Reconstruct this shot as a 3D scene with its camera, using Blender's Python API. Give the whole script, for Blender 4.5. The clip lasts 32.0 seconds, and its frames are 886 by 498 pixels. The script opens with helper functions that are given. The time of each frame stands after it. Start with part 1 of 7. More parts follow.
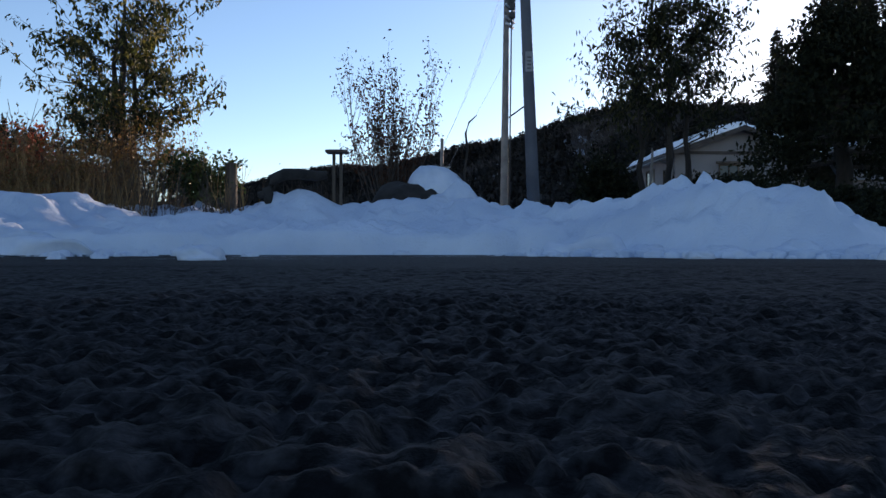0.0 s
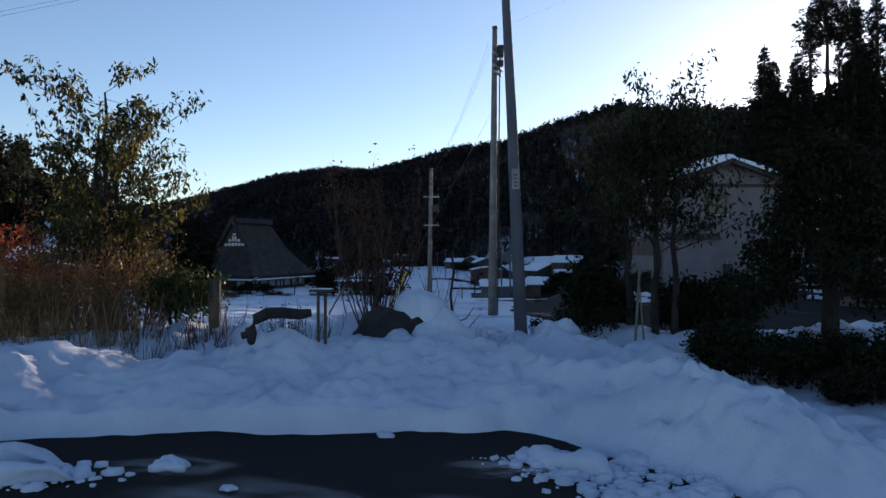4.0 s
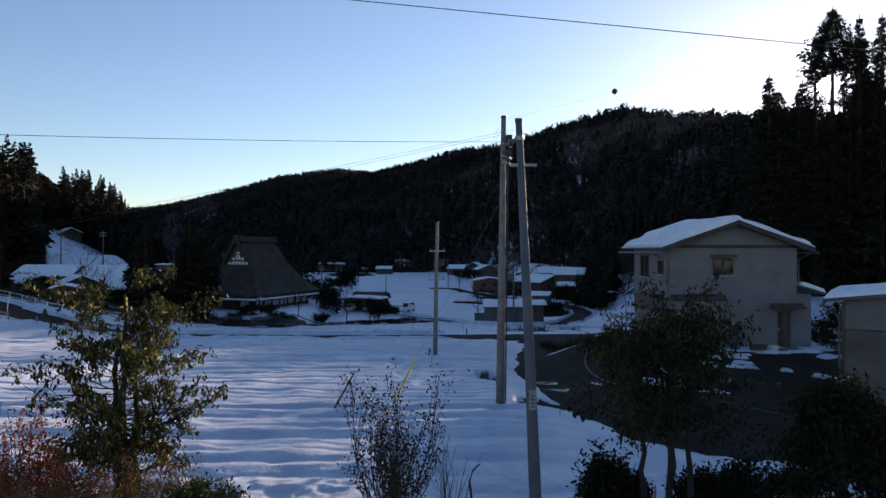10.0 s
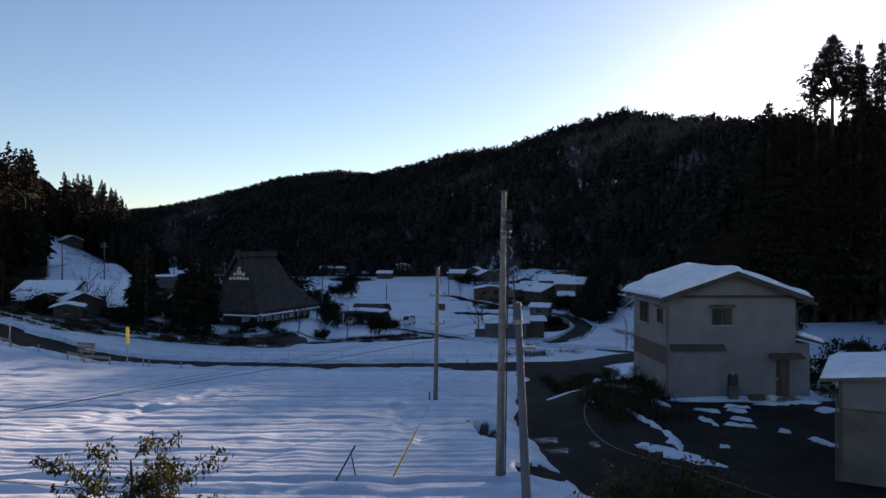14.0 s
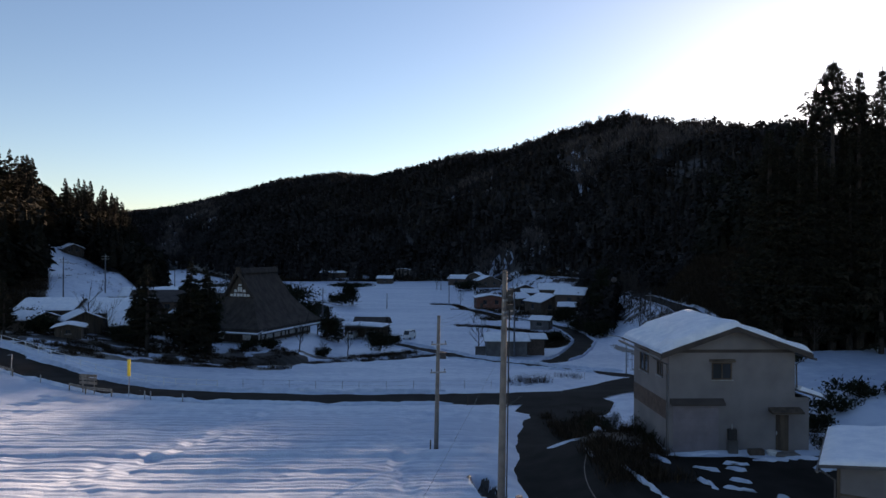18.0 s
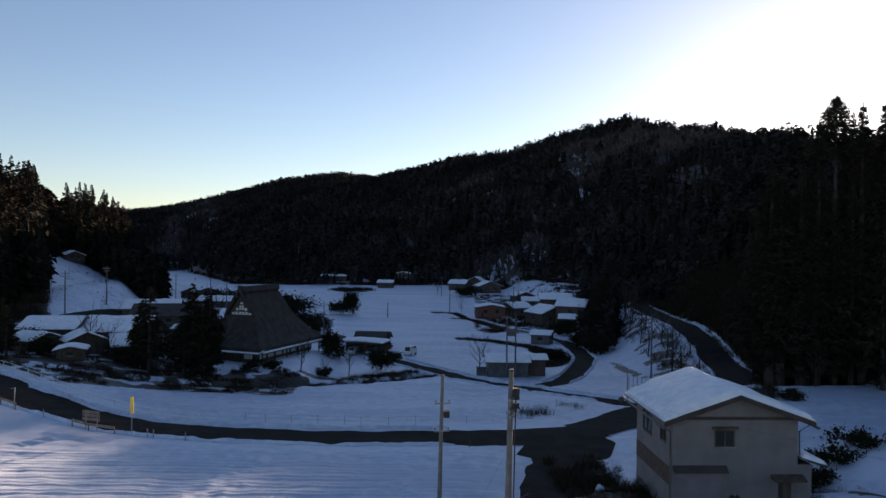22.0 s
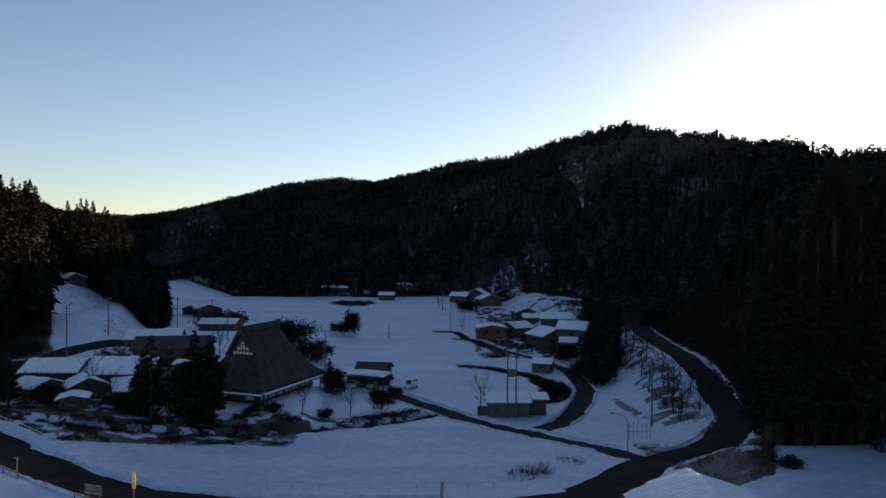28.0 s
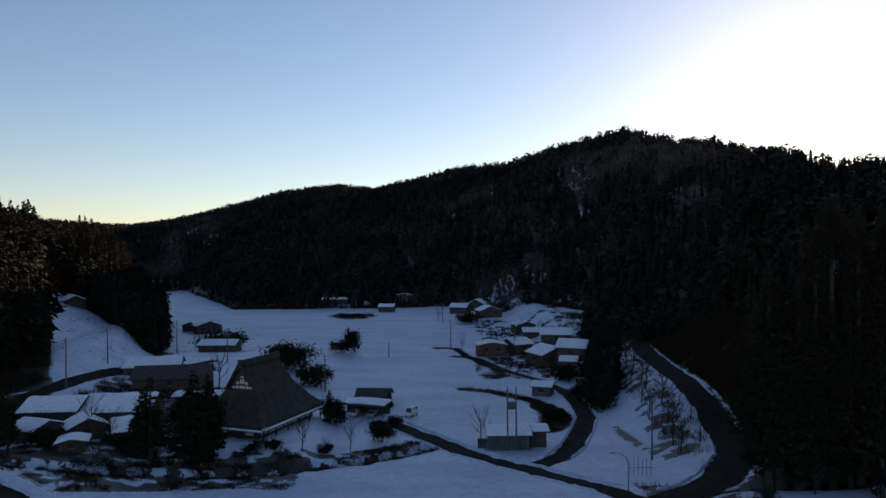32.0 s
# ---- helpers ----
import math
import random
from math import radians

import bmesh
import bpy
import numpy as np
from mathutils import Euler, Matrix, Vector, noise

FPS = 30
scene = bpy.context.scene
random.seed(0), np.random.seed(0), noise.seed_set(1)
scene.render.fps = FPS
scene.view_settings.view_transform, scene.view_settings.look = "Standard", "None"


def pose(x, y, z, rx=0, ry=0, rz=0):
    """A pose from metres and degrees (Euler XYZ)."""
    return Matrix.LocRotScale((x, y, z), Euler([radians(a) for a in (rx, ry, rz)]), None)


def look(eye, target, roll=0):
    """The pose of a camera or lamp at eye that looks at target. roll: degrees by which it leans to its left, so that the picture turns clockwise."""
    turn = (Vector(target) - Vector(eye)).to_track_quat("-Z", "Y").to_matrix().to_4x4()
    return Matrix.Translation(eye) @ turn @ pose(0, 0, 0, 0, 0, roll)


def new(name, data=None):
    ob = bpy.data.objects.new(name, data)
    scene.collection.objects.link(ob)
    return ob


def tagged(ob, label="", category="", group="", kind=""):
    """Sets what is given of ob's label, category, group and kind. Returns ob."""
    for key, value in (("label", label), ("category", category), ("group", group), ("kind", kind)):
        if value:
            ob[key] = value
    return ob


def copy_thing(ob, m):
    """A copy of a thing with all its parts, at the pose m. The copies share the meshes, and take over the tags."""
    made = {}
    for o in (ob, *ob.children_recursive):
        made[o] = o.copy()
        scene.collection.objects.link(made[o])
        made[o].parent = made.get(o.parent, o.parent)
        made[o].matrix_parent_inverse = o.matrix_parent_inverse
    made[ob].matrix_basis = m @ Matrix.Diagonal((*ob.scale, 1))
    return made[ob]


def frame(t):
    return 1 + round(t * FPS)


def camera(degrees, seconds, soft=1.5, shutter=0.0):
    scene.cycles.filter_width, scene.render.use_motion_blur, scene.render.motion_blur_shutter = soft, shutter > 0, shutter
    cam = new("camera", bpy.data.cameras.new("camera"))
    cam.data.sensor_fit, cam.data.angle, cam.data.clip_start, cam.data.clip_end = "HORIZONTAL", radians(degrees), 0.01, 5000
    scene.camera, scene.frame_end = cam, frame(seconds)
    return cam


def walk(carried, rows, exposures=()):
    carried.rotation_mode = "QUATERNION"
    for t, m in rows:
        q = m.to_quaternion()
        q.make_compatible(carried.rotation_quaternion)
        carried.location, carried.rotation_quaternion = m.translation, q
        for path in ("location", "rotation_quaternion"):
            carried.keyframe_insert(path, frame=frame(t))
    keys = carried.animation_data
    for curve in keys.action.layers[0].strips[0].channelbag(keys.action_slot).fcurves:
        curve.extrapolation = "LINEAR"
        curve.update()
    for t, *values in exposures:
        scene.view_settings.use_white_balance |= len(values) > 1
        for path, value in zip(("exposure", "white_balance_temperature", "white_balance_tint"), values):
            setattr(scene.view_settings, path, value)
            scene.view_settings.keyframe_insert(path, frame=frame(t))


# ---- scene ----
cam = camera(64.5, 32.0, soft=1.5)
METRES, EYE, TILT, LEAN, TURN = 27.0, 0.06, 0.0, 0.0, 0.0
ROWS = [
    (0.0, 0.0, 0.0, 0.0, 0.0, 0.0, -0.0),
    (0.5, 0.0001, -0.0002, 0.007, -0.37, 0.08, -0.02),
    (1.0, 0.0005, 0.0005, 0.0253, -0.67, 0.07, -0.01),
    (1.5, 0.0004, 0.0017, 0.0446, -0.82, 0.09, 0.05),
    (2.0, 0.0019, 0.0017, 0.0476, -0.85, 0.1, 0.06),
    (2.5, 0.0027, 0.0015, 0.0483, -0.86, 0.1, 0.1),
    (4.5, 0.0016, 0.0037, 0.0737, -0.78, 0.08, 0.14),
    (5.0, 0.0006, 0.0038, 0.0828, -0.75, 0.07, 0.13),
    (5.5, -0.0004, 0.0034, 0.0922, -0.72, 0.06, 0.14),
    (6.0, -0.0011, 0.0025, 0.1014, -0.72, 0.09, 0.12),
    (6.5, -0.002, 0.0023, 0.1111, -0.68, 0.1, 0.09),
    (7.0, -0.0029, 0.0017, 0.1209, -0.66, 0.11, 0.07),
    (7.5, -0.0033, 0.0013, 0.1311, -0.65, 0.11, 0.05),
    (8.0, -0.004, 0.0013, 0.1417, -0.65, 0.12, 0.02),
    (8.5, -0.0043, 0.0007, 0.1529, -0.63, 0.11, 0.04),
    (9.0, -0.0051, 0.001, 0.1643, -0.64, 0.12, -0.03),
    (9.5, -0.006, 0.001, 0.1759, -0.64, 0.1, -0.03),
    (10.0, -0.0064, 0.0001, 0.1876, -0.63, 0.09, -0.04),
    (10.5, -0.0066, -0.0007, 0.1996, -0.62, 0.08, -0.05),
    (11.0, -0.0064, -0.0013, 0.2122, -0.6, 0.07, -0.02),
    (11.5, -0.0059, -0.003, 0.2253, -0.58, 0.07, -0.06),
    (12.0, -0.0064, -0.0038, 0.2385, -0.59, 0.05, -0.07),
    (12.5, -0.0061, -0.0056, 0.2516, -0.57, 0.04, -0.1),
    (13.0, -0.0057, -0.0065, 0.2651, -0.58, 0.04, -0.09),
    (13.5, -0.0056, -0.0071, 0.2771, -0.57, 0.05, -0.11),
    (14.0, -0.0065, -0.008, 0.2909, -0.58, 0.04, -0.13),
    (14.5, -0.0072, -0.0099, 0.3034, -0.58, 0.06, -0.16),
    (16.5, -0.0081, -0.0134, 0.3597, -0.56, 0.02, -0.22),
    (17.0, -0.0087, -0.0143, 0.3741, -0.55, 0.02, -0.23),
    (17.5, -0.0083, -0.0146, 0.3888, -0.55, 0.01, -0.23),
    (18.0, -0.0084, -0.0145, 0.4037, -0.55, -0.0, -0.23),
    (18.5, -0.0089, -0.0156, 0.4184, -0.56, -0.01, -0.25),
    (19.0, -0.0093, -0.0161, 0.433, -0.56, -0.01, -0.27),
    (19.5, -0.0099, -0.0169, 0.4483, -0.57, -0.01, -0.28),
    (20.0, -0.0104, -0.0162, 0.4634, -0.56, -0.02, -0.27),
    (20.5, -0.0119, -0.0182, 0.4798, -0.57, -0.02, -0.28),
    (21.0, -0.0134, -0.0181, 0.5089, -0.55, -0.07, -0.32),
    (21.5, -0.0157, -0.0177, 0.5269, -0.54, -0.14, -0.46),
    (22.0, -0.019, -0.0172, 0.5453, -0.53, -0.21, -0.58),
    (22.5, -0.022, -0.0166, 0.5646, -0.52, -0.27, -0.67),
    (23.0, -0.024, -0.0165, 0.5844, -0.51, -0.31, -0.74),
    (23.5, -0.0248, -0.0163, 0.6041, -0.51, -0.34, -0.77),
    (24.0, -0.0256, -0.0175, 0.6242, -0.51, -0.36, -0.77),
    (24.5, -0.0254, -0.018, 0.6447, -0.5, -0.37, -0.76),
    (25.0, -0.0244, -0.0183, 0.6656, -0.5, -0.36, -0.73),
    (25.5, -0.0223, -0.0202, 0.6876, -0.48, -0.36, -0.69),
    (26.0, -0.0214, -0.0203, 0.7097, -0.48, -0.36, -0.64),
    (26.5, -0.0216, -0.0213, 0.7322, -0.47, -0.34, -0.59),
    (28.5, -0.0122, -0.0255, 0.82, -0.43, -0.24, -0.19),
    (29.0, -0.01, -0.0243, 0.8428, -0.43, -0.23, -0.09),
    (29.5, -0.0082, -0.0246, 0.8666, -0.42, -0.23, 0.01),
    (30.0, -0.0055, -0.0244, 0.8897, -0.41, -0.23, 0.13),
    (30.5, -0.006, -0.0227, 0.9158, -0.41, -0.22, 0.19),
    (31.0, -0.0033, -0.0214, 0.9403, -0.4, -0.2, 0.27),
    (31.5, -0.0026, -0.022, 0.9673, -0.41, -0.2, 0.36),
    (32.0, -0.005, -0.0222, 0.995, -0.46, -0.17, 0.4),
]
EXPOSURES = [(0.0, 1.98, 6250, 17), (1.0, 1.89, 6250, 17), (3.0, 1.77, 6250, 17), (6.0, 1.69, 6250, 17), (10.0, 1.68, 6350, 18), (13.0, 1.68, 6500, 19), (18.0, 1.68, 6650, 20), (24.0, 1.57, 6800, 21), (32.0, 1.48, 6800, 21)]
walk(cam, [(t, pose(0, 0, EYE, TILT, LEAN, TURN) @ pose(METRES * x, METRES * y, METRES * z, 90 + pitch, roll, yaw)) for t, x, y, z, yaw, pitch, roll in ROWS], EXPOSURES)

# ---- light: a low winter sun ahead to the right, clear sky ----
SUN_AZ, SUN_EL = 29.1, 12.08
world = bpy.data.worlds.new("sky")
scene.world = world
world.use_nodes = True
wn = world.node_tree.nodes
sky = wn.new("ShaderNodeTexSky")
sky.sky_type, sky.sun_disc = "NISHITA", False
sky.sun_elevation, sky.sun_rotation = radians(SUN_EL), radians(SUN_AZ)
sky.altitude, sky.air_density, sky.dust_density, sky.ozone_density = 500, 1.0, 0.3, 2.1
world.node_tree.links.new(sky.outputs[0], wn["Background"].inputs[0])
wn["Background"].inputs[1].default_value = 0.052
sun = new("sun", bpy.data.lights.new("sun", "SUN"))
sun.data.energy, sun.data.angle, sun.data.color = 5.0, radians(0.55), (1.0, 0.76, 0.54)
sun.matrix_world = look((math.sin(radians(SUN_AZ)) * 300, math.cos(radians(SUN_AZ)) * 300, math.tan(radians(SUN_EL)) * 300), (0, 0, 0))


# ---- materials ----
def material(name, rough=0.8, metal=0.0):
    m = bpy.data.materials.new(name)
    m.use_nodes = True
    b = m.node_tree.nodes["Principled BSDF"]
    b.inputs["Roughness"].default_value, b.inputs["Metallic"].default_value = rough, metal
    return m, m.node_tree.nodes, m.node_tree.links, b


def mottled(name, c1, c2, scale=6.0, rough=0.8, bump=0.2, fine=40.0, metal=0.0, per=0.0, dist=0.02, spread=(0.35, 0.65), stretch=None):
    """Two tones mixed at two scales, with relief; per: how far each piece differs."""
    m, n, l, b = material(name, rough, metal)
    co = n.new("ShaderNodeTexCoord")
    vec = co.outputs["Object"]
    if stretch:
        mp = n.new("ShaderNodeMapping")
        mp.inputs["Scale"].default_value = stretch
        l.new(vec, mp.inputs[0])
        vec = mp.outputs[0]
    a, f = n.new("ShaderNodeTexNoise"), n.new("ShaderNodeTexNoise")
    a.inputs["Scale"].default_value, a.inputs["Detail"].default_value = scale, 5
    f.inputs["Scale"].default_value, f.inputs["Detail"].default_value = fine, 4
    l.new(vec, a.inputs["Vector"]), l.new(vec, f.inputs["Vector"])
    add = n.new("ShaderNodeMath")
    add.operation = "MULTIPLY_ADD"
    add.inputs[1].default_value = 0.35
    l.new(f.outputs[0], add.inputs[0]), l.new(a.outputs[0], add.inputs[2])
    ramp = n.new("ShaderNodeValToRGB")
    ramp.color_ramp.elements[0].position, ramp.color_ramp.elements[1].position = spread[0] + 0.17, spread[1] + 0.17
    ramp.color_ramp.elements[0].color, ramp.color_ramp.elements[1].color = (*c1, 1), (*c2, 1)
    l.new(add.outputs[0], ramp.inputs[0])
    out = ramp.outputs[0]
    if per:
        oi, hs = n.new("ShaderNodeObjectInfo"), n.new("ShaderNodeHueSaturation")
        mr = n.new("ShaderNodeMapRange")
        mr.inputs[3].default_value, mr.inputs[4].default_value = 1 - per, 1 + per
        l.new(oi.outputs["Random"], mr.inputs[0]), l.new(mr.outputs[0], hs.inputs["Value"]), l.new(out, hs.inputs["Color"])
        out = hs.outputs[0]
    l.new(out, b.inputs["Base Color"])
    if bump:
        bp = n.new("ShaderNodeBump")
        bp.inputs["Strength"].default_value, bp.inputs["Distance"].default_value = bump, dist
        l.new(add.outputs[0], bp.inputs["Height"]), l.new(bp.outputs[0], b.inputs["Normal"])
    return m


def leafy(name, c1, c2, c3, rough=0.55, through_light=0.35, gloss=0.3, zone=0.0, swing=0.35):
    """Leaves: every leaf its own tone, with light coming through; zone: size of broader changes of tone."""
    m, n, l, b = material(name, rough)
    b.inputs["Specular IOR Level"].default_value = gloss
    g, ramp = n.new("ShaderNodeNewGeometry"), n.new("ShaderNodeValToRGB")
    ramp.color_ramp.elements[0].color, ramp.color_ramp.elements[1].color = (*c1, 1), (*c3, 1)
    ramp.color_ramp.elements.new(0.5).color = (*c2, 1)
    l.new(g.outputs["Random Per Island"], ramp.inputs[0])
    tone = ramp.outputs[0]
    if zone:
        co, no, mr, hs = n.new("ShaderNodeTexCoord"), n.new("ShaderNodeTexNoise"), n.new("ShaderNodeMapRange"), n.new("ShaderNodeHueSaturation")
        no.inputs["Scale"].default_value, no.inputs["Detail"].default_value = 1 / zone, 4
        mr.inputs[1].default_value, mr.inputs[2].default_value, mr.inputs[3].default_value, mr.inputs[4].default_value = 0.35, 0.65, 1 - swing, 1 + swing
        l.new(co.outputs["Object"], no.inputs["Vector"]), l.new(no.outputs[0], mr.inputs[0]), l.new(mr.outputs[0], hs.inputs["Value"]), l.new(tone, hs.inputs["Color"])
        tone = hs.outputs[0]
    l.new(tone, b.inputs["Base Color"])
    t, mix = n.new("ShaderNodeBsdfTranslucent"), n.new("ShaderNodeMixShader")
    l.new(tone, t.inputs[0])
    mix.inputs[0].default_value = through_light
    l.new(b.outputs[0], mix.inputs[1]), l.new(t.outputs[0], mix.inputs[2])
    l.new(mix.outputs[0], n["Material Output"].inputs[0])
    return m


# the blue-grey of open shade is put into this snow's base colour
SHADED_SNOW = mottled("snow", (0.40, 0.475, 0.60), (0.55, 0.61, 0.71), 1.2, 0.7, 0.5, 9.0, dist=0.06)
# paler copy of the snow, sunlight on the roofs painted into its colour
LIT_SNOW = mottled("lit_snow", (0.64, 0.69, 0.76), (0.78, 0.81, 0.85), 1.5, 0.65, 0.25, 8.0, dist=0.04)


def snow_and_earth():
    """Snow that gives way to dark earth and litter where the ground is bare."""
    m, n, l, b = material("snow_and_earth", 0.5)
    co_, at_ = n.new("ShaderNodeTexCoord"), n.new("ShaderNodeAttribute")
    at_.attribute_name = "bare"
    big, fine, grit = n.new("ShaderNodeTexNoise"), n.new("ShaderNodeTexNoise"), n.new("ShaderNodeTexNoise")
    for node, sc in ((big, 0.9), (fine, 7.0), (grit, 38.0)):
        node.inputs["Scale"].default_value, node.inputs["Detail"].default_value = sc, 6
        l.new(co_.outputs["Object"], node.inputs["Vector"])
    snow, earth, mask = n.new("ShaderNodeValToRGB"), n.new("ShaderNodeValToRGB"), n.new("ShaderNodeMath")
    # same shade blue mixed into the ground's snow tones
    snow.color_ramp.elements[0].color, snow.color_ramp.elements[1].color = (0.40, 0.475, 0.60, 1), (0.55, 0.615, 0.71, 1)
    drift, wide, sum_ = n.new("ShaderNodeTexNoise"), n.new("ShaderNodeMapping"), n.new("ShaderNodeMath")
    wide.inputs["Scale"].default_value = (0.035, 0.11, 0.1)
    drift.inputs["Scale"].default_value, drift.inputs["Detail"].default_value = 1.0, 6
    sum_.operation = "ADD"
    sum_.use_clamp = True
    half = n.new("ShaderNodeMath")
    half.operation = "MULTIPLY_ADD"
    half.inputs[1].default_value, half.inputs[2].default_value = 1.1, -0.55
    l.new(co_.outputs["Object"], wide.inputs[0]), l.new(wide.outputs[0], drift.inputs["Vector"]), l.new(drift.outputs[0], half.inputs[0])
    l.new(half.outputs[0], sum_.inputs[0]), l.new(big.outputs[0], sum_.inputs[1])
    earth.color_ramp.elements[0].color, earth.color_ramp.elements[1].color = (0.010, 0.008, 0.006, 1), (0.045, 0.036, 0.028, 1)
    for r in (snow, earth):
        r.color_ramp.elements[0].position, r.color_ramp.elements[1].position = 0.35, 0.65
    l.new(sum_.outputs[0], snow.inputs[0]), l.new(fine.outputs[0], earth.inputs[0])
    mask.operation = "MULTIPLY_ADD"
    mask.inputs[1].default_value = 1.5
    off = n.new("ShaderNodeMath")
    off.operation = "SUBTRACT"
    off.inputs[1].default_value = 0.75
    mid = n.new("ShaderNodeTexNoise")
    mid.inputs["Scale"].default_value, mid.inputs["Detail"].default_value = 2.2, 8
    l.new(co_.outputs["Object"], mid.inputs["Vector"])
    l.new(mid.outputs[0], mask.inputs[0]), l.new(at_.outputs["Fac"], mask.inputs[2]), l.new(mask.outputs[0], off.inputs[0])
    step = n.new("ShaderNodeValToRGB")
    step.color_ramp.elements[0].position, step.color_ramp.elements[1].position = 0.44, 0.56
    l.new(off.outputs[0], step.inputs[0])
    mix = n.new("ShaderNodeMix")
    mix.data_type = "RGBA"
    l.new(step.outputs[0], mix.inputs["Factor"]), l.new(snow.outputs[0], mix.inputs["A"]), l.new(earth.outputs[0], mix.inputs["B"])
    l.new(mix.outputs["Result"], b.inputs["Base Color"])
    hsum = n.new("ShaderNodeMath")
    hsum.operation = "MULTIPLY_ADD"
    hsum.inputs[1].default_value = 0.25
    l.new(grit.outputs[0], hsum.inputs[0]), l.new(fine.outputs[0], hsum.inputs[2])
    fa, sp, ph, fr, sn, am, al = n.new("ShaderNodeAttribute"), n.new("ShaderNodeSeparateXYZ"), n.new("ShaderNodeMath"), n.new("ShaderNodeMath"), n.new("ShaderNodeMath"), n.new("ShaderNodeMath"), n.new("ShaderNodeMath")
    fa.attribute_name = "furrow"
    ph.operation, fr.operation, sn.operation, am.operation, al.operation = "MULTIPLY_ADD", "MULTIPLY_ADD", "SINE", "MULTIPLY", "MULTIPLY_ADD"
    ph.inputs[1].default_value, fr.inputs[1].default_value, al.inputs[1].default_value = 0.0, 2 * math.pi / 0.62, 0.9
    l.new(co_.outputs["Object"], sp.inputs[0]), l.new(sp.outputs["X"], ph.inputs[0]), l.new(sp.outputs["Y"], ph.inputs[2])
    l.new(ph.outputs[0], fr.inputs[0]), l.new(big.outputs[0], fr.inputs[2]), l.new(fr.outputs[0], sn.inputs[0])
    l.new(sn.outputs[0], am.inputs[0]), l.new(fa.outputs["Fac"], am.inputs[1])
    l.new(am.outputs[0], al.inputs[0]), l.new(hsum.outputs[0], al.inputs[2])
    hsum = al
    bp = n.new("ShaderNodeBump")
    bp.inputs["Strength"].default_value, bp.inputs["Distance"].default_value = 0.55, 0.05
    l.new(hsum.outputs[0], bp.inputs["Height"]), l.new(bp.outputs[0], b.inputs["Normal"])
    return m


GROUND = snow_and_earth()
ASPHALT = mottled("asphalt", (0.003, 0.003, 0.0035), (0.046, 0.044, 0.045), 70.0, 0.8, 0.9, 260.0, dist=0.004, spread=(0.46, 0.86))
ROAD = mottled("road_asphalt", (0.011, 0.009, 0.0075), (0.024, 0.0205, 0.018), 0.5, 0.92, 0.3, 30.0, dist=0.01)
for _m in (ASPHALT, ROAD):
    _m.node_tree.nodes["Principled BSDF"].inputs["Specular IOR Level"].default_value = 0.12
EARTH = mottled("earth", (0.03, 0.024, 0.018), (0.08, 0.065, 0.05), 0.8, 0.95, 0.6, 9.0, dist=0.05)
CONCRETE = mottled("pole_concrete", (0.12, 0.108, 0.098), (0.19, 0.172, 0.155), 3.0, 0.85, 0.2, 60.0)
STEEL = mottled("pole_steel", (0.075, 0.08, 0.095), (0.115, 0.12, 0.14), 2.0, 0.8, 0.1, 50.0, 0.0)
METAL = mottled("galvanised_metal", (0.22, 0.23, 0.24), (0.34, 0.35, 0.36), 5.0, 0.45, 0.1, 60.0, 0.7)
BLACK = mottled("black_rubber", (0.012, 0.012, 0.013), (0.025, 0.025, 0.026), 8.0, 0.6, 0.1)
WHITE = mottled("white_paint", (0.62, 0.62, 0.60), (0.80, 0.80, 0.78), 3.0, 0.55, 0.1)
PLATE = mottled("weathered_plate", (0.20, 0.20, 0.21), (0.30, 0.30, 0.31), 4.0, 0.6, 0.1)
YELLOW = mottled("yellow_paint", (0.75, 0.48, 0.02), (0.85, 0.58, 0.04), 3.0, 0.5, 0.1)
RENDERED = mottled("beige_render", (0.142, 0.136, 0.140), (0.185, 0.175, 0.178), 0.8, 0.9, 0.25, 45.0, dist=0.01)
BROWN = mottled("brown_boarding", (0.055, 0.038, 0.03), (0.10, 0.068, 0.052), 3.0, 0.8, 0.2, 30.0)
TIMBER = mottled("dark_timber", (0.035, 0.025, 0.018), (0.10, 0.075, 0.055), 3.0, 0.85, 0.3, 30.0, per=0.25, stretch=(1, 1, 0.15))
WEATHERED = mottled("weathered_wood", (0.12, 0.10, 0.085), (0.24, 0.21, 0.18), 4.0, 0.9, 0.3, 40.0, per=0.2, stretch=(1, 1, 0.2))
DARK_ROOF = mottled("dark_brown_roofing", (0.030, 0.024, 0.022), (0.055, 0.045, 0.040), 1.2, 0.8, 0.3, 12.0)
THATCH = mottled("old_thatch", (0.022, 0.017, 0.014), (0.050, 0.040, 0.033), 1.2, 0.95, 0.8, 14.0, dist=0.08, stretch=(1, 1, 0.35))
SHEET = mottled("grey_sheet_metal", (0.07, 0.068, 0.07), (0.12, 0.118, 0.12), 1.0, 0.55, 0.1, 20.0, 0.4)
TAUPE = mottled("brown_grey_sheet", (0.075, 0.062, 0.058), (0.12, 0.102, 0.096), 1.2, 0.7, 0.15, 25.0)
SLATE = mottled("dark_roofing", (0.035, 0.035, 0.04), (0.08, 0.08, 0.085), 1.5, 0.6, 0.2, 20.0)
PLASTER = mottled("white_plaster", (0.55, 0.54, 0.50), (0.72, 0.71, 0.68), 1.0, 0.9, 0.1, 30.0)
BARK = mottled("bark", (0.013, 0.010, 0.008), (0.042, 0.033, 0.026), 6.0, 0.95, 0.8, 40.0, dist=0.02, stretch=(1, 1, 0.25))
TWIG = mottled("twig_bark", (0.032, 0.024, 0.019), (0.080, 0.062, 0.048), 8.0, 0.9, 0.2, 50.0)
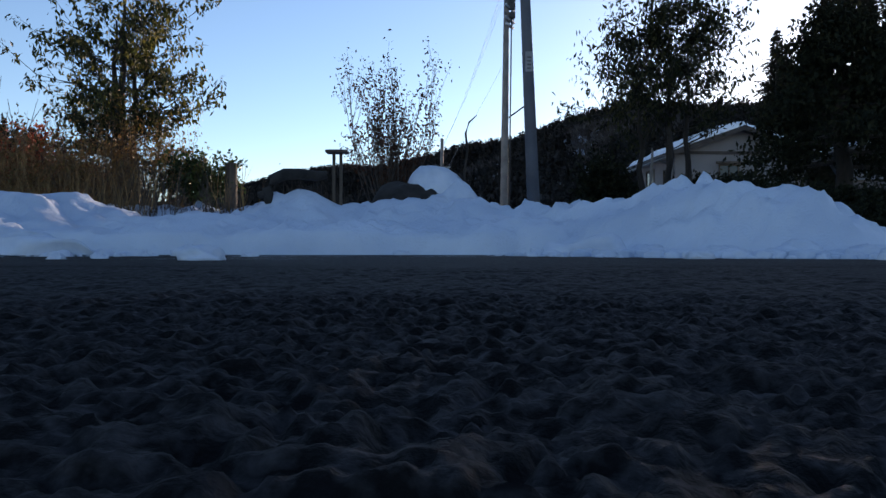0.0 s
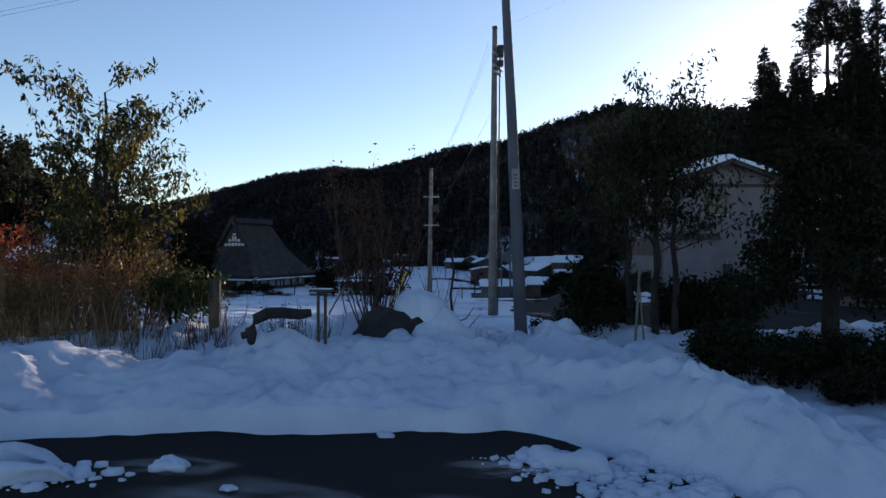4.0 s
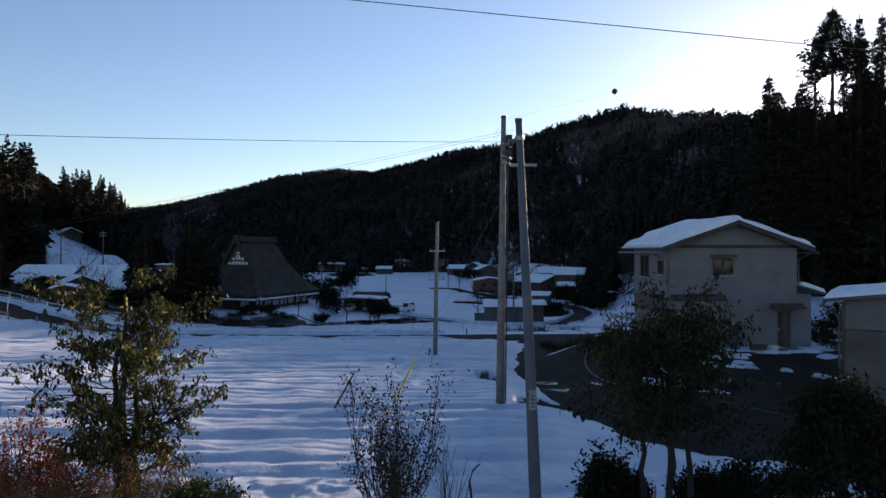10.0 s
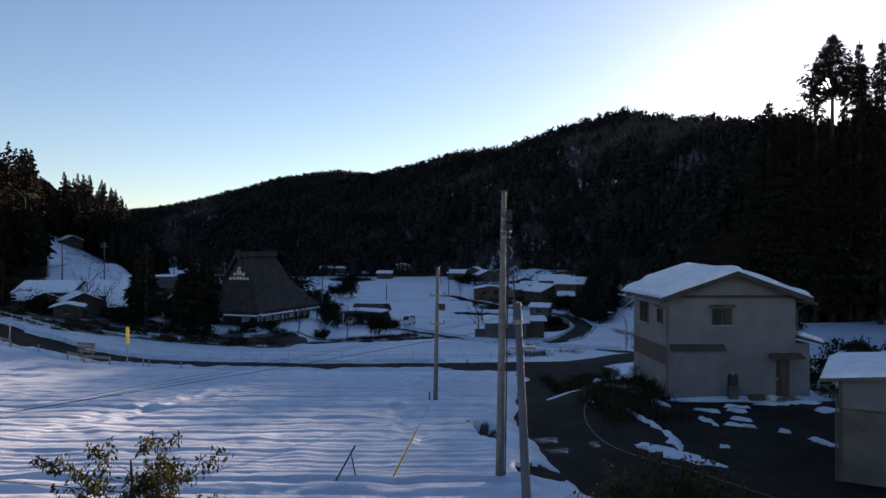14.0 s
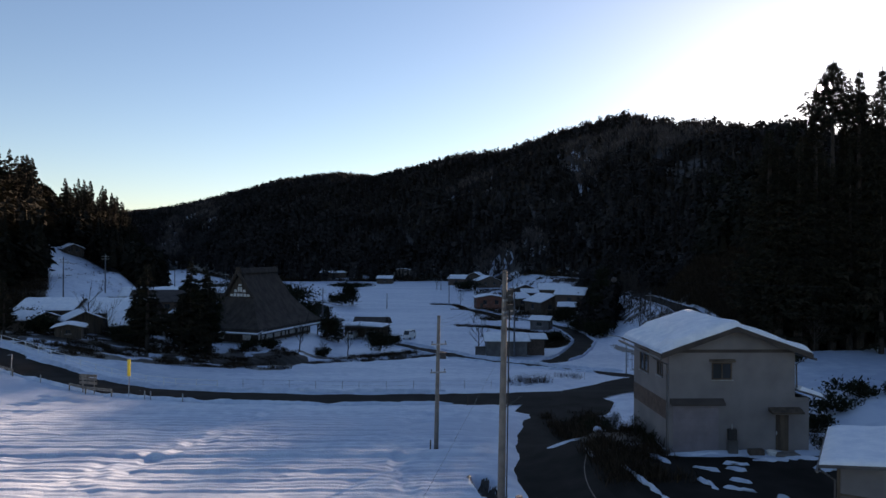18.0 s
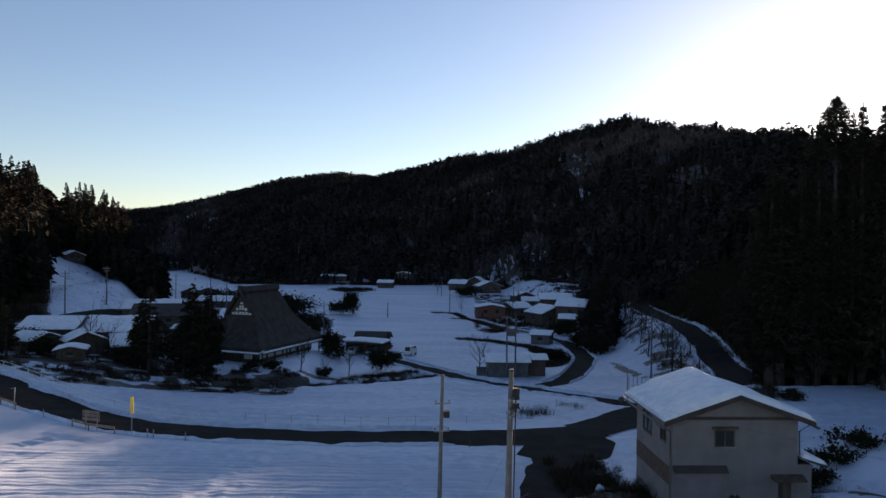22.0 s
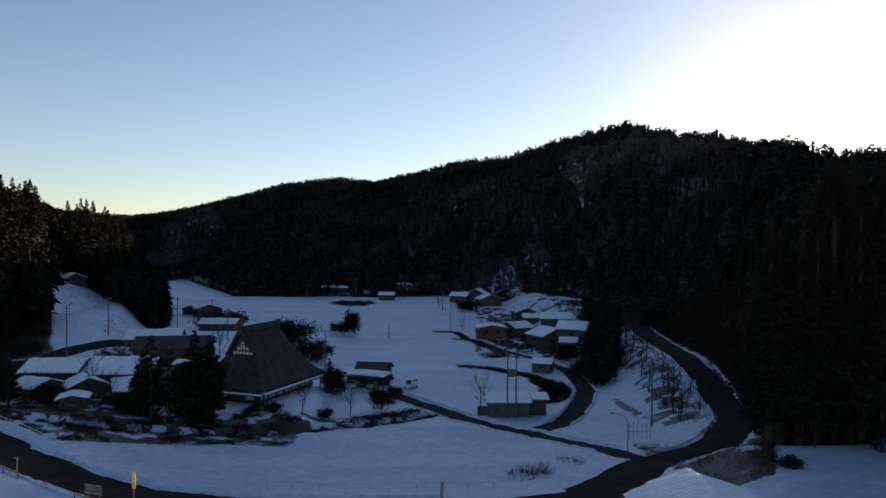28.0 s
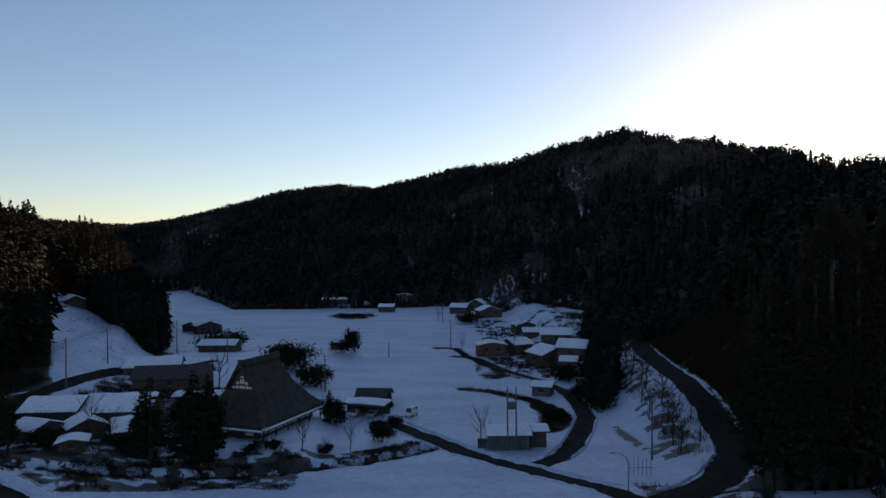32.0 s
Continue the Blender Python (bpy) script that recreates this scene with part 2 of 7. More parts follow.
# dry stalks brightened so their colour carries the gold of low sunlight
STRAW = mottled("sun_gold_stalk", (0.11, 0.060, 0.024), (0.27, 0.165, 0.065), 5.0, 0.85, 0.2, 40.0)
ROCK = mottled("dark_stone", (0.009, 0.008, 0.008), (0.028, 0.025, 0.023), 5.0, 0.9, 0.8, 25.0, dist=0.03)
LEAF_TREE = leafy("evergreen_leaf", (0.013, 0.018, 0.005), (0.032, 0.038, 0.010), (0.125, 0.108, 0.025), 0.5, 0.42, 0.25, 0.5, 0.45)
SEED_HEAD = leafy("seed_head", (0.03, 0.014, 0.010), (0.06, 0.028, 0.018), (0.10, 0.05, 0.03), 0.8, 0.15, 0.1)
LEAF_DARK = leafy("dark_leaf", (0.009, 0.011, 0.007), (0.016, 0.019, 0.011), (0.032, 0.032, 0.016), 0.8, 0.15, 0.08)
LEAF_OLIVE = leafy("olive_leaf", (0.011, 0.013, 0.006), (0.020, 0.022, 0.009), (0.060, 0.056, 0.018), 0.6, 0.3, 0.15, 0.6, 0.45)
LEAF_GREEN = leafy("glossy_green_leaf", (0.010, 0.020, 0.005), (0.022, 0.038, 0.009), (0.07, 0.095, 0.022), 0.45, 0.3, 0.25)
LEAF_RED = leafy("red_leaf", (0.09, 0.015, 0.008), (0.22, 0.04, 0.014), (0.12, 0.052, 0.018), 0.6, 0.35, 0.2, 0.7, 0.4)
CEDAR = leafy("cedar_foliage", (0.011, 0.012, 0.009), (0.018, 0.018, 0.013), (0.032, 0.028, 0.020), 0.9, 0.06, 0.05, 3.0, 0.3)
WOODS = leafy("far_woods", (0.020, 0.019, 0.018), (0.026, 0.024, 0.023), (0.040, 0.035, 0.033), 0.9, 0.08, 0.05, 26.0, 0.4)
BARE_WOODS = leafy("bare_winter_woods", (0.050, 0.043, 0.042), (0.072, 0.062, 0.060), (0.105, 0.090, 0.086), 0.9, 0.1, 0.05, 18.0, 0.3)
BRUSH = leafy("dry_brush", (0.014, 0.011, 0.008), (0.035, 0.026, 0.018), (0.075, 0.055, 0.036), 0.9, 0.15, 0.05)
GLASS, _n, _l, _b = material("window_glass", 0.08)
_b.inputs["Base Color"].default_value = (0.03, 0.035, 0.04, 1)
_b.inputs["Specular IOR Level"].default_value = 0.4


# ---- mesh building ----
class Geo:
    """Vertices and faces gathered into one mesh."""

    def __init__(self):
        self.v, self.f = [], []

    def add(self, verts, faces):
        o = len(self.v)
        self.v += [tuple(p) for p in verts]
        self.f += [tuple(i + o for i in q) for q in faces]
        return self

    def box(self, x0, y0, z0, x1, y1, z1, m=None):
        p = [Vector(c) for c in ((x0, y0, z0), (x1, y0, z0), (x1, y1, z0), (x0, y1, z0), (x0, y0, z1), (x1, y0, z1), (x1, y1, z1), (x0, y1, z1))]
        if m:
            p = [m @ c for c in p]
        return self.add(p, ((0, 3, 2, 1), (4, 5, 6, 7), (0, 1, 5, 4), (1, 2, 6, 5), (2, 3, 7, 6), (3, 0, 4, 7)))

    def tube(self, pts, radii, n=6, cap=True):
        pts = [Vector(p) for p in pts]
        if not hasattr(radii, "__len__"):
            radii = [radii] * len(pts)
        o = len(self.v)
        for i, p in enumerate(pts):
            d = (pts[min(i + 1, len(pts) - 1)] - pts[max(i - 1, 0)]).normalized()
            a = d.cross(Vector((0, 0, 1)) if abs(d.z) < 0.9 else Vector((1, 0, 0))).normalized()
            b = d.cross(a)
            for k in range(n):
                w = 2 * math.pi * k / n
                self.v.append(tuple(p + (a * math.cos(w) + b * math.sin(w)) * radii[i]))
        for i in range(len(pts) - 1):
            for k in range(n):
                q = (k + 1) % n
                self.f.append((o + i * n + k, o + i * n + q, o + (i + 1) * n + q, o + (i + 1) * n + k))
        if cap:
            self.f.append(tuple(o + k for k in reversed(range(n))))
            self.f.append(tuple(o + (len(pts) - 1) * n + k for k in range(n)))
        return self

    def prism(self, poly, z0, z1):
        n = len(poly)
        self.add([(x, y, z0) for x, y in poly] + [(x, y, z1) for x, y in poly],
                 [tuple(reversed(range(n))), tuple(range(n, 2 * n))] + [(k, (k + 1) % n, n + (k + 1) % n, n + k) for k in range(n)])
        return self

    def mesh(self, name, smooth=False):
        me = bpy.data.meshes.new(name)
        me.from_pydata(self.v, [], self.f)
        if smooth:
            me.polygons.foreach_set("use_smooth", [True] * len(me.polygons))
        return me


def array_mesh(name, verts, faces, smooth=False):
    """A mesh from numpy arrays of vertices and equal faces."""
    me = bpy.data.meshes.new(name)
    k = faces.shape[1]
    me.vertices.add(len(verts)), me.loops.add(faces.size), me.polygons.add(len(faces))
    me.vertices.foreach_set("co", np.asarray(verts, np.float32).ravel())
    me.loops.foreach_set("vertex_index", np.asarray(faces, np.int32).ravel())
    me.polygons.foreach_set("loop_start", np.arange(0, faces.size, k, dtype=np.int32))
    me.polygons.foreach_set("use_smooth", np.full(len(faces), smooth))
    me.update(calc_edges=True)
    return me


def part(name, geo, mat, parent=None, label="", smooth=False):
    """One mesh object, under a thing or a part."""
    ob = new(name, geo.mesh(name, smooth) if isinstance(geo, Geo) else geo)
    if not ob.data.materials:
        ob.data.materials.append(mat)
    if parent:
        ob.parent = parent
    if label:
        ob["label"] = label
    return ob


def thing(name, label, category, m=None, group="", kind=""):
    ob = new(name)
    ob.empty_display_size = 0.3
    if m:
        ob.matrix_world = m
    return tagged(ob, label, category, group, kind)


def value_noise(x, y, seed=0):
    """Smooth noise in -1 to 1 over arrays."""
    xi, yi = np.floor(x).astype(np.int64), np.floor(y).astype(np.int64)
    fx, fy = x - xi, y - yi
    fx, fy = fx * fx * fx * (fx * (6 * fx - 15) + 10), fy * fy * fy * (fy * (6 * fy - 15) + 10)

    def rnd(a, b):
        h = (a * 374761393 + b * 668265263 + seed * 1442695041) & 0x7FFFFFFF
        h = ((h ^ (h >> 13)) * 1274126177) & 0x7FFFFFFF
        return ((h ^ (h >> 16)) & 0xFFFF) / 32767.5 - 1

    return (rnd(xi, yi) * (1 - fx) + rnd(xi + 1, yi) * fx) * (1 - fy) + (rnd(xi, yi + 1) * (1 - fx) + rnd(xi + 1, yi + 1) * fx) * fy


def fbm(x, y, octaves=4, seed=0):
    return sum(value_noise(x * 2 ** k + 17 * k, y * 2 ** k - 9 * k, seed + k) * 0.5 ** k for k in range(octaves))


def sstep(a, b, x):
    t = np.clip((x - a) / (b - a), 0, 1)
    return t * t * (3 - 2 * t)


# ---- the lie of the land ----
ALONG = ((-300, 0), (12.0, 0), (13.5, -0.45), (18, -0.8), (26, -1.05), (43, -1.8), (57, -2.6), (68, -3.0), (73, -3.7), (100, -6.0), (115, -6.9), (150, -7.6), (250, -8.6), (460, -7.5), (2500, -5))
# across the view: slope of the ray, foot of the mountain, crest, height of the crest
MOUNTAIN = ((-1.6, 250, 420, 60), (-0.62, 330, 520, 45), (-0.44, 560, 950, 50), (-0.36, 560, 940, 60), (-0.32, 460, 930, 69), (-0.29, 400, 920, 76), (-0.22, 400, 900, 91), (-0.14, 400, 866, 96), (-0.09, 400, 830, 88),
            (0.02, 410, 740, 101), (0.10, 370, 680, 100), (0.18, 330, 620, 110), (0.27, 270, 564, 113), (0.345, 245, 495, 93.6), (0.395, 226, 474, 90.6), (0.410, 220.6, 468, 86.6), (0.425, 215, 462, 85),
            (0.45, 215, 468, 84), (0.47, 215, 440, 79), (0.49, 205, 400, 72.3), (0.506, 185, 325, 61.3), (0.58, 170, 290, 53), (0.66, 165, 275, 49), (0.9, 160, 330, 70), (1.6, 120, 260, 70))
MAIN_ROAD = ((-130, 128), (-90, 103), (-62, 85.5), (-47.5, 76.6), (-39.3, 72.2), (-29.5, 67.3), (-20, 65), (-9.3, 63.6), (1, 64.2), (8, 65), (15, 68))
HILL_ROAD = ((8, 64.5), (14.5, 68.5), (19.5, 75), (24, 82), (30.2, 88), (37.5, 93.2), (43.8, 101.5), (47.6, 114), (49.7, 126.3), (50.3, 138), (51, 150), (51.9, 160.4), (54.2, 180), (57.7, 201), (64, 216), (80, 236))
VILLAGE_ROAD = ((26, 84.5), (22.5, 91.5), (19.4, 95.2), (14.8, 100.7), (10.5, 106.1), (3.9, 114.5), (-1.8, 124.1), (-8.4, 134.2), (-13, 137.5))
LANE = ((12.5, 103.5), (18.4, 109.5), (22.3, 117.4), (26.3, 128.4), (29.5, 139.5), (30.5, 153.9), (29.7, 168), (26.1, 181), (20, 192.5), (14.9, 207.7), (11.7, 221), (4, 226))
YARD_ROAD = ((20, 13), (14, 14.8), (10.5, 17.8), (8, 22), (7.2, 27), (6.7, 33), (6.5, 40), (7.3, 48), (9.5, 56), (13, 66))
DITCH = ((-75, 97), (-60, 91), (-45, 92.5), (-33, 98.5), (-25, 102.5), (-18.8, 106), (-12.2, 109), (-7.5, 112.5), (-2.5, 117.5))
PITS = ((2.45, 35.3, 0.75, 2.6, 0.8), (3.95, 27.9, 0.95, 1.7, 0.7))
BANKS = ((((5.9, 169), (12.5, 166), (16.6, 160.6), (20.5, 155.6), (23.3, 146.6)), 1.7), (((-1, 243), (6, 241), (9, 224), (14, 205)), 1.2), (((-4.5, 119.5), (-9, 116), (-14, 113), (-22, 110.5)), 1.3), (((22.2, 149), (24, 141), (22.5, 134), (19.5, 129)), 2.9), (((32.4, 129), (33, 119), (33.8, 109.5)), 0.8))
UPPER_ROAD = ((-120, 96), (-95, 114), (-82, 130.5), (-78.6, 140), (-75.5, 153), (-70, 170), (-60, 190))


def to_line(x, y, line):
    """Distance from a line of points."""
    best = np.full(np.shape(x), 1e9)
    for (ax, ay), (bx, by) in zip(line, line[1:]):
        dx, dy = bx - ax, by - ay
        t = np.clip(((x - ax) * dx + (y - ay) * dy) / (dx * dx + dy * dy), 0, 1)
        best = np.minimum(best, np.hypot(x - ax - t * dx, y - ay - t * dy))
    return best


def patch(h, x, y, x0, x1, y0, y1, target, soft):
    w = sstep(x0 - soft, x0, x) * (1 - sstep(x1, x1 + soft, x)) * sstep(y0 - soft, y0, y) * (1 - sstep(y1, y1 + soft, y))
    return h + (target - h) * w


def land(x, y):
    """Height of the bare land."""
    x, y = np.asarray(x, float), np.asarray(y, float)
    h = np.interp(y, [a for a, _ in ALONG], [b for _, b in ALONG])
    h = h + 4.6 * sstep(-22, -62, x) * sstep(52, 84, y) * (1 - sstep(190, 260, y) * sstep(-0.46, -0.40, x / np.maximum(y, 30))) + 7 * sstep(-62, -90, x) * sstep(120, 170, y) * (1 - sstep(-0.46, -0.40, x / np.maximum(y, 30)))
    h = patch(h, x, y, 9.5, 26, 16, 42, -0.15 - 0.25 * sstep(24, 34, y), 5)
    h = patch(h, x, y, 34, 60, 50, 74, 0.0, 12)
    h = patch(h, x, y, -42, -24, 108, 132, -5.0, 6)
    h = h + 2.0 * sstep(30, 42, x) * sstep(80, 100, y) * (1 - sstep(130, 150, y)) + 6.5 * sstep(34, 48, x) * sstep(118, 150, y)
    edge = np.interp(y, [0, 40, 62, 80, 92, 100, 140, 180, 215, 330], [60, 60, 62, 42, 47, 51, 54, 58, 74, 112])
    h = h + np.minimum(np.maximum(x - edge, 0) * (0.42 + 0.5 * sstep(97, 125, y)), 13 + np.maximum(x - edge, 0) * 0.22) * (1 - sstep(330, 420, y))
    left = np.interp(y, [0, 90, 120, 160, 200, 240, 320], [-75, -85, -95, -92, -98, -108, -128])
    h = h + np.minimum(np.maximum(left - x, 0) * 0.40, 42) * (1 - sstep(330, 420, y)) * sstep(40, 100, y)
    s = x / np.maximum(y, 30)
    k = np.array(MOUNTAIN)
    foot, crest, top = (np.interp(s, k[:, 0], k[:, j]) for j in (1, 2, 3))
    w = np.clip((y - foot) / (crest - foot), 0, 1.0)
    w = w * (1.06 - 0.06 * w) * (1 - 0.5 * sstep(1.05, 2.0, y / crest))
    up = np.maximum(top - h, 0) * w
    h = h + up + w * (1 - w) * 4 * 9 * fbm(x / 90, y / 90, 3, 5)
    return h


def roads(x, y):
    """Distance outside the nearest cleared road or yard (minus inside)."""
    d = np.minimum(to_line(x, y, MAIN_ROAD), to_line(x, y, HILL_ROAD)) - 3.1
    d = np.minimum(d, np.minimum(to_line(x, y, VILLAGE_ROAD), to_line(x, y, LANE)) - 2.1)
    d = np.minimum(d, to_line(x, y, UPPER_ROAD) - 2.2)
    d = np.minimum(d, to_line(x, y, YARD_ROAD) - 2.1)
    d = np.minimum(d, np.minimum(np.hypot(x - 10.5, y - 62) - 5.5, np.minimum(np.hypot(x - 17, y - 71.5) - 4.6, np.hypot(x - 22.5, y - 82) - 4.2)))
    q = np.maximum(np.maximum(8.5 - x, x - 22.5), np.maximum(15 - y + np.maximum(11.5 - x, 0) * 0.9, y - 38.0))
    return np.minimum(d, q)


def car_park(x, y):
    """Distance beyond the snow's edge at the car park."""
    return y - (7.1 - 2.6 * sstep(0.7, 2.7, x) - 0.9 * sstep(-3.6, -5.2, x) + 0.10 * fbm(x * 1.3, y * 0 + 3, 3, 2))


def ground_height(x, y):
    h = land(x, y)
    d = roads(x, y) + 0.25 * fbm(x / 3.0, y / 3.0, 3, 9)
    h = h + (0.20 + 0.05 * fbm(x / 1.5, y / 1.5, 3, 12)) * sstep(-0.1, 0.7, d) - 0.06 * (1 - sstep(-0.8, 0, d))
    # the ploughed bank beside the car park
    e = car_park(x, y)
    bank = 0.27 * (1 - 0.95 * sstep(2.9, 4.2, x) * (1 - sstep(8.4, 9.6, y))) * sstep(0.0, 2.2, e) * (1 - sstep(11.6, 13.6, y)) * (1 + 0.5 * fbm(x / 1.5, y / 1.5, 3, 21)) + 0.10 * (1 - sstep(2.9, 4.2, x)) * np.exp(-((e - 1.9) / 0.5) ** 2) * (1 + fbm(x / 0.9, y * 0, 2, 23))
    lumps = (0.075 * fbm(x * 1.1, y * 1.1, 3, 31) + 0.065 * np.abs(fbm(x * 2.6, y * 2.6, 3, 33)) - 0.05 * sstep(0.45, 0.8, fbm(x * 1.7, y * 1.7, 2, 35))) * sstep(0, 0.5, e) * (1 - sstep(14, 20, y))
    lumps = lumps + (0.09 * np.abs(fbm(x * 2.4, y * 2.4, 4, 37)) + 0.06 * np.abs(fbm(x * 6, y * 6, 2, 38)) - 0.04) * sstep(1.2, 2.6, x) * sstep(-0.05, 0.25, e) * (1 - sstep(1.6, 3.2, e)) * (y < 30)
    lumps = lumps + (0.055 * np.abs(fbm(x * 4.5, y * 4.5, 3, 39)) + 0.02 * fbm(x * 9, y * 9, 2, 36) - 0.08 * sstep(0.35, 0.7, fbm(x * 2.6, y * 2.6, 2, 40))) * sstep(0.0, 0.35, e) * (1 - sstep(5.0, 7.0, e)) * (y < 30)
    edge = sstep(-0.03, 0.10 + 1.1 * sstep(0.6, 1.8, x) * (y < 9), e)
    h = np.where(y < 30, (h + bank + lumps) * edge * (1 - 0.42 * sstep(2.9, 4.0, x) * (1 - sstep(7.6, 9.2, y))) - 0.08 * (1 - edge), h)
    for px, py, pw, pl, pd in PITS:
        h = h - pd * (1 - sstep(0.55, 1.0, np.hypot((x - px + 0.2 * (y - py)) / pw, (y - py) / pl)))
    h = h - 1.5 * (1 - sstep(0.8, 2.6, to_line(x, y, DITCH)))
    # furrows in the near field and the field past the road
    near = sstep(14, 17, y) * (1 - sstep(57, 62, y)) * (1 - sstep(2, 5, x)) * sstep(-0.5, 2.0, roads(x, y))
    wob = 0.05 * fbm(x / 9, y / 9, 2, 41)
    row = (y + wob) * 2 * math.pi
    track = np.exp(-(to_line(x, y, ((-19, 36), (-16.4, 44.4), (-14, 57), (-6, 61))) / 1.6) ** 2) + np.exp(-(to_line(x, y, ((-1.5, 33), (-3, 46), (-1, 58))) / 1.1) ** 2)
    rough = 1 - sstep(25.6, 27.0, y)
    calm = (1 - 0.8 * np.minimum(track, 1)) * (1 - rough)
    ridged = np.abs(np.sin(row / 3.8)) ** 0.8
    h = h + near * (calm * (0.15 * ridged * (0.8 + 0.35 * fbm(x / 6, np.floor((y + wob) / 1.9) * 3.1, 2, 43)) + 0.028 * np.sin(row / 0.62)) + 0.012 * fbm(x / 5.0, y / 0.8, 3, 44) + 0.05 * fbm(x / 7, y / 7, 2, 46) + 0.11 * track * fbm(x / 0.8, y / 1.0, 3, 45)
                    + rough * (0.20 * np.abs(np.sin((y + 3.0 * wob) * math.pi / 1.45)) ** 0.9 * (0.75 + 0.5 * fbm(x / 3.0, y / 1.5, 2, 47)) + 0.07 * np.maximum(0, fbm(x / 3.2, y / 0.7, 3, 48)) + 0.03 * fbm(x / 1.2, y / 0.4, 2, 49)))
    # low earth walls between the paddies
    wall_ = np.exp(-((y + wob - 26.45) / 0.38) ** 4) + np.exp(-((y + wob - 42.0) / 0.45) ** 4) + 0.6 * np.exp(-((y + wob - 56.6) / 0.4) ** 4)
    h = h + sstep(16, 18, y) * (1 - sstep(4.0, 5.5, x)) * sstep(-0.5, 2.0, roads(x, y)) * 0.22 * wall_
    far = sstep(70, 74, y) * (1 - sstep(104, 112, y)) * (1 - sstep(8, 14, x)) * sstep(-32, -24, x)
    h = h + far * 0.085 * np.sin((y + 0.10 * x) * 2 * math.pi / 1.3)
    return h + 0.04 * fbm(x / 3, y / 3, 3, 51) * sstep(16, 30, y)


def at(x, y, dz=0.0):
    """A place on the ground."""
    return (x, y, float(ground_height(np.array([x]), np.array([y]))[0]) + dz)


def rows_out(start, end, step, grow):
    out = [start]
    while out[-1] < end:
        out.append(out[-1] + max(step, grow * abs(out[-1])))
    return np.array(out)


def sheet(name, ys, us, width, height, mat):
    """A sheet of ground, wider with distance."""
    yy, uu = np.meshgrid(ys, us, indexing="ij")
    xx = uu * width(yy)
    n, k = yy.shape
    idx = np.arange(n * k).reshape(n, k)
    quads = np.stack([idx[:-1, :-1], idx[:-1, 1:], idx[1:, 1:], idx[1:, :-1]], -1).reshape(-1, 4)
    me = array_mesh(name, np.stack([xx, yy, height(xx, yy)], -1).reshape(-1, 3), quads, True)
    me.materials.append(mat)
    return new(name, me)


def spread_u(n, power):
    u = np.linspace(-1, 1, n)
    return u * (0.30 + 0.70 * np.abs(u) ** power)


ys = np.concatenate([np.linspace(-400, -20, 20), np.linspace(-18, 3.5, 12), rows_out(4.2, 58, 0.06, 0.005), rows_out(58.4, 1500, 0.3, 0.0075)])
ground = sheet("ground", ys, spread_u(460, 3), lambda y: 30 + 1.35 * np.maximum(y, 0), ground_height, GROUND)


def in_valley_wood(x, y):
    """The dark wood between the houses and the climbing road."""
    r_ = np.interp(y, [q for _, q in HILL_ROAD], [p for p, _ in HILL_ROAD])
    return (y > 152) & (y < 290) & (x > 0.216 * y + 3.0 * fbm(x / 9, y / 9, 3, 77)) & (((x < 0.254 * y) & (x < r_ - 4.5)) | ((y > 194) & (x < r_ - 5)) | (y > 208))


def thin_wood(x, y):
    """Stretches of the mountain where leafless trees stand in snow."""
    k = np.array(MOUNTAIN)
    s = x / np.maximum(y, 30)
    foot, crest = np.interp(s, k[:, 0], k[:, 1]), np.interp(s, k[:, 0], k[:, 2])
    w = (y - foot) / (crest - foot)
    n = fbm(x / 30, y / 45, 3, 64)
    out = np.zeros(np.shape(x), bool)
    for s0, ds, w0, dw in ((0.215, 0.035, 0.66, 0.16), (0.275, 0.05, 0.74, 0.14), (0.355, 0.05, 0.80, 0.13), (0.06, 0.03, 0.62, 0.14), (0.02, 0.025, 0.55, 0.12), (-0.33, 0.03, 0.62, 0.16), (-0.372, 0.02, 0.42, 0.2), (-0.40, 0.03, 0.16, 0.12), (0.095, 0.03, 0.06, 0.08), (0.14, 0.02, 0.12, 0.06)):
        out |= np.hypot((s - s0) / ds, (w - w0) / dw) < 0.85 + 0.5 * n
    return out & (y > foot)


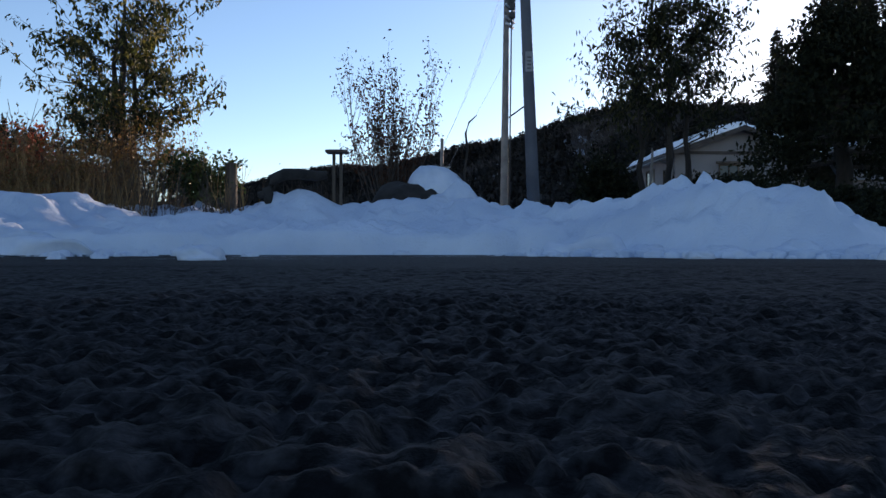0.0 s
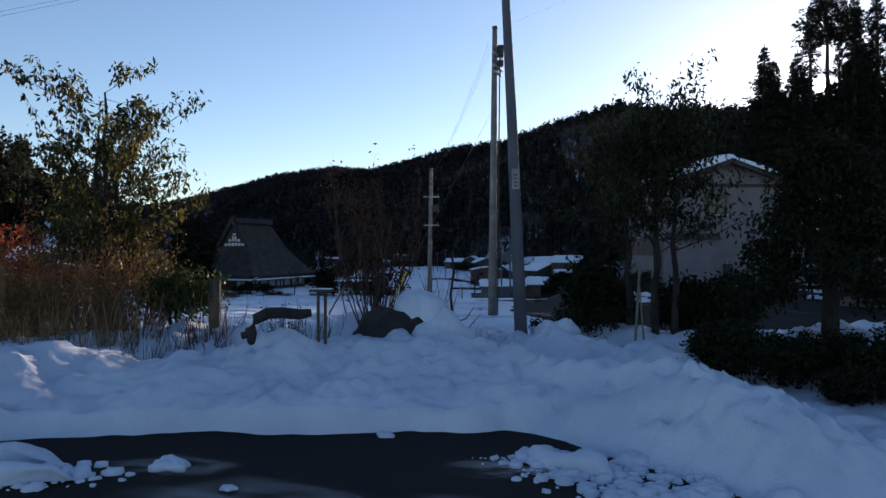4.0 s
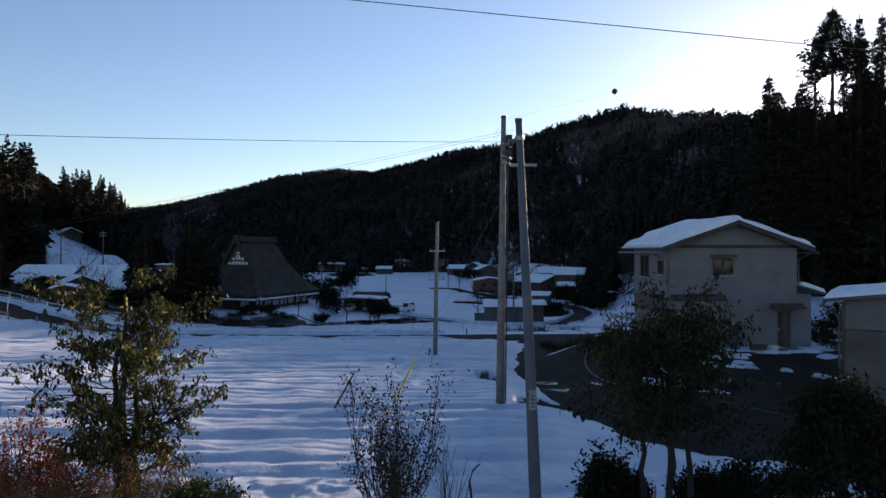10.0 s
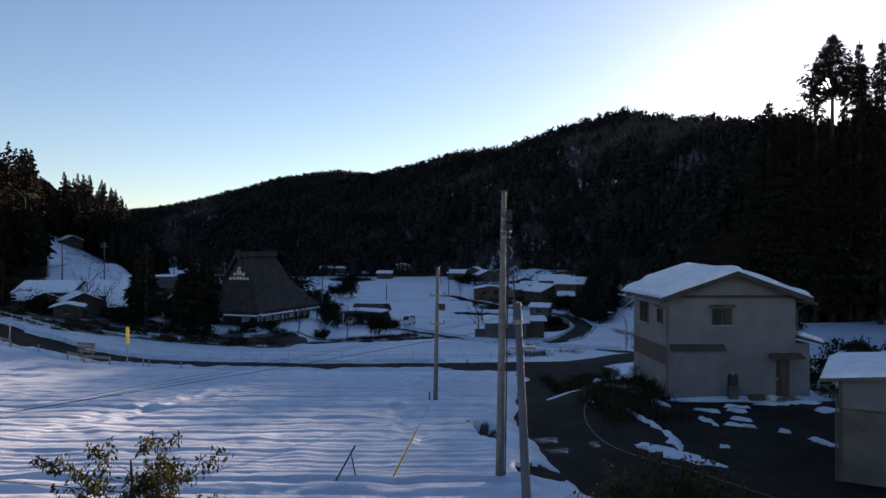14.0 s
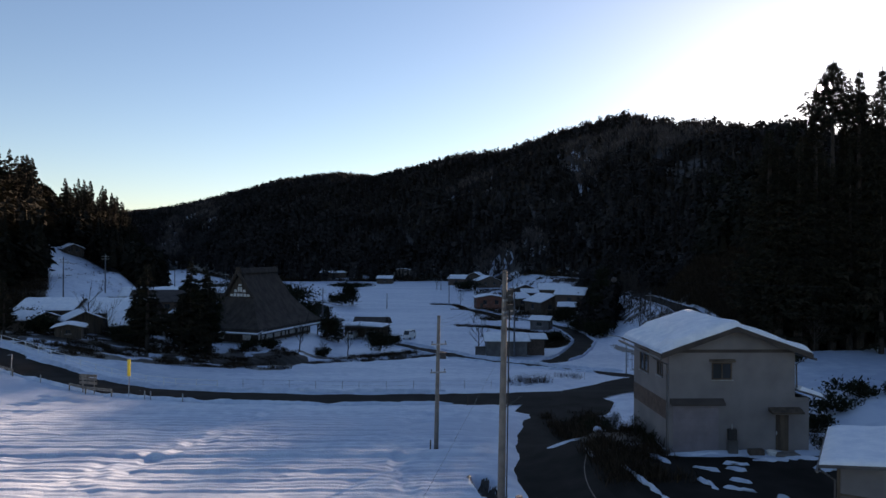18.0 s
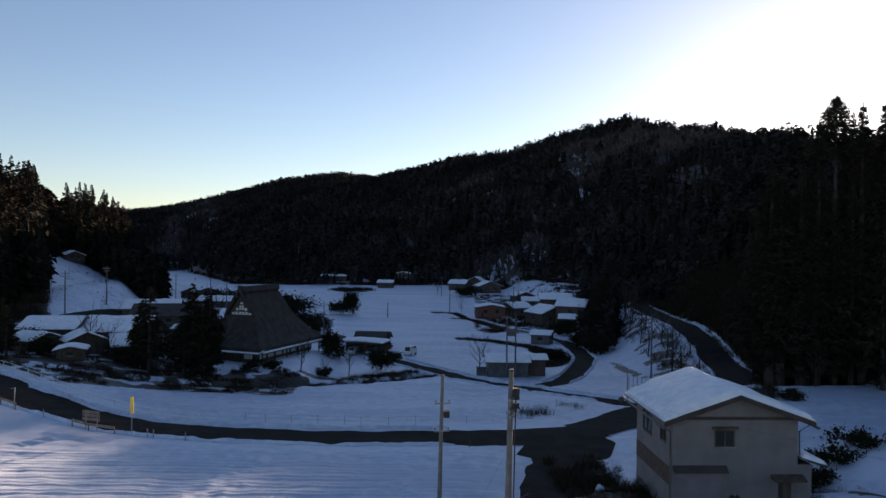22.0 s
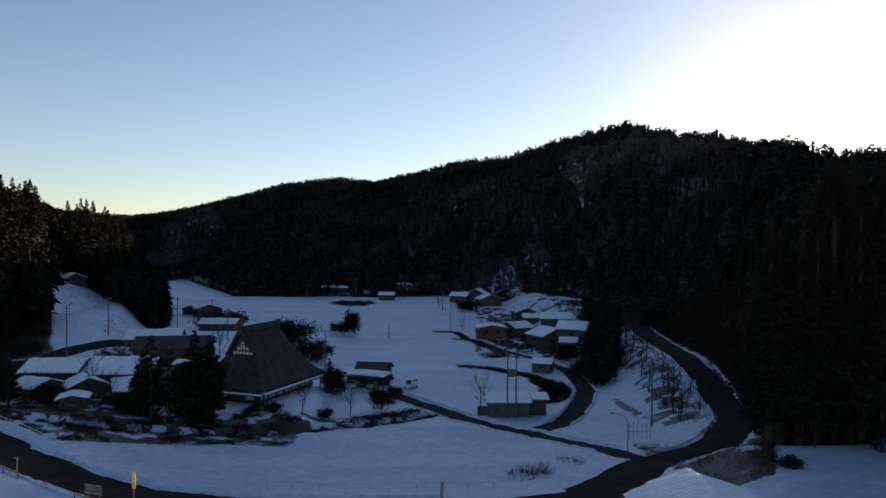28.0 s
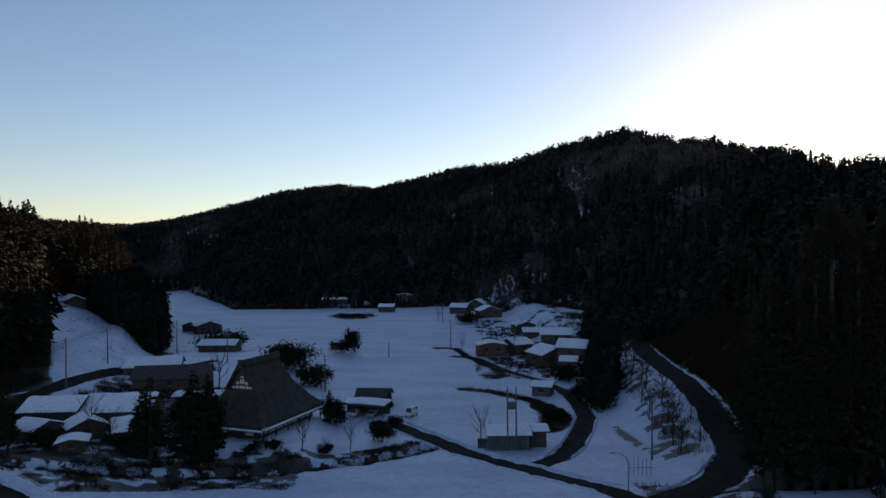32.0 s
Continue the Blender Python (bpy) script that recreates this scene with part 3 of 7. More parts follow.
def bare_floor(x, y):
    """Where the ground shows no snow: under the woods, in ditches and on steep banks."""
    k = np.array(MOUNTAIN)
    s = x / np.maximum(y, 30)
    foot, crest = np.interp(s, k[:, 0], k[:, 1]), np.interp(s, k[:, 0], k[:, 2])
    n = fbm(x / 25, y / 25, 3, 61)
    wood = (y > foot + 4 + 10 * n) & ~(thin_wood(x, y) & (fbm(x / 7, y / 12, 3, 65) > -0.12))
    edge = np.interp(y, [0, 62, 78, 92, 100, 115, 140, 160, 180, 215, 330], [75, 70, 43, 44, 47.4, 51.4, 53.9, 55.6, 57.9, 74, 112])
    open_slope = (s > 0.46) & (s < 0.535) & (y > 116) & (y < 150) & (x > edge + 5)
    wood |= (x > edge + 0.6 * n) & (fbm(x / 6, y / 6, 3, 63) < np.where(open_slope, 0.15, 0.75)) & (y > 60)
    wood |= (s < -0.557 + 0.01 * n) & (y > 108) & (y < 420)
    wood |= (y > 245 - 325 * (s + 0.55) + 5 * n) & (s < -0.385 + 0.01 * n) & (s > -0.57) & (y < 380)
    wood |= in_valley_wood(x, y)
    for px, py, pw, pl, pd in PITS:
        wood |= np.hypot((x - px + 0.2 * (y - py)) / pw, (y - py) / pl) < 0.85
    patchy = fbm(x / 2.2, y / 1.6, 3, 66)
    wood |= (to_line(x, y, DITCH) < 2.2) & (patchy > -0.15)
    for line, w in BANKS:
        wood |= (to_line(x, y, line) < w) & (patchy > -0.35)
    wood |= (np.hypot((x - 10) / 1.6, (y - 41) / 5) < 1) & (patchy > -0.2)
    wood |= (x > 8.5) & (x < 12.6) & (y > 33) & (y < 58) & (patchy > -0.75)
    wood |= (np.hypot((x - 25) / 3.2, (y - 38) / 10) < 1) & (patchy > -0.1)
    wood |= (x > -66) & (x < -20) & (y > 93) & (y < 109) & (patchy > -0.25)
    wood |= (x > -78) & (x < -27) & (y > 70) & (y < 96) & (to_line(x, y, MAIN_ROAD) > 5.5) & (y > 93 + 0.62 * (x + 27)) & (patchy > -0.2)
    wood |= (x > 26) & (x < 0.485 * y) & (y > 66) & (y < 93) & (patchy > -0.6)
    wood |= (x > 14) & (x < 46) & (y > 184) & (y < 250) & (patchy > 0.12)
    wood |= (x > -72) & (x < -40) & (y > 104) & (y < 156) & (patchy > -0.15)
    wood |= (np.abs(x - 40 - (y - 125) * 0.14) < 3.5) & (y > 104) & (y < 175) & (patchy > 0.22)
    return wood


co = np.empty(len(ground.data.vertices) * 3, np.float32)
ground.data.vertices.foreach_get("co", co)
co = co.reshape(-1, 3).astype(float)
cover = ground.data.attributes.new("bare", "FLOAT", "POINT")
share = sum(bare_floor(co[:, 0] + a, co[:, 1] + b).astype(np.float32) for a, b in ((0, 0), (0.45, 0.2), (-0.45, -0.2), (0.2, -0.45), (-0.2, 0.45))) / 5
cover.data.foreach_set("value", share.astype(np.float32))
lines = ground.data.attributes.new("furrow", "FLOAT", "POINT")
gx, gy = co[:, 0], co[:, 1]
ridged = 0.55 * sstep(17, 22, gy) * (1 - sstep(54, 60, gy)) * (1 - sstep(1, 4, gx)) + sstep(70, 73, gy) * (1 - sstep(104, 110, gy)) * (1 - sstep(12, 18, gx)) * sstep(-36, -28, gx) + 0.8 * sstep(118, 126, gy) * (1 - sstep(300, 340, gy)) * sstep(-30, -22, gx) * (1 - sstep(14, 22, gx))
lines.data.foreach_set("value", ridged.astype(np.float32))
tagged(ground, "snow-covered valley floor, fields and hillsides", "ground", kind="structure")


def ribbon(name, line, half, mat, lift, label, step=1.5):
    """A road laid along a line."""
    p = np.array(line, float)
    seg = np.hypot(*np.diff(p, axis=0).T)
    s = np.concatenate([[0], np.cumsum(seg)])
    q = np.arange(0, s[-1] + step, step).clip(0, s[-1])
    cx, cy = np.interp(q, s, p[:, 0]), np.interp(q, s, p[:, 1])
    for _ in range(6):
        cx[1:-1], cy[1:-1] = (cx[:-2] + 2 * cx[1:-1] + cx[2:]) / 4, (cy[:-2] + 2 * cy[1:-1] + cy[2:]) / 4
    tx, ty = np.gradient(cx), np.gradient(cy)
    ln = np.hypot(tx, ty)
    w = np.linspace(-half, half, 7)
    xx, yy = cx[:, None] + (ty / ln)[:, None] * w, cy[:, None] - (tx / ln)[:, None] * w
    n, k = xx.shape
    idx = np.arange(n * k).reshape(n, k)
    quads = np.stack([idx[:-1, :-1], idx[:-1, 1:], idx[1:, 1:], idx[1:, :-1]], -1).reshape(-1, 4)
    me = array_mesh(name, np.stack([xx, yy, land(xx, yy) + lift], -1).reshape(-1, 3), quads, True)
    me.materials.append(mat)
    return tagged(new(name, me), label, "road", kind="structure")


ribbon("road_main", MAIN_ROAD, 3.3, ROAD, 0.0, "curving asphalt road cleared of snow")
ribbon("road_hill", HILL_ROAD, 3.3, ROAD, 0.004, "asphalt road climbing round the snowy bend")
ribbon("road_village", VILLAGE_ROAD, 2.5, ROAD, 0.0, "narrow village road cleared of snow")
ribbon("road_lane", LANE, 2.1, ROAD, 0.004, "narrow lane bending up to the houses")
ribbon("road_upper", UPPER_ROAD, 2.4, ROAD, 0.0, "narrow road under the wooded slope")
ribbon("road_side", YARD_ROAD, 3.8, ROAD, 0.008, "side road beside the white house")
yard = sheet("yard", np.linspace(13.6, 38.4, 62), np.linspace(0, 1, 40), lambda y: 15 + 0 * y, lambda x, y: land(x + 8, y) + 0.004, ROAD)
yard.location.x = 8
tagged(yard, "dark wet asphalt yard with remnants of snow", "yard", kind="structure")
park = sheet("car_park", np.concatenate([np.linspace(-60, -1, 30), np.linspace(-0.9, 0.1, 30), rows_out(0.12, 2.2, 0.0036, 0.0065), np.linspace(2.3, 8.4, 60)]), spread_u(520, 2),
             lambda y: np.where(y < 2.2, 1.6 + 1.0 * np.abs(y), 3.8 + 1.6 * (np.abs(y) - 2.2)) + 14 * sstep(2.2, 3.0, np.abs(y)),
             lambda x, y: 0.0042 * fbm(x * 105, y * 105, 2, 3) * (1 - sstep(0.7, 1.2, np.hypot(x, y))) + 0.0035 * fbm(x * 34, y * 34, 2, 6) * (1 - sstep(1.8, 3.2, np.hypot(x, y))) + 0.003 * fbm(x * 9, y * 9, 2, 7) * (np.hypot(x, y) < 3.4), ASPHALT)
base = sheet("car_park_base", np.linspace(-60, 8.4, 40), np.linspace(-1, 1, 40), lambda y: 30 + 0 * y, lambda x, y: -0.035 + 0 * x, ASPHALT)
tagged(base, "dark asphalt of the wide car park", "asphalt", kind="structure")
tagged(park, "coarse dark asphalt of the car park", "asphalt", kind="structure")


# ---- woods ----
def woods(name, label, pts, tall, seed, mat=WOODS, flakes=16, slim=1.0):
    """Many trees in one mesh: each a narrow core with ragged sprays round it."""
    rng = np.random.default_rng(seed)
    n, sides = len(pts), 4
    z = land(pts[:, 0], pts[:, 1])
    t = tall * rng.uniform(0.6, 1.2, n)
    pointed = rng.uniform(0, 1, n) < 0.55
    r = slim * t * np.where(pointed, rng.uniform(0.17, 0.25, n), rng.uniform(0.24, 0.36, n))
    a = rng.uniform(0, 6.3, (n, 1)) + np.arange(sides) * 2 * math.pi / sides
    core = np.stack([pts[:, :1] + 0.62 * r[:, None] * np.cos(a), pts[:, 1:] + 0.62 * r[:, None] * np.sin(a), (z + 0.12 * t)[:, None] + 0 * a], -1)
    tip = np.stack([pts[:, 0], pts[:, 1], z + t * np.where(pointed, 1.0, 0.9)], -1)[:, None, :]
    k = np.arange(sides)
    cf = np.stack([k, (k + 1) % sides, np.full(sides, sides)], -1)
    f1 = (cf[None] + (np.arange(n) * (sides + 1))[:, None, None]).reshape(-1, 3)
    v1 = np.concatenate([core, tip], 1).reshape(-1, 3)
    q = rng.uniform(0.05, 0.97, (n, flakes))
    prof = np.where(pointed[:, None], (1 - q) ** 0.8, np.sqrt(np.clip(1 - (1.9 * q - 0.85) ** 2, 0.02, 1)))
    b = rng.uniform(0, 6.3, (n, flakes))
    rr = r[:, None] * prof * rng.uniform(0.45, 1.05, (n, flakes))
    c = np.stack([pts[:, :1] + rr * np.cos(b), pts[:, 1:] + rr * np.sin(b), z[:, None] + t[:, None] * (0.08 + 0.92 * q)], -1).reshape(-1, 3)
    size = (r[:, None] * (0.35 + 0.35 * prof) * rng.uniform(0.7, 1.4, (n, flakes))).reshape(-1, 1) * (16 / flakes) ** 0.33
    out = np.stack([np.cos(b), np.sin(b), rng.uniform(-0.7, 0.35, (n, flakes))], -1).reshape(-1, 3)
    side = np.stack([-np.sin(b), np.cos(b), rng.uniform(-0.5, 0.5, (n, flakes))], -1).reshape(-1, 3)
    v2 = np.stack([c + out * size, c + side * size * 0.7 - out * size * 0.3, c - side * size * 0.7 - out * size * 0.3 + np.array([0, 0, 0.5]) * size], 1).reshape(-1, 3)
    f2 = np.arange(len(v2)).reshape(-1, 3) + len(v1)
    me = array_mesh(name, np.vstack([v1, v2]), np.vstack([f1, f2]))
    me.materials.append(mat)
    return tagged(new(name, me), label, "woods", kind="stuff")


def scatter(n, seed, x0, x1, y0, y1, keep):
    rng = np.random.default_rng(seed)
    p = np.stack([rng.uniform(x0, x1, n), rng.uniform(y0, y1, n)], -1)
    return p[keep(p[:, 0], p[:, 1], rng)]


def on_mountain(x, y, rng):
    k = np.array(MOUNTAIN)
    s = x / y
    foot, crest = np.interp(s, k[:, 0], k[:, 1]), np.interp(s, k[:, 0], k[:, 2])
    keep = (y > foot + 6 + 14 * rng.uniform(-1, 1, len(x))) & (y < crest * 1.06) & (s > -0.62) & (s < 0.85)
    near = np.abs(y - crest) < 0.06 * crest
    return keep & (rng.uniform(0, 1, len(x)) < np.where(thin_wood(x, y), 0.13, np.where(near, 1.0, 0.8)))


def leafless(x, y, rng):
    k = np.array(MOUNTAIN)
    s = x / y
    crest = np.interp(s, k[:, 0], k[:, 2])
    ridge = (np.abs(y - crest) < 0.07 * crest) & (fbm(x / 40, y / 40, 2, 68) > 0.1)
    return (y < crest * 1.03) & (s > -0.45) & (s < 0.47) & (thin_wood(x, y) | (ridge & (rng.uniform(0, 1, len(x)) < 0.5)))


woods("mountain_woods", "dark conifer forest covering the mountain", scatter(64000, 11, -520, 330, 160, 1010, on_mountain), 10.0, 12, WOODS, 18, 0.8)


def bare_woods(name, label, pts, tall, seed, blades=9):
    """Far leafless trees in one mesh: a stem and a fan of upright twigs each."""
    rng = np.random.default_rng(seed)
    n = len(pts)
    z = land(pts[:, 0], pts[:, 1])
    t = np.repeat(tall * rng.uniform(0.55, 1.15, n), blades)
    base = np.repeat(np.column_stack([pts, z]), blades, axis=0)
    first = np.tile(np.arange(blades) == 0, n)
    f0 = np.where(first, 0.0, rng.uniform(0.25, 0.6, n * blades))
    a, q = rng.uniform(0, 6.283, n * blades), rng.uniform(0.08, 0.34, n * blades) * ~first
    low = base + np.column_stack([0 * t, 0 * t, f0 * t])
    tip = base + np.column_stack([np.cos(a) * q * t, np.sin(a) * q * t, t * np.where(first, 0.95, f0 + rng.uniform(0.3, 0.5, n * blades))])
    b = rng.uniform(0, 6.283, n * blades)
    wide = np.column_stack([np.cos(b), np.sin(b), 0 * b]) * (0.028 * t * np.where(first, 0.9, rng.uniform(0.7, 2.2, n * blades)))[:, None]
    mid = low * 0.4 + tip * 0.6
    v = np.stack([low, mid + wide, tip, mid - wide], 1).reshape(-1, 3)
    me = array_mesh(name, v, np.arange(len(v)).reshape(-1, 4))
    me.materials.append(BARE_WOODS)
    return tagged(new(name, me), label, "woods", kind="stuff")


bare_woods("leafless_woods", "leafless grey-brown trees on the snowy parts of the mountain", scatter(70000, 13, -420, 330, 160, 1010, leafless), 9.5, 14)


def conifer_mesh(seed, tall, reach, flakes, bare=0.12, droop=0.5, gap=0.12, tuft=1.0):
    """Foliage of one tall cedar: boughs in loose whorls, each a drooping row of tufts that rises at its tip."""
    rng = np.random.default_rng(seed)
    per = 30
    n = flakes // per
    q = np.sort(rng.uniform(0, 1, n) ** 0.85)
    q = np.round(q * 30 + rng.uniform(-0.4, 0.4, n)) / 30 * 0.12 + q * 0.88
    q = np.clip(q, 0, 0.985)
    a = rng.uniform(0, 2 * math.pi, n)
    side_gap = np.cos(a * 2 + q * 17 + seed) * np.sin(q * 31 + seed)
    ln = reach * ((1 - q) ** 0.9 * np.minimum(1, 0.55 + 2.2 * q)) * rng.uniform(0.5, 1.18, n) * (1 - 0.45 * (side_gap > 0.55)) + 0.12
    keep = rng.uniform(0, 1, n) > gap
    q, a, ln = q[keep], a[keep], ln[keep]
    n = len(q)
    f = rng.uniform(0.12, 1.0, (n, per)) ** 0.75
    z = (tall * (bare + (1 - bare) * q))[:, None] - droop * ln[:, None] * (f - 0.85 * f ** 3) + rng.normal(0, 0.16, (n, per)) * (0.5 + ln[:, None] * 0.25)
    aa = a[:, None] + rng.normal(0, 0.13, (n, per)) / np.maximum(f, 0.3)
    r = ln[:, None] * f
    c = np.stack([r * np.cos(aa), r * np.sin(aa), z], -1).reshape(-1, 3)
    m = len(c)
    aa = aa.ravel() + rng.normal(0, 0.7, m)
    size = tuft * np.repeat(0.15 + 0.16 * ln, per) * rng.uniform(0.5, 1.35, m)
    out = np.stack([np.cos(aa), np.sin(aa), rng.normal(-0.25, 0.55, m)], -1)
    side = np.stack([-np.sin(aa), np.cos(aa), rng.uniform(-0.5, 0.5, m)], -1)
    up = np.cross(out, side)
    size = size[:, None]
    v = np.stack([c + side * size * 0.36 - out * size * 0.15, c + out * size, c - side * size * 0.36 - out * size * 0.15, c + up * size * 0.4 + out * size * 0.3], 1).reshape(-1, 3)
    i = np.arange(m) * 4
    me = array_mesh("crown", v, np.concatenate([np.stack([i, i + 1, i + 3], -1), np.stack([i + 1, i + 2, i + 3], -1)]))
    me.materials.append(CEDAR)
    return me


def cedar(seed, tall=26.0, reach=3.4, flakes=1500, bare=0.12, gap=0.12, tuft=1.0):
    t = thing("cedar", "tall dark Japanese cedar on the wooded slope", "tree", group="cedars on the slopes")
    part("trunk", Geo().tube([(0, 0, -1.5), (0.05, 0, tall * 0.5), (0, 0, tall * 1.012)], [0.38, 0.24, 0.02], 7), BARK, t)
    part("crown", conifer_mesh(seed, tall, reach, flakes, bare, 0.5, gap, tuft), CEDAR, t)
    return t


CEDARS = [cedar(1, 26, 3.5, 3900, tuft=1.2), cedar(2, 26, 3.1, 3600, 0.2, 0.2, 1.2), cedar(3, 26, 4.0, 4200, 0.08, tuft=1.2), cedar(4, 26, 3.6, 9000, 0.80, 0.1, 0.42), cedar(5, 26, 3.4, 15000, 0.10, 0.15, 0.5), cedar(6, 26, 3.0, 13500, 0.16, 0.22, 0.5)]
made = []


def plant_cedar(x, y, tall, k=None, wide=1.0):
    rng = random.Random(int(x * 131 + y * 37))
    src = CEDARS[rng.randrange(3) if k is None else k]
    z = float(land(np.array([x]), np.array([y]))[0])
    s = tall / 26
    m = pose(x, y, z - 0.2, 0, 0, rng.uniform(0, 360)) @ Matrix.Diagonal((s * wide * rng.uniform(0.9, 1.2), s * wide * rng.uniform(0.9, 1.2), s, 1))
    if src not in made:
        made.append(src)
        src.matrix_world = m
        return
    o = copy_thing(src, m)
    o.matrix_world = m


# the dark stand beside the hill road, and its highest trees against the sun
def gap_top(y):
    """Highest ground or crown that leaves the gap below the tall tree open."""
    return 9.3 + 11.9 * y / 78


for x, y, top, wide in ((37.3, 78.4, 24.8, 1.75), (38.9, 79.4, 23.4, 1.7), (38.1, 80.2, 23.3, 1.6), (38.0, 77.6, 21.5, 1.6), (39.9, 77.0, 22.8, 1.6), (41.0, 78.3, 24.2, 1.5), (42.3, 78.0, 29.2, 1.1), (42.9, 79.0, 21.4, 1.1), (43.8, 77.2, 21.0, 0.9),
                        (44.7, 78.6, 21.2, 0.9), (45.6, 77.0, 22.6, 0.9), (46.9, 77.4, 31.2, 1.15), (46.4, 79.4, 26.4, 1.0), (48.2, 79.0, 29.0, 1.3), (49.5, 77.5, 31.4, 1.3), (51.0, 77, 30.0, 1.3), (52.5, 74, 31.0, 1.0), (54.5, 75, 32.0, 1.0)):
    plant_cedar(x, y, top - float(land(np.array([x]), np.array([y]))[0]), 4 + int(x * 10) % 2, wide)
for k in range(22):
    x, y = 41.0 + 0.54 * k, 82 + 2.4 * ((k * 7) % 5) / 2
    top = float(np.interp(x / y, [0.48, 0.535, 0.59, 0.605, 0.64], [21.0, 21.0, 21.5, 27.0, 29.0])) + 0.7 * ((k * 5) % 3) - 0.7
    plant_cedar(x, y, top - float(land(np.array([x]), np.array([y]))[0]), 4 + k % 2, 1.15)
plant_cedar(44.2, 77.9, 33.2, 3, 1.0)
rnd = random.Random(5)
for i in range(120):
    y = rnd.uniform(72, 132)
    e = 45.5 if y < 93 else max(51.5, 0.455 * y)
    x = e + rnd.uniform(0, 1) ** 1.3 * 44
    base = float(land(np.array([x]), np.array([y]))[0])
    if y > 100 and 0.48 < x / y < 0.535:
        continue
    tall = rnd.uniform(16, 23) if y < 93 and x < e + 12 else min(25.0, max(11.0, 28.0 - base + rnd.uniform(-3.5, 1.0)))
    if 0.53 < x / y < 0.595:
        tall = min(tall, gap_top(y) - base)
    if tall > 5:
        plant_cedar(x, y, tall, None, 1.15)
# the stand at the other side of the valley
for i in range(70):
    y = rnd.uniform(225, 300)
    plant_cedar(-0.59 * y + rnd.uniform(-48, 5), y, rnd.uniform(22, 29), None, 1.3)
for i in range(70):
    y = rnd.uniform(262, 335)
    q = rnd.uniform(-0.72, 0.9)
    plant_cedar((-0.475 + 0.075 * q) * y, y, rnd.uniform(20, 27) - 7 * max(0, q), None, 1.15)
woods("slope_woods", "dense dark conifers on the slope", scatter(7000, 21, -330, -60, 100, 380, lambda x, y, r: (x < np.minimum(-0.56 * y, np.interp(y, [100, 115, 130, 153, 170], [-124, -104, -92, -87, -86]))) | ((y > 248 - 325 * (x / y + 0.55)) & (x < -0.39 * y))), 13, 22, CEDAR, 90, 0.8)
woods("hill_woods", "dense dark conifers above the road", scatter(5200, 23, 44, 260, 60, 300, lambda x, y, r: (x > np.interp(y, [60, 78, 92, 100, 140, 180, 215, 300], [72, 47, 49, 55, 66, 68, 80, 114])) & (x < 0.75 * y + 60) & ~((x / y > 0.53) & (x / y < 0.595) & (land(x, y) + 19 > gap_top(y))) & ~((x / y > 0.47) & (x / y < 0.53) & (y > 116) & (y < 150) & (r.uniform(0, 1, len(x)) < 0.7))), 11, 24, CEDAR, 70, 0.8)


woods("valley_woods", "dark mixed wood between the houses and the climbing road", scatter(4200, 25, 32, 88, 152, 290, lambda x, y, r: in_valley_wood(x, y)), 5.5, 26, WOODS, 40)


def brush(name, label, pts, tall, seed, blades=8, wide=0.05, mat=BRUSH):
    """Tufts of dry stalks and twigs, many in one mesh."""
    rng = np.random.default_rng(seed)
    z = ground_height(pts[:, 0], pts[:, 1])
    n = len(pts)
    base = np.repeat(np.column_stack([pts, z - 0.05]), blades, axis=0) + rng.normal(0, 1, (n * blades, 3)) * np.array([0.22, 0.22, 0]) * (0.4 + tall)
    h = np.repeat(tall * rng.uniform(0.35, 1.1, n), blades) * rng.uniform(0.5, 1.1, n * blades)
    a = rng.uniform(0, 6.283, n * blades)
    lean = rng.normal(0, 0.42, (n * blades, 2)) * h[:, None]
    w = (wide * rng.uniform(0.5, 1.3, n * blades))[:, None]
    across = np.column_stack([np.cos(a), np.sin(a), 0 * a]) * w
    mid = base + np.column_stack([lean * 0.35, h * 0.6])
    tip = base + np.column_stack([lean, h])
    v = np.stack([base - across * 0.5, base + across * 0.5, mid + across * 0.4, mid - across * 0.4, tip], 1).reshape(-1, 3)
    o = (np.arange(n * blades) * 5)[:, None]
    f = np.vstack([o + np.array([0, 1, 2]), o + np.array([0, 2, 3]), o + np.array([3, 2, 4])])
    me = array_mesh(name, v, f)
    me.materials.append(mat)
    return tagged(new(name, me), label, "brush", kind="stuff")


def road_x(y):
    return np.interp(y, [q for _, q in HILL_ROAD], [p for p, _ in HILL_ROAD])


def tufted(x, y, r, size=3.0, seed=71, level=0.0):
    return fbm(x / size, y / size, 3, seed) > level


brush("ditch_brush", "dry stalks and twigs along the ditch", scatter(40000, 31, -76, 0, 88, 117, lambda x, y, r: (to_line(x, y, DITCH) < 3.0) & tufted(x, y, r, 2.2, 66, 0.0)), 0.6, 41)
brush("farm_brush", "dry brush before the old farm", scatter(16000, 32, -78, -20, 70, 110, lambda x, y, r: (to_line(x, y, MAIN_ROAD) > 5.5) & ((y > 94) | (y > 93 + 0.62 * (x + 27)) & (x < -27)) & tufted(x, y, r, 2.2, 66, 0.15)), 0.7, 42)
brush("house_scrub", "dark dry scrub on the bank beside the white house", scatter(2600, 56, 8.4, 12.4, 34, 58, lambda x, y, r: tufted(x, y, r, 1.6, 82, -0.25)), 0.8, 56, 8, 0.045)
brush("tall_straw", "tall straw and dry stalks in a sunlit gold tone among the red shrubs", scatter(190, 57, -9.5, -4.2, 9.4, 10.9, lambda x, y, r: tufted(x, y, r, 0.9, 83, -0.1)), 0.95, 57, 16, 0.010, STRAW)
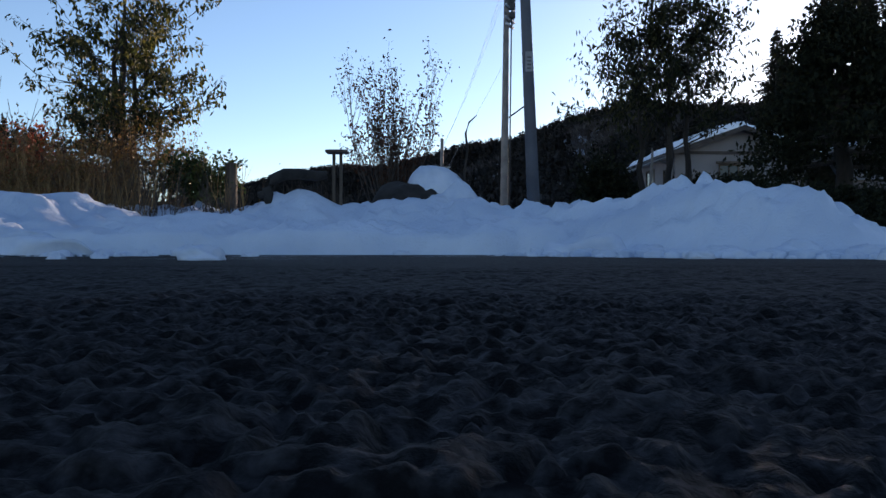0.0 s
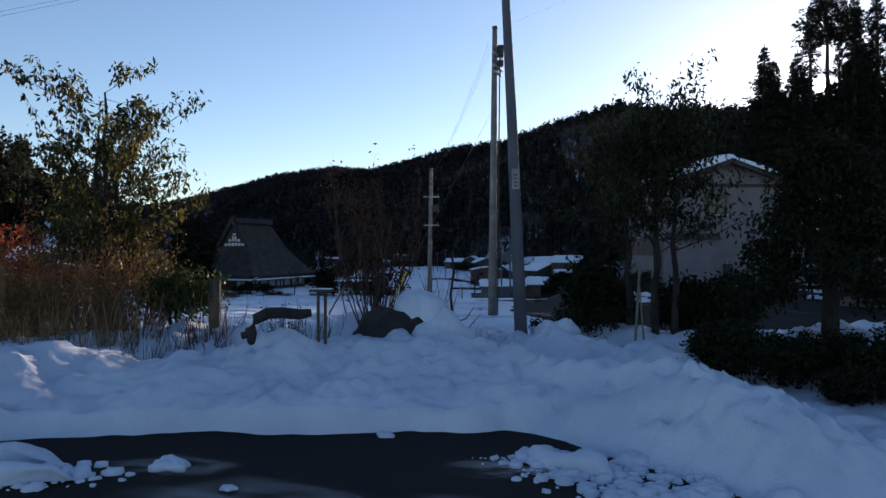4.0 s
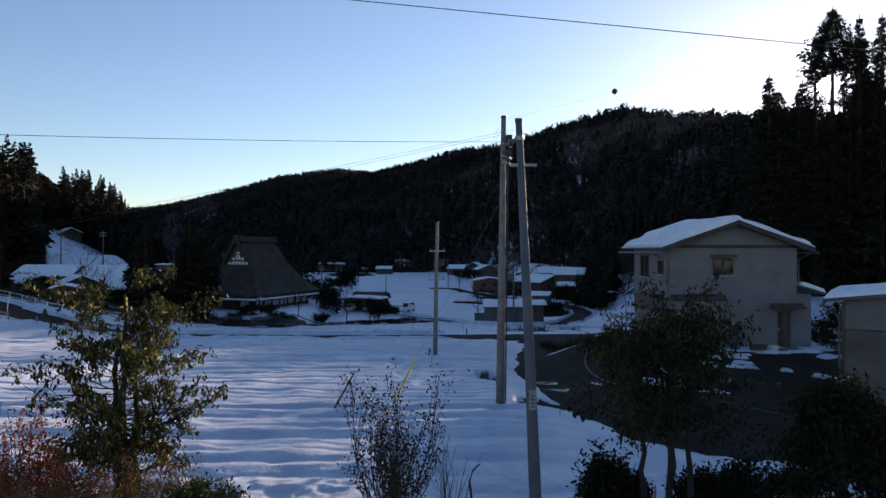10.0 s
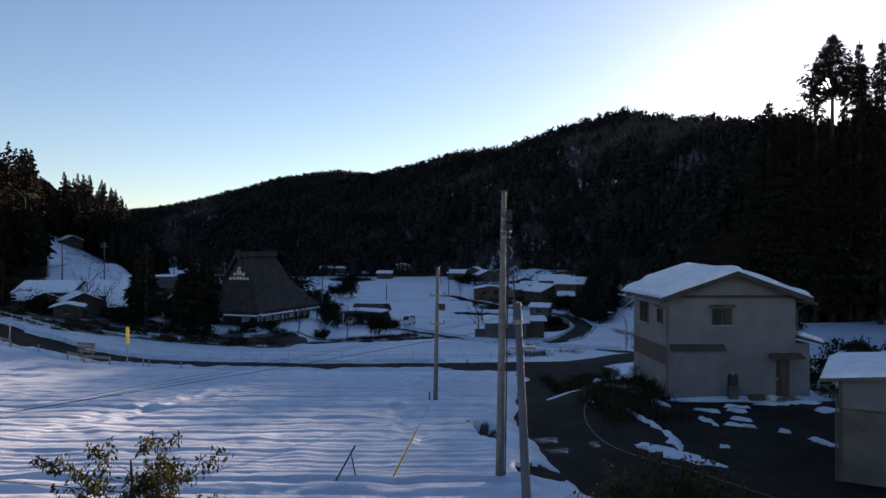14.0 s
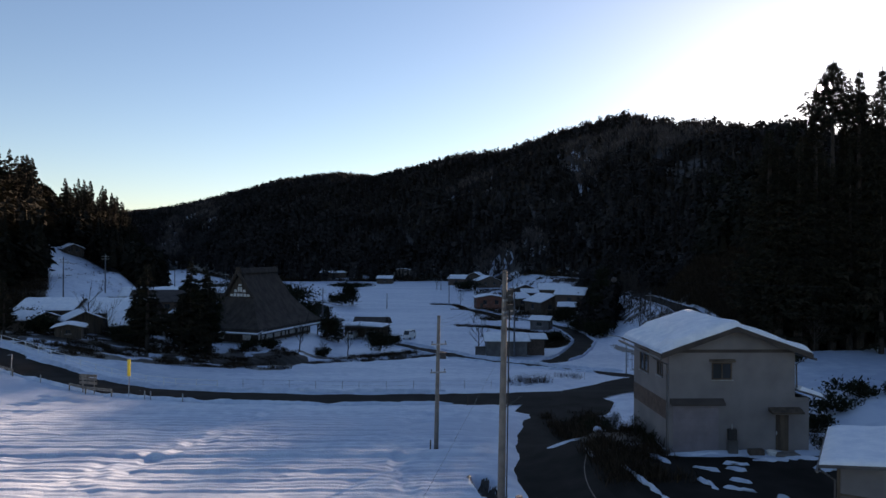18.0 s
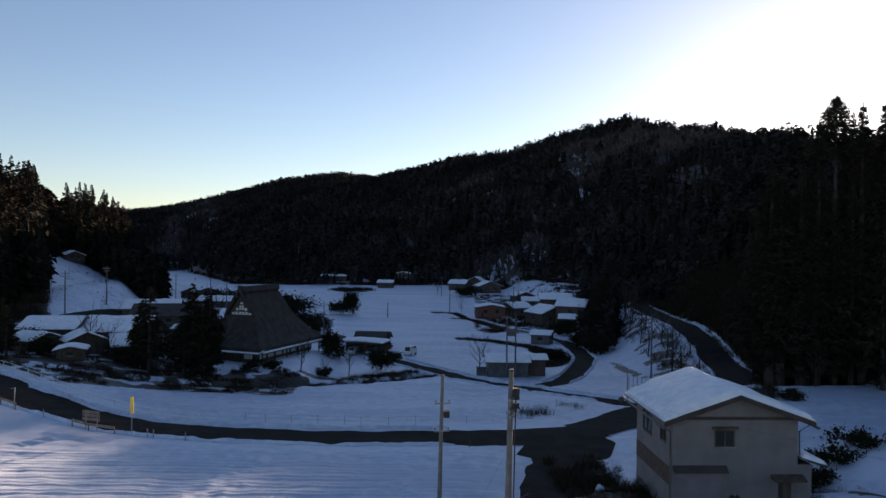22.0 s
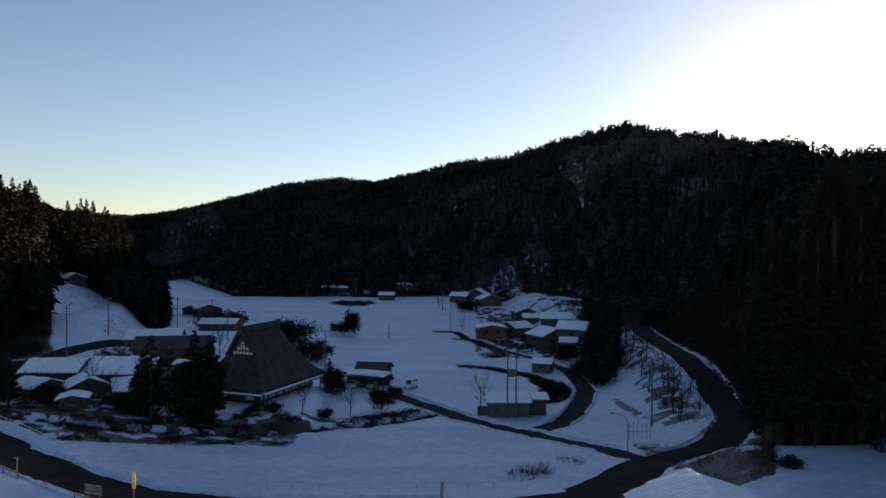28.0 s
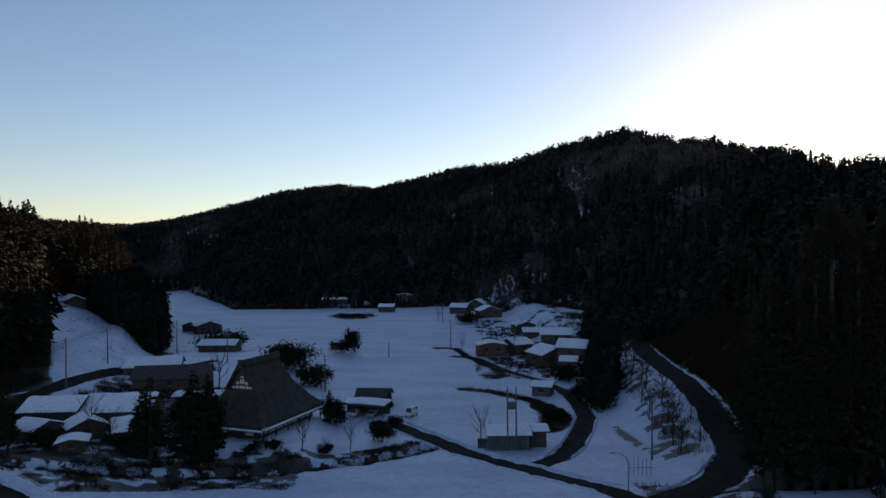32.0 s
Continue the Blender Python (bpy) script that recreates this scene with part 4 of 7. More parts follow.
brush("garden_brush", "dry brush round the old houses", scatter(7000, 33, -72, -40, 105, 156, lambda x, y, r: tufted(x, y, r, 2.2, 66, 0.0)), 1.2, 43)
brush("bank_brush", "dry brush and saplings on the bank below the climbing road", scatter(7000, 34, 32, 56, 100, 180, lambda x, y, r: (x > road_x(y) - 3.9 - np.interp(y, [100, 112, 130, 180], [3, 7, 7.5, 5])) & (x < road_x(y) - 4.1) & tufted(x, y, r, 1.6, 72, 0.05)), 1.2, 44, 6, 0.04)
brush("slope_scrub", "dense scrub above the climbing road", scatter(60000, 35, 42, 84, 96, 205, lambda x, y, r: (x > road_x(y) + 4.0) & (x < road_x(y) + 17) & tufted(x, y, r, 4.0, 73, -0.35)), 2.0, 45, 9, 0.10)
brush("roadside_scrub", "dark scrub on the bank above the upper road", scatter(14000, 51, -135, -60, 104, 182, lambda x, y, r: (x < -0.557 * y) & (to_line(x, y, UPPER_ROAD) > 3.2) & tufted(x, y, r, 4.0, 76, -0.3)), 2.4, 51, 9, 0.10)
brush("village_brush", "dry brush and hedges among the village houses", scatter(16000, 52, 10, 60, 182, 330, lambda x, y, r: (x > 0.055 * y) & (roads(x, y) > 0.6) & tufted(x, y, r, 2.2, 66, 0.12) & ((y < 260) | tufted(x, y, r, 9.0, 79, -0.1))), 1.3, 52, 8, 0.08)
brush("snow_on_scrub", "snow caught on the scrub above the road", scatter(700, 53, 56, 78, 116, 150, lambda x, y, r: (x > road_x(y) + 5) & (x / y > 0.46) & (x / y < 0.535) & tufted(x, y, r, 5.0, 78, 0.12)), 1.2, 53, 4, 0.16, LIT_SNOW)
brush("junction_brush", "dry weeds beside the road junction", scatter(2600, 54, 24, 44, 66, 94, lambda x, y, r: (x > 26) & (x < 0.485 * y) & (roads(x, y) > 0.5) & tufted(x, y, r, 2.2, 66, -0.4)), 0.7, 54, 7, 0.03)
brush("terrace_brush", "dry brush on the low terrace banks", scatter(60000, 36, -20, 26, 114, 246, lambda x, y, r: np.min([to_line(x, y, b[0]) - b[1] for b in BANKS], axis=0) < 0), 0.7, 46)
brush("verge_brush", "dry weeds and leaf litter beside the white house", scatter(3600, 37, 8.6, 12.4, 33, 58, lambda x, y, r: tufted(x, y, r, 2.2, 66, -0.5) & (roads(x, y) > 0.2)), 0.35, 47, 8, 0.02)
brush("tip_brush", "bare twiggy brush at the tip of the snowy field", scatter(700, 38, 7.5, 17, 74, 86, lambda x, y, r: (np.abs(x - 6 - (y - 74)) < 2.6) & tufted(x, y, r, 1.5, 74, 0.1)), 1.1, 48, 9, 0.03)
brush("far_edge_brush", "dry brush along the far edge of the fields", scatter(120000, 39, -190, 90, 240, 570, lambda x, y, r: np.abs(y - np.interp(x / y, [k[0] for k in MOUNTAIN], [k[1] for k in MOUNTAIN]) - 1) < 5 + 4 * fbm(x / 15, y / 15, 2, 75)), 2.4, 49, 8, 0.16)
brush("slope_tufts", "dry tufts poking through the snow of the hillside", scatter(900, 55, -122, -76, 160, 232, lambda x, y, r: (x > -0.55 * y) & (roads(x, y) > 1.0) & tufted(x, y, r, 3.0, 81, 0.1)), 0.55, 55, 7, 0.07)
brush("yard_brush", "dry weeds on the bank behind the yard", scatter(1600, 40, 21.8, 28.5, 27, 49, lambda x, y, r: tufted(x, y, r, 2.2, 66, 0.05)), 0.5, 50, 8, 0.025)


# ---- buildings ----
def window(parent, m, w, h, sill=True, hood=False):
    """A framed window in the plane x-z of m, its face looking to -y."""
    t = part("window", Geo().box(-w / 2 + 0.05, 0.0, 0.05, w / 2 - 0.05, 0.02, h - 0.05), GLASS, parent)
    t.matrix_local = m
    g = Geo()
    for a in ((-w / 2, 0, w / 2, 0.06), (-w / 2, h - 0.06, w / 2, h), (-w / 2, 0.06, -w / 2 + 0.06, h - 0.06), (w / 2 - 0.06, 0.06, w / 2, h - 0.06), (-0.03, 0.06, 0.03, h - 0.06)):
        g.box(a[0], -0.05, a[1], a[2], -0.002, a[3])
    part("frame", g, TIMBER, t)
    if sill:
        part("sill", Geo().box(-w / 2 - 0.06, -0.10, -0.06, w / 2 + 0.06, -0.004, -0.003), METAL, t)
    if hood:
        part("hood", Geo().add([(-w / 2 - 0.15, -0.22, h + 0.10), (w / 2 + 0.15, -0.22, h + 0.10), (w / 2 + 0.15, -0.004, h + 0.19), (-w / 2 - 0.15, -0.004, h + 0.19),
                                (-w / 2 - 0.15, -0.22, h + 0.05), (w / 2 + 0.15, -0.22, h + 0.05), (w / 2 + 0.15, -0.004, h + 0.05), (-w / 2 - 0.15, -0.004, h + 0.05)],
                               ((0, 1, 2, 3), (7, 6, 5, 4), (0, 4, 5, 1), (1, 5, 6, 2), (2, 6, 7, 3), (3, 7, 4, 0))), TIMBER, t)
    return t


def gable_slab(w, d, eave, rise, over, thick, lift=0.0, lumpy=0.0, seed=0, cut=0.0, ribs=0.0):
    """One roof slab over a w by d plan, ridge along y; lumpy: uneven snow."""
    rng = np.random.default_rng(seed)
    nx, ny = (44 if ribs else 24) if lumpy else 2, (110 if ribs else 20) if lumpy else 1
    xs = np.linspace(-w / 2 - over, w / 2 + over, nx + 1)
    ys_ = np.linspace(-d / 2 - over + cut, d / 2 + over - cut, ny + 1)
    xx, yy = np.meshgrid(xs, ys_, indexing="ij")
    slope = rise / (w / 2)
    z = eave + rise - np.abs(xx) * slope + lift
    top = z + thick
    if lumpy:
        edge = np.minimum(np.minimum(xx - xs[0], xs[-1] - xx), np.minimum(yy - ys_[0], ys_[-1] - yy))
        top = z + thick * sstep(-0.10, 0.30, edge) * (1 + lumpy * fbm(xx / 1.4 + seed, yy / 1.4, 3, seed))
        if ribs:
            slab = sstep(-2.75, -2.45, xx + 0.22 * fbm(yy / 1.1, xx * 0, 2, 4) + 0.9 * sstep(-1.6, -2.6, yy))
            top = top + 0.15 * slab * sstep(-0.1, 0.4, edge) * (xx < 0.3) - 0.06 * (1 - slab)
            top = top + ribs * np.sin(yy * 2 * math.pi / 0.46) * (1 - 0.62 * slab) * sstep(0.2, -0.6, xx) * sstep(-0.2, 0.4, edge)
        if thick > 0.1:
            top = top - 0.35 * thick * np.exp(-np.abs(xx) * 3)
    n, k = xx.shape
    v = np.concatenate([np.stack([xx, yy, top], -1).reshape(-1, 3), np.stack([xx, yy, z], -1).reshape(-1, 3)])
    idx = np.arange(n * k).reshape(n, k)
    quad = lambda a: np.stack([a[:-1, :-1], a[1:, :-1], a[1:, 1:], a[:-1, 1:]], -1).reshape(-1, 4)
    o = n * k
    f = [quad(idx), quad(idx)[:, ::-1] + o]
    for e in (idx[0, :], idx[:, -1], idx[-1, ::-1], idx[::-1, 0]):
        f.append(np.stack([e[:-1], e[1:], e[1:] + o, e[:-1] + o], -1))
    return array_mesh("roof", v, np.vstack(f), bool(lumpy))


def house(name, label, m, w, d, eave, rise, wall_mat, snow=0.22, over=0.5, windows=(), door=None, roof_mat=None, seed=0, group=""):
    """A gabled building: ridge along its y, front at -y."""
    t = thing(name, label, "house", m, group)
    g = Geo()
    hw, hd = w / 2, d / 2
    poly = [(-hw, -0.8), (hw, -0.8), (hw, eave), (0, eave + rise), (-hw, eave)]
    g.add([(x, -hd, z) for x, z in poly] + [(x, hd, z) for x, z in poly],
          [(0, 1, 2, 3, 4), (9, 8, 7, 6, 5)] + [((k + 1) % 5, k, k + 5, (k + 1) % 5 + 5) for k in range(5)])
    part("wall", g, wall_mat, t)
    r = part("roof", gable_slab(w, d, eave, rise, over, 0.10, 0.02), roof_mat or SLATE, t)
    if snow:
        part("snow_cover", gable_slab(w, d, eave, rise, over, snow, 0.13, 0.35, seed + 3, 0.05), LIT_SNOW, r, "thick snow lying on the roof")
    for side, u, z, ww, wh in windows:
        if side == "f":
            mm = pose(u, -hd - 0.005, z)
        elif side == "b":
            mm = pose(u, hd + 0.005, z, 0, 0, 180)
        elif side == "l":
            mm = pose(-hw - 0.005, u, z, 0, 0, -90)
        else:
            mm = pose(hw + 0.005, u, z, 0, 0, 90)
        window(t, mm, ww, wh)
    if door:
        dd = part("door", Geo().box(door[0] - door[1] / 2, -hd - 0.03, 0.02, door[0] + door[1] / 2, -hd - 0.004, door[2]), TIMBER, t)
        part("door_handle", Geo().box(door[0] + door[1] / 2 - 0.16, -hd - 0.07, 0.95, door[0] + door[1] / 2 - 0.10, -hd - 0.033, 1.1), METAL, dd)
    return t


# the white house beside the side road
WH = thing("white_house", "two-storey house with pale rendered walls and a snow-covered gable roof", "house", pose(16.3, 38.6, -0.33, 0, 0, 1.5) @ Matrix.Scale(1.025, 4))
HW, HD, HE, HR = 3.48, 6.15, 5.55, 1.18
g = Geo()
poly = [(-HW, -0.6), (HW, -0.6), (HW, HE), (0, HE + HR), (-HW, HE)]
g.add([(x, 0, z) for x, z in poly] + [(x, HD, z) for x, z in poly], [(0, 1, 2, 3, 4), (9, 8, 7, 6, 5)] + [((k + 1) % 5, k, k + 5, (k + 1) % 5 + 5) for k in range(5)])
part("wall", g, RENDERED, WH)
rf = part("roof", gable_slab(2 * HW, HD, HE, HR, 0.62, 0.14, 0.03), SLATE, WH)
rf.location = (0, HD / 2, 0)
sn = part("snow_cover", gable_slab(2 * HW, HD, HE, HR, 0.66, 0.24, 0.175, 0.25, 8, 0.05, 0.045), LIT_SNOW, rf, "thick snow with ribs showing through")
part("gable_beam", Geo().box(-HW - 0.1, -0.07, HE - 0.10, HW + 0.1, -0.003, HE + 0.06), DARK_ROOF, WH)
for s in (-1, 1):
    part("bargeboard", Geo().add([(s * 4.14, -0.66, HE - 0.36), (0, -0.66, HE + HR - 0.06), (0, -0.66, HE + HR + 0.20), (s * 4.14, -0.66, HE - 0.12),
                                  (s * 4.14, -0.61, HE - 0.36), (0, -0.61, HE + HR - 0.06), (0, -0.61, HE + HR + 0.20), (s * 4.14, -0.61, HE - 0.12)],
                                 ((0, 1, 2, 3), (7, 6, 5, 4), (0, 4, 5, 1), (1, 5, 6, 2), (2, 6, 7, 3), (3, 7, 4, 0))), DARK_ROOF, WH)
    part("gutter", Geo().tube([(s * 4.2, -0.8, HE - 0.36), (s * 4.2, HD + 0.8, HE - 0.36)], 0.07, 6), SHEET, WH)
part("downpipe", Geo().tube([(-4.3, 0.2, HE - 0.4), (-HW - 0.1, 0.05, HE - 0.75), (-HW - 0.1, 0.05, 0.1)], 0.045, 6), SHEET, WH)
part("downpipe", Geo().tube([(4.3, 0.2, HE - 0.4), (HW + 0.1, 0.05, HE - 0.75), (HW + 0.1, 0.0, 3.5)], 0.045, 6), SHEET, WH)
window(WH, pose(-0.58, -0.006, 3.98), 1.10, 0.92, hood=True)
window(WH, pose(-HW - 0.006, 4.1, 3.75, 0, 0, -90), 1.5, 1.3)
window(WH, pose(-HW - 0.006, 1.35, 3.98, 0, 0, -90), 0.85, 0.8)
part("brown_panel", Geo().box(-HW - 0.03, 0.25, 1.75, -HW - 0.003, HD - 0.05, 2.75), BROWN, WH, "brown boarded band on the side wall")
sh = part("shutter", Geo().box(-3.25, -0.03, 0.05, -0.75, -0.004, 2.72), mottled("shutter_metal", (0.150, 0.135, 0.155), (0.195, 0.178, 0.20), 1.5, 0.6, 0.1), WH, "closed roller shutter")
for k in range(18):
    part("slat", Geo().box(-3.22, -0.045, 0.08 + k * 0.148, -0.78, -0.033, 0.08 + k * 0.148 + 0.115), sh.data.materials[0], sh)
part("canopy", Geo().add([(-3.44, -0.34, 2.68), (-0.48, -0.34, 2.68), (-0.48, -0.004, 2.96), (-3.44, -0.004, 2.96), (-3.44, -0.34, 2.62), (-0.48, -0.34, 2.62), (-0.48, -0.004, 2.74), (-3.44, -0.004, 2.74)],
                         ((0, 1, 2, 3), (7, 6, 5, 4), (0, 4, 5, 1), (1, 5, 6, 2), (2, 6, 7, 3), (3, 7, 4, 0))), DARK_ROOF, WH)
dr = part("door", Geo().box(2.42, -0.03, 0.1, 3.12, -0.004, 2.05), TIMBER, WH, "dark entrance door")
part("door_handle", Geo().box(2.42, -0.08, 0.98, 2.47, -0.032, 1.15), METAL, dr)
part("door_canopy", Geo().add([(2.0, -0.55, 2.27), (3.75, -0.55, 2.27), (3.75, -0.004, 2.47), (2.0, -0.004, 2.47), (2.0, -0.55, 2.20), (3.75, -0.55, 2.20), (3.75, -0.004, 2.25), (2.0, -0.004, 2.25)],
                              ((0, 1, 2, 3), (7, 6, 5, 4), (0, 4, 5, 1), (1, 5, 6, 2), (2, 6, 7, 3), (3, 7, 4, 0))), TIMBER, WH)
hb = part("heater_box", Geo().box(-0.30, -0.30, 0.02, 0.22, -0.004, 0.72), SHEET, WH)
part("heater_panel", Geo().box(-0.26, -0.24, 0.723, 0.18, -0.004, 1.32), BLACK, WH)
part("flue", Geo().tube([(-0.05, -0.12, 1.32), (-0.05, -0.12, 1.55)], 0.05, 8), METAL, hb)
part("step", Geo().box(2.1, -0.75, -0.4, 3.4, -0.035, 0.08), CONCRETE, WH)
pt = part("planter", Geo().prism([(0.75, -0.55), (1.55, -0.55), (1.55, -0.2), (0.75, -0.2)], 0.0, 0.28), TIMBER, WH, "dark planter box by the wall")
part("soil", Geo().box(0.8, -0.5, 0.283, 1.5, -0.25, 0.30), EARTH, pt)
part("basin", Geo().tube([(1.95, -0.5, 0.0), (1.95, -0.5, 0.22), (1.95, -0.5, 0.24)], [0.2, 0.27, 0.25], 12), PLASTER, WH, "pale basin beside the door")
part("annex_wall", Geo().box(HW + 0.003, 0.06, -0.6, HW + 0.82, 4.8, 2.98), RENDERED, WH)
ax = part("annex_roof", Geo().add([(HW + 0.003, -0.3, 3.36), (HW + 1.5, -0.3, 2.92), (HW + 1.5, 5.1, 2.92), (HW + 0.003, 5.1, 3.36), (HW + 0.003, -0.3, 3.45), (HW + 1.5, -0.3, 3.01), (HW + 1.5, 5.1, 3.01), (HW + 0.003, 5.1, 3.45)],
                                  ((3, 2, 1, 0), (4, 5, 6, 7), (0, 1, 5, 4), (1, 2, 6, 5), (2, 3, 7, 6), (3, 0, 4, 7))), SLATE, WH)
part("snow_cover", Geo().add([(HW + 0.1, -0.28, 3.452), (HW + 1.46, -0.28, 3.045), (HW + 1.46, 5.05, 3.045), (HW + 0.1, 5.05, 3.452), (HW + 0.3, -0.2, 3.62), (HW + 1.36, -0.2, 3.26), (HW + 1.36, 4.95, 3.26), (HW + 0.3, 4.95, 3.62)],
                             ((3, 2, 1, 0), (4, 5, 6, 7), (0, 1, 5, 4), (1, 2, 6, 5), (2, 3, 7, 6), (3, 0, 4, 7))), LIT_SNOW, ax, "snow lying on the lean-to roof")

# the workshop nearer the car park
ws_ = house("workshop", "outbuilding with pale boards above brown-grey sheet and a snowy roof", pose(18.3, 24.5, -0.2, 0, 0, -32), 7.0, 5.0, 3.6, 0.42, SHEET, 0.16, 0.6, seed=4)
pb = part("pale_boarding", Geo().box(-3.5, -2.53, 2.62, 3.5, -2.504, 3.7), RENDERED, ws_, "pale upright boards under the eave")
bs = part("brown_sheeting", Geo().box(-3.5, -2.53, -0.6, 3.5, -2.504, 2.55), TAUPE, ws_, "ribbed brown-grey sheet metal")
part("dark_strip", Geo().box(-3.5, -2.56, 2.55, 3.5, -2.504, 2.62), TIMBER, ws_)
for k in range(33):
    part("board", Geo().box(-3.44 + 0.21 * k, -2.55, 2.63, -3.27 + 0.21 * k, -2.532, 3.62), RENDERED, pb)
    part("rib", Geo().box(-3.40 + 0.21 * k, -2.548, -0.55, -3.33 + 0.21 * k, -2.532, 2.54), TAUPE, bs)
part("corner_post", Geo().box(-3.56, -2.58, -0.6, -3.46, -2.47, 3.55), TIMBER, ws_)
part("gutter", Geo().tube([(-4.15, -3.1, 3.42), (-4.15, 3.1, 3.42)], 0.06, 6), SHEET, ws_)
part("downpipe", Geo().tube([(-4.12, -2.6, 3.38), (-3.62, -2.52, 3.05), (-3.62, -2.52, -0.3)], 0.04, 6), SHEET, ws_)


# the thatched farmhouse
def farmhouse():
    m = Matrix.Translation((-34.2, 120.8, -5.2)) @ Matrix.Rotation(radians(-21), 4, "Z")
    t = thing("thatched_farmhouse", "large old farmhouse under a steep dark thatched roof", "house", m)
    # local: y along the ridge, x across
    A, B, W, E, R = -4.6, 15.6, 7.4, 2.9, 12.35
    part("wall", Geo().box(-W + 1.7, A + 1.6, -1.2, W - 1.7, B - 1.6, E + 0.9), TIMBER, t)
    g = Geo()
    steps = [(0.0, 0.0), (0.12, 0.06), (0.26, 0.16), (0.45, 0.33), (0.60, 0.48)]
    rings = []
    for s, zf in steps:
        hw = W * (1 - s)
        y0, y1 = A + 4.6 * min(1, s / 0.60), B - 4.1 * min(1, s / 0.60)
        z = E + (R - E) * (zf * 1.06)
        rings.append([(-hw, y0, z), (hw, y0, z), (hw, y1, z), (-hw, y1, z)])
    v = [p for r in rings for p in r]
    f = []
    for i in range(len(rings) - 1):
        for k in range(4):
            a, b = i * 4 + k, i * 4 + (k + 1) % 4
            f.append((a, b, b + 4, a + 4))
    o = len(v)
    hw, z = W * 0.4, rings[-1][0][2]
    v += [(-hw, 0.0, z), (hw, 0.0, z), (hw, 11.5, z), (-hw, 11.5, z), (0, 0.5, R), (0, 10.6, R)]
    f += [(o + 1, o + 2, o + 5, o + 4), (o + 3, o, o + 4, o + 5)]
    lo = [(x * 0.97, y, zz - 0.55) for x, y, zz in rings[0]]
    v += lo
    f += [((k + 1) % 4, k, o + 6 + k, o + 6 + (k + 1) % 4) for k in range(4)] + [(o + 9, o + 8, o + 7, o + 6)]
    g.add(v, f)
    part("thatched_roof", g, THATCH, t, "steep sagging roof of dark thatch")
    for y in (0.35, 11.15):
        part("gable", Geo().add([(-hw * 0.93, y, z), (hw * 0.93, y, z), (0, y, R - 0.5), (-hw * 0.93, y + 0.1, z), (hw * 0.93, y + 0.1, z), (0, y + 0.1, R - 0.5)],
                                ((0, 1, 2), (5, 4, 3), (0, 3, 4, 1), (1, 4, 5, 2), (2, 5, 3, 0))), TIMBER, t)
    pn = [(-2.0, 0.12, -1.45, 0.5), (-1.3, 0.12, -0.75, 0.62), (-0.55, 0.12, -0.08, 0.62), (0.08, 0.12, 0.55, 0.62), (0.75, 0.12, 1.3, 0.62), (1.45, 0.12, 2.0, 0.5),
          (-1.15, 0.85, -0.62, 1.3), (-0.42, 0.95, -0.08, 1.75), (0.08, 0.95, 0.42, 1.75), (0.62, 0.85, 1.15, 1.3), (-0.3, 1.95, 0.3, 2.25)]
    for x0, z0, x1, z1 in pn:
        part("gable_panel", Geo().box(x0, 0.30, z + z0, x1, 0.345, z + z1), PLASTER, t, "white plaster panel between dark timbers")
    rd = part("ridge_cap", Geo().add([(-0.75, 0.0, R - 0.55), (0.75, 0.0, R - 0.55), (0.38, 0.0, R + 0.35), (-0.38, 0.0, R + 0.35), (-0.75, 10.9, R - 0.55), (0.75, 10.9, R - 0.55), (0.38, 10.9, R + 0.35), (-0.38, 10.9, R + 0.35)],
                                ((3, 2, 1, 0), (4, 5, 6, 7), (0, 1, 5, 4), (1, 2, 6, 5), (2, 3, 7, 6), (3, 0, 4, 7))), THATCH, t)
    part("ridge_end", Geo().box(-0.5, -0.16, R - 0.2, 0.5, -0.01, R + 0.55), THATCH, rd)
    part("ridge_end", Geo().box(-0.5, 10.91, R - 0.2, 0.5, 11.06, R + 0.55), THATCH, rd)
    for s in (-1, 1):
        part("verge", Geo().tube([(s * W * 0.42, 0.0, z - 0.1), (s * W * 0.2, -0.25, (z + R) / 2), (0, -0.4, R - 0.1)], 0.28, 6), THATCH, t)
    # lean-to eave below the thatch with snow on it
    for nm, x0, y0, x1, y1 in (("side", W - 2.2, A + 0.6, W + 0.25, B - 0.4), ("front", -W + 0.4, A - 0.4, W + 0.25, A + 2.2)):
        g2 = Geo()
        if nm == "side":
            g2.add([(x0, y0, E - 0.05), (x1, y0, E - 0.75), (x1, y1, E - 0.75), (x0, y1, E - 0.05), (x0, y0, E - 0.20), (x1, y0, E - 0.90), (x1, y1, E - 0.90), (x0, y1, E - 0.20)],
                   ((0, 1, 2, 3), (7, 6, 5, 4), (0, 4, 5, 1), (1, 5, 6, 2), (2, 6, 7, 3), (3, 7, 4, 0)))
        else:
            g2.add([(x0, y0, E - 0.753), (x1 - 0.3, y0, E - 0.753), (x1 - 0.3, y1, E - 0.053), (x0, y1, E - 0.053), (x0, y0, E - 0.90), (x1 - 0.3, y0, E - 0.90), (x1 - 0.3, y1, E - 0.2), (x0, y1, E - 0.2)],
                   ((0, 1, 2, 3), (7, 6, 5, 4), (0, 4, 5, 1), (1, 5, 6, 2), (2, 6, 7, 3), (3, 7, 4, 0)))
        lt = part("lean_to_roof", g2, SHEET, t)
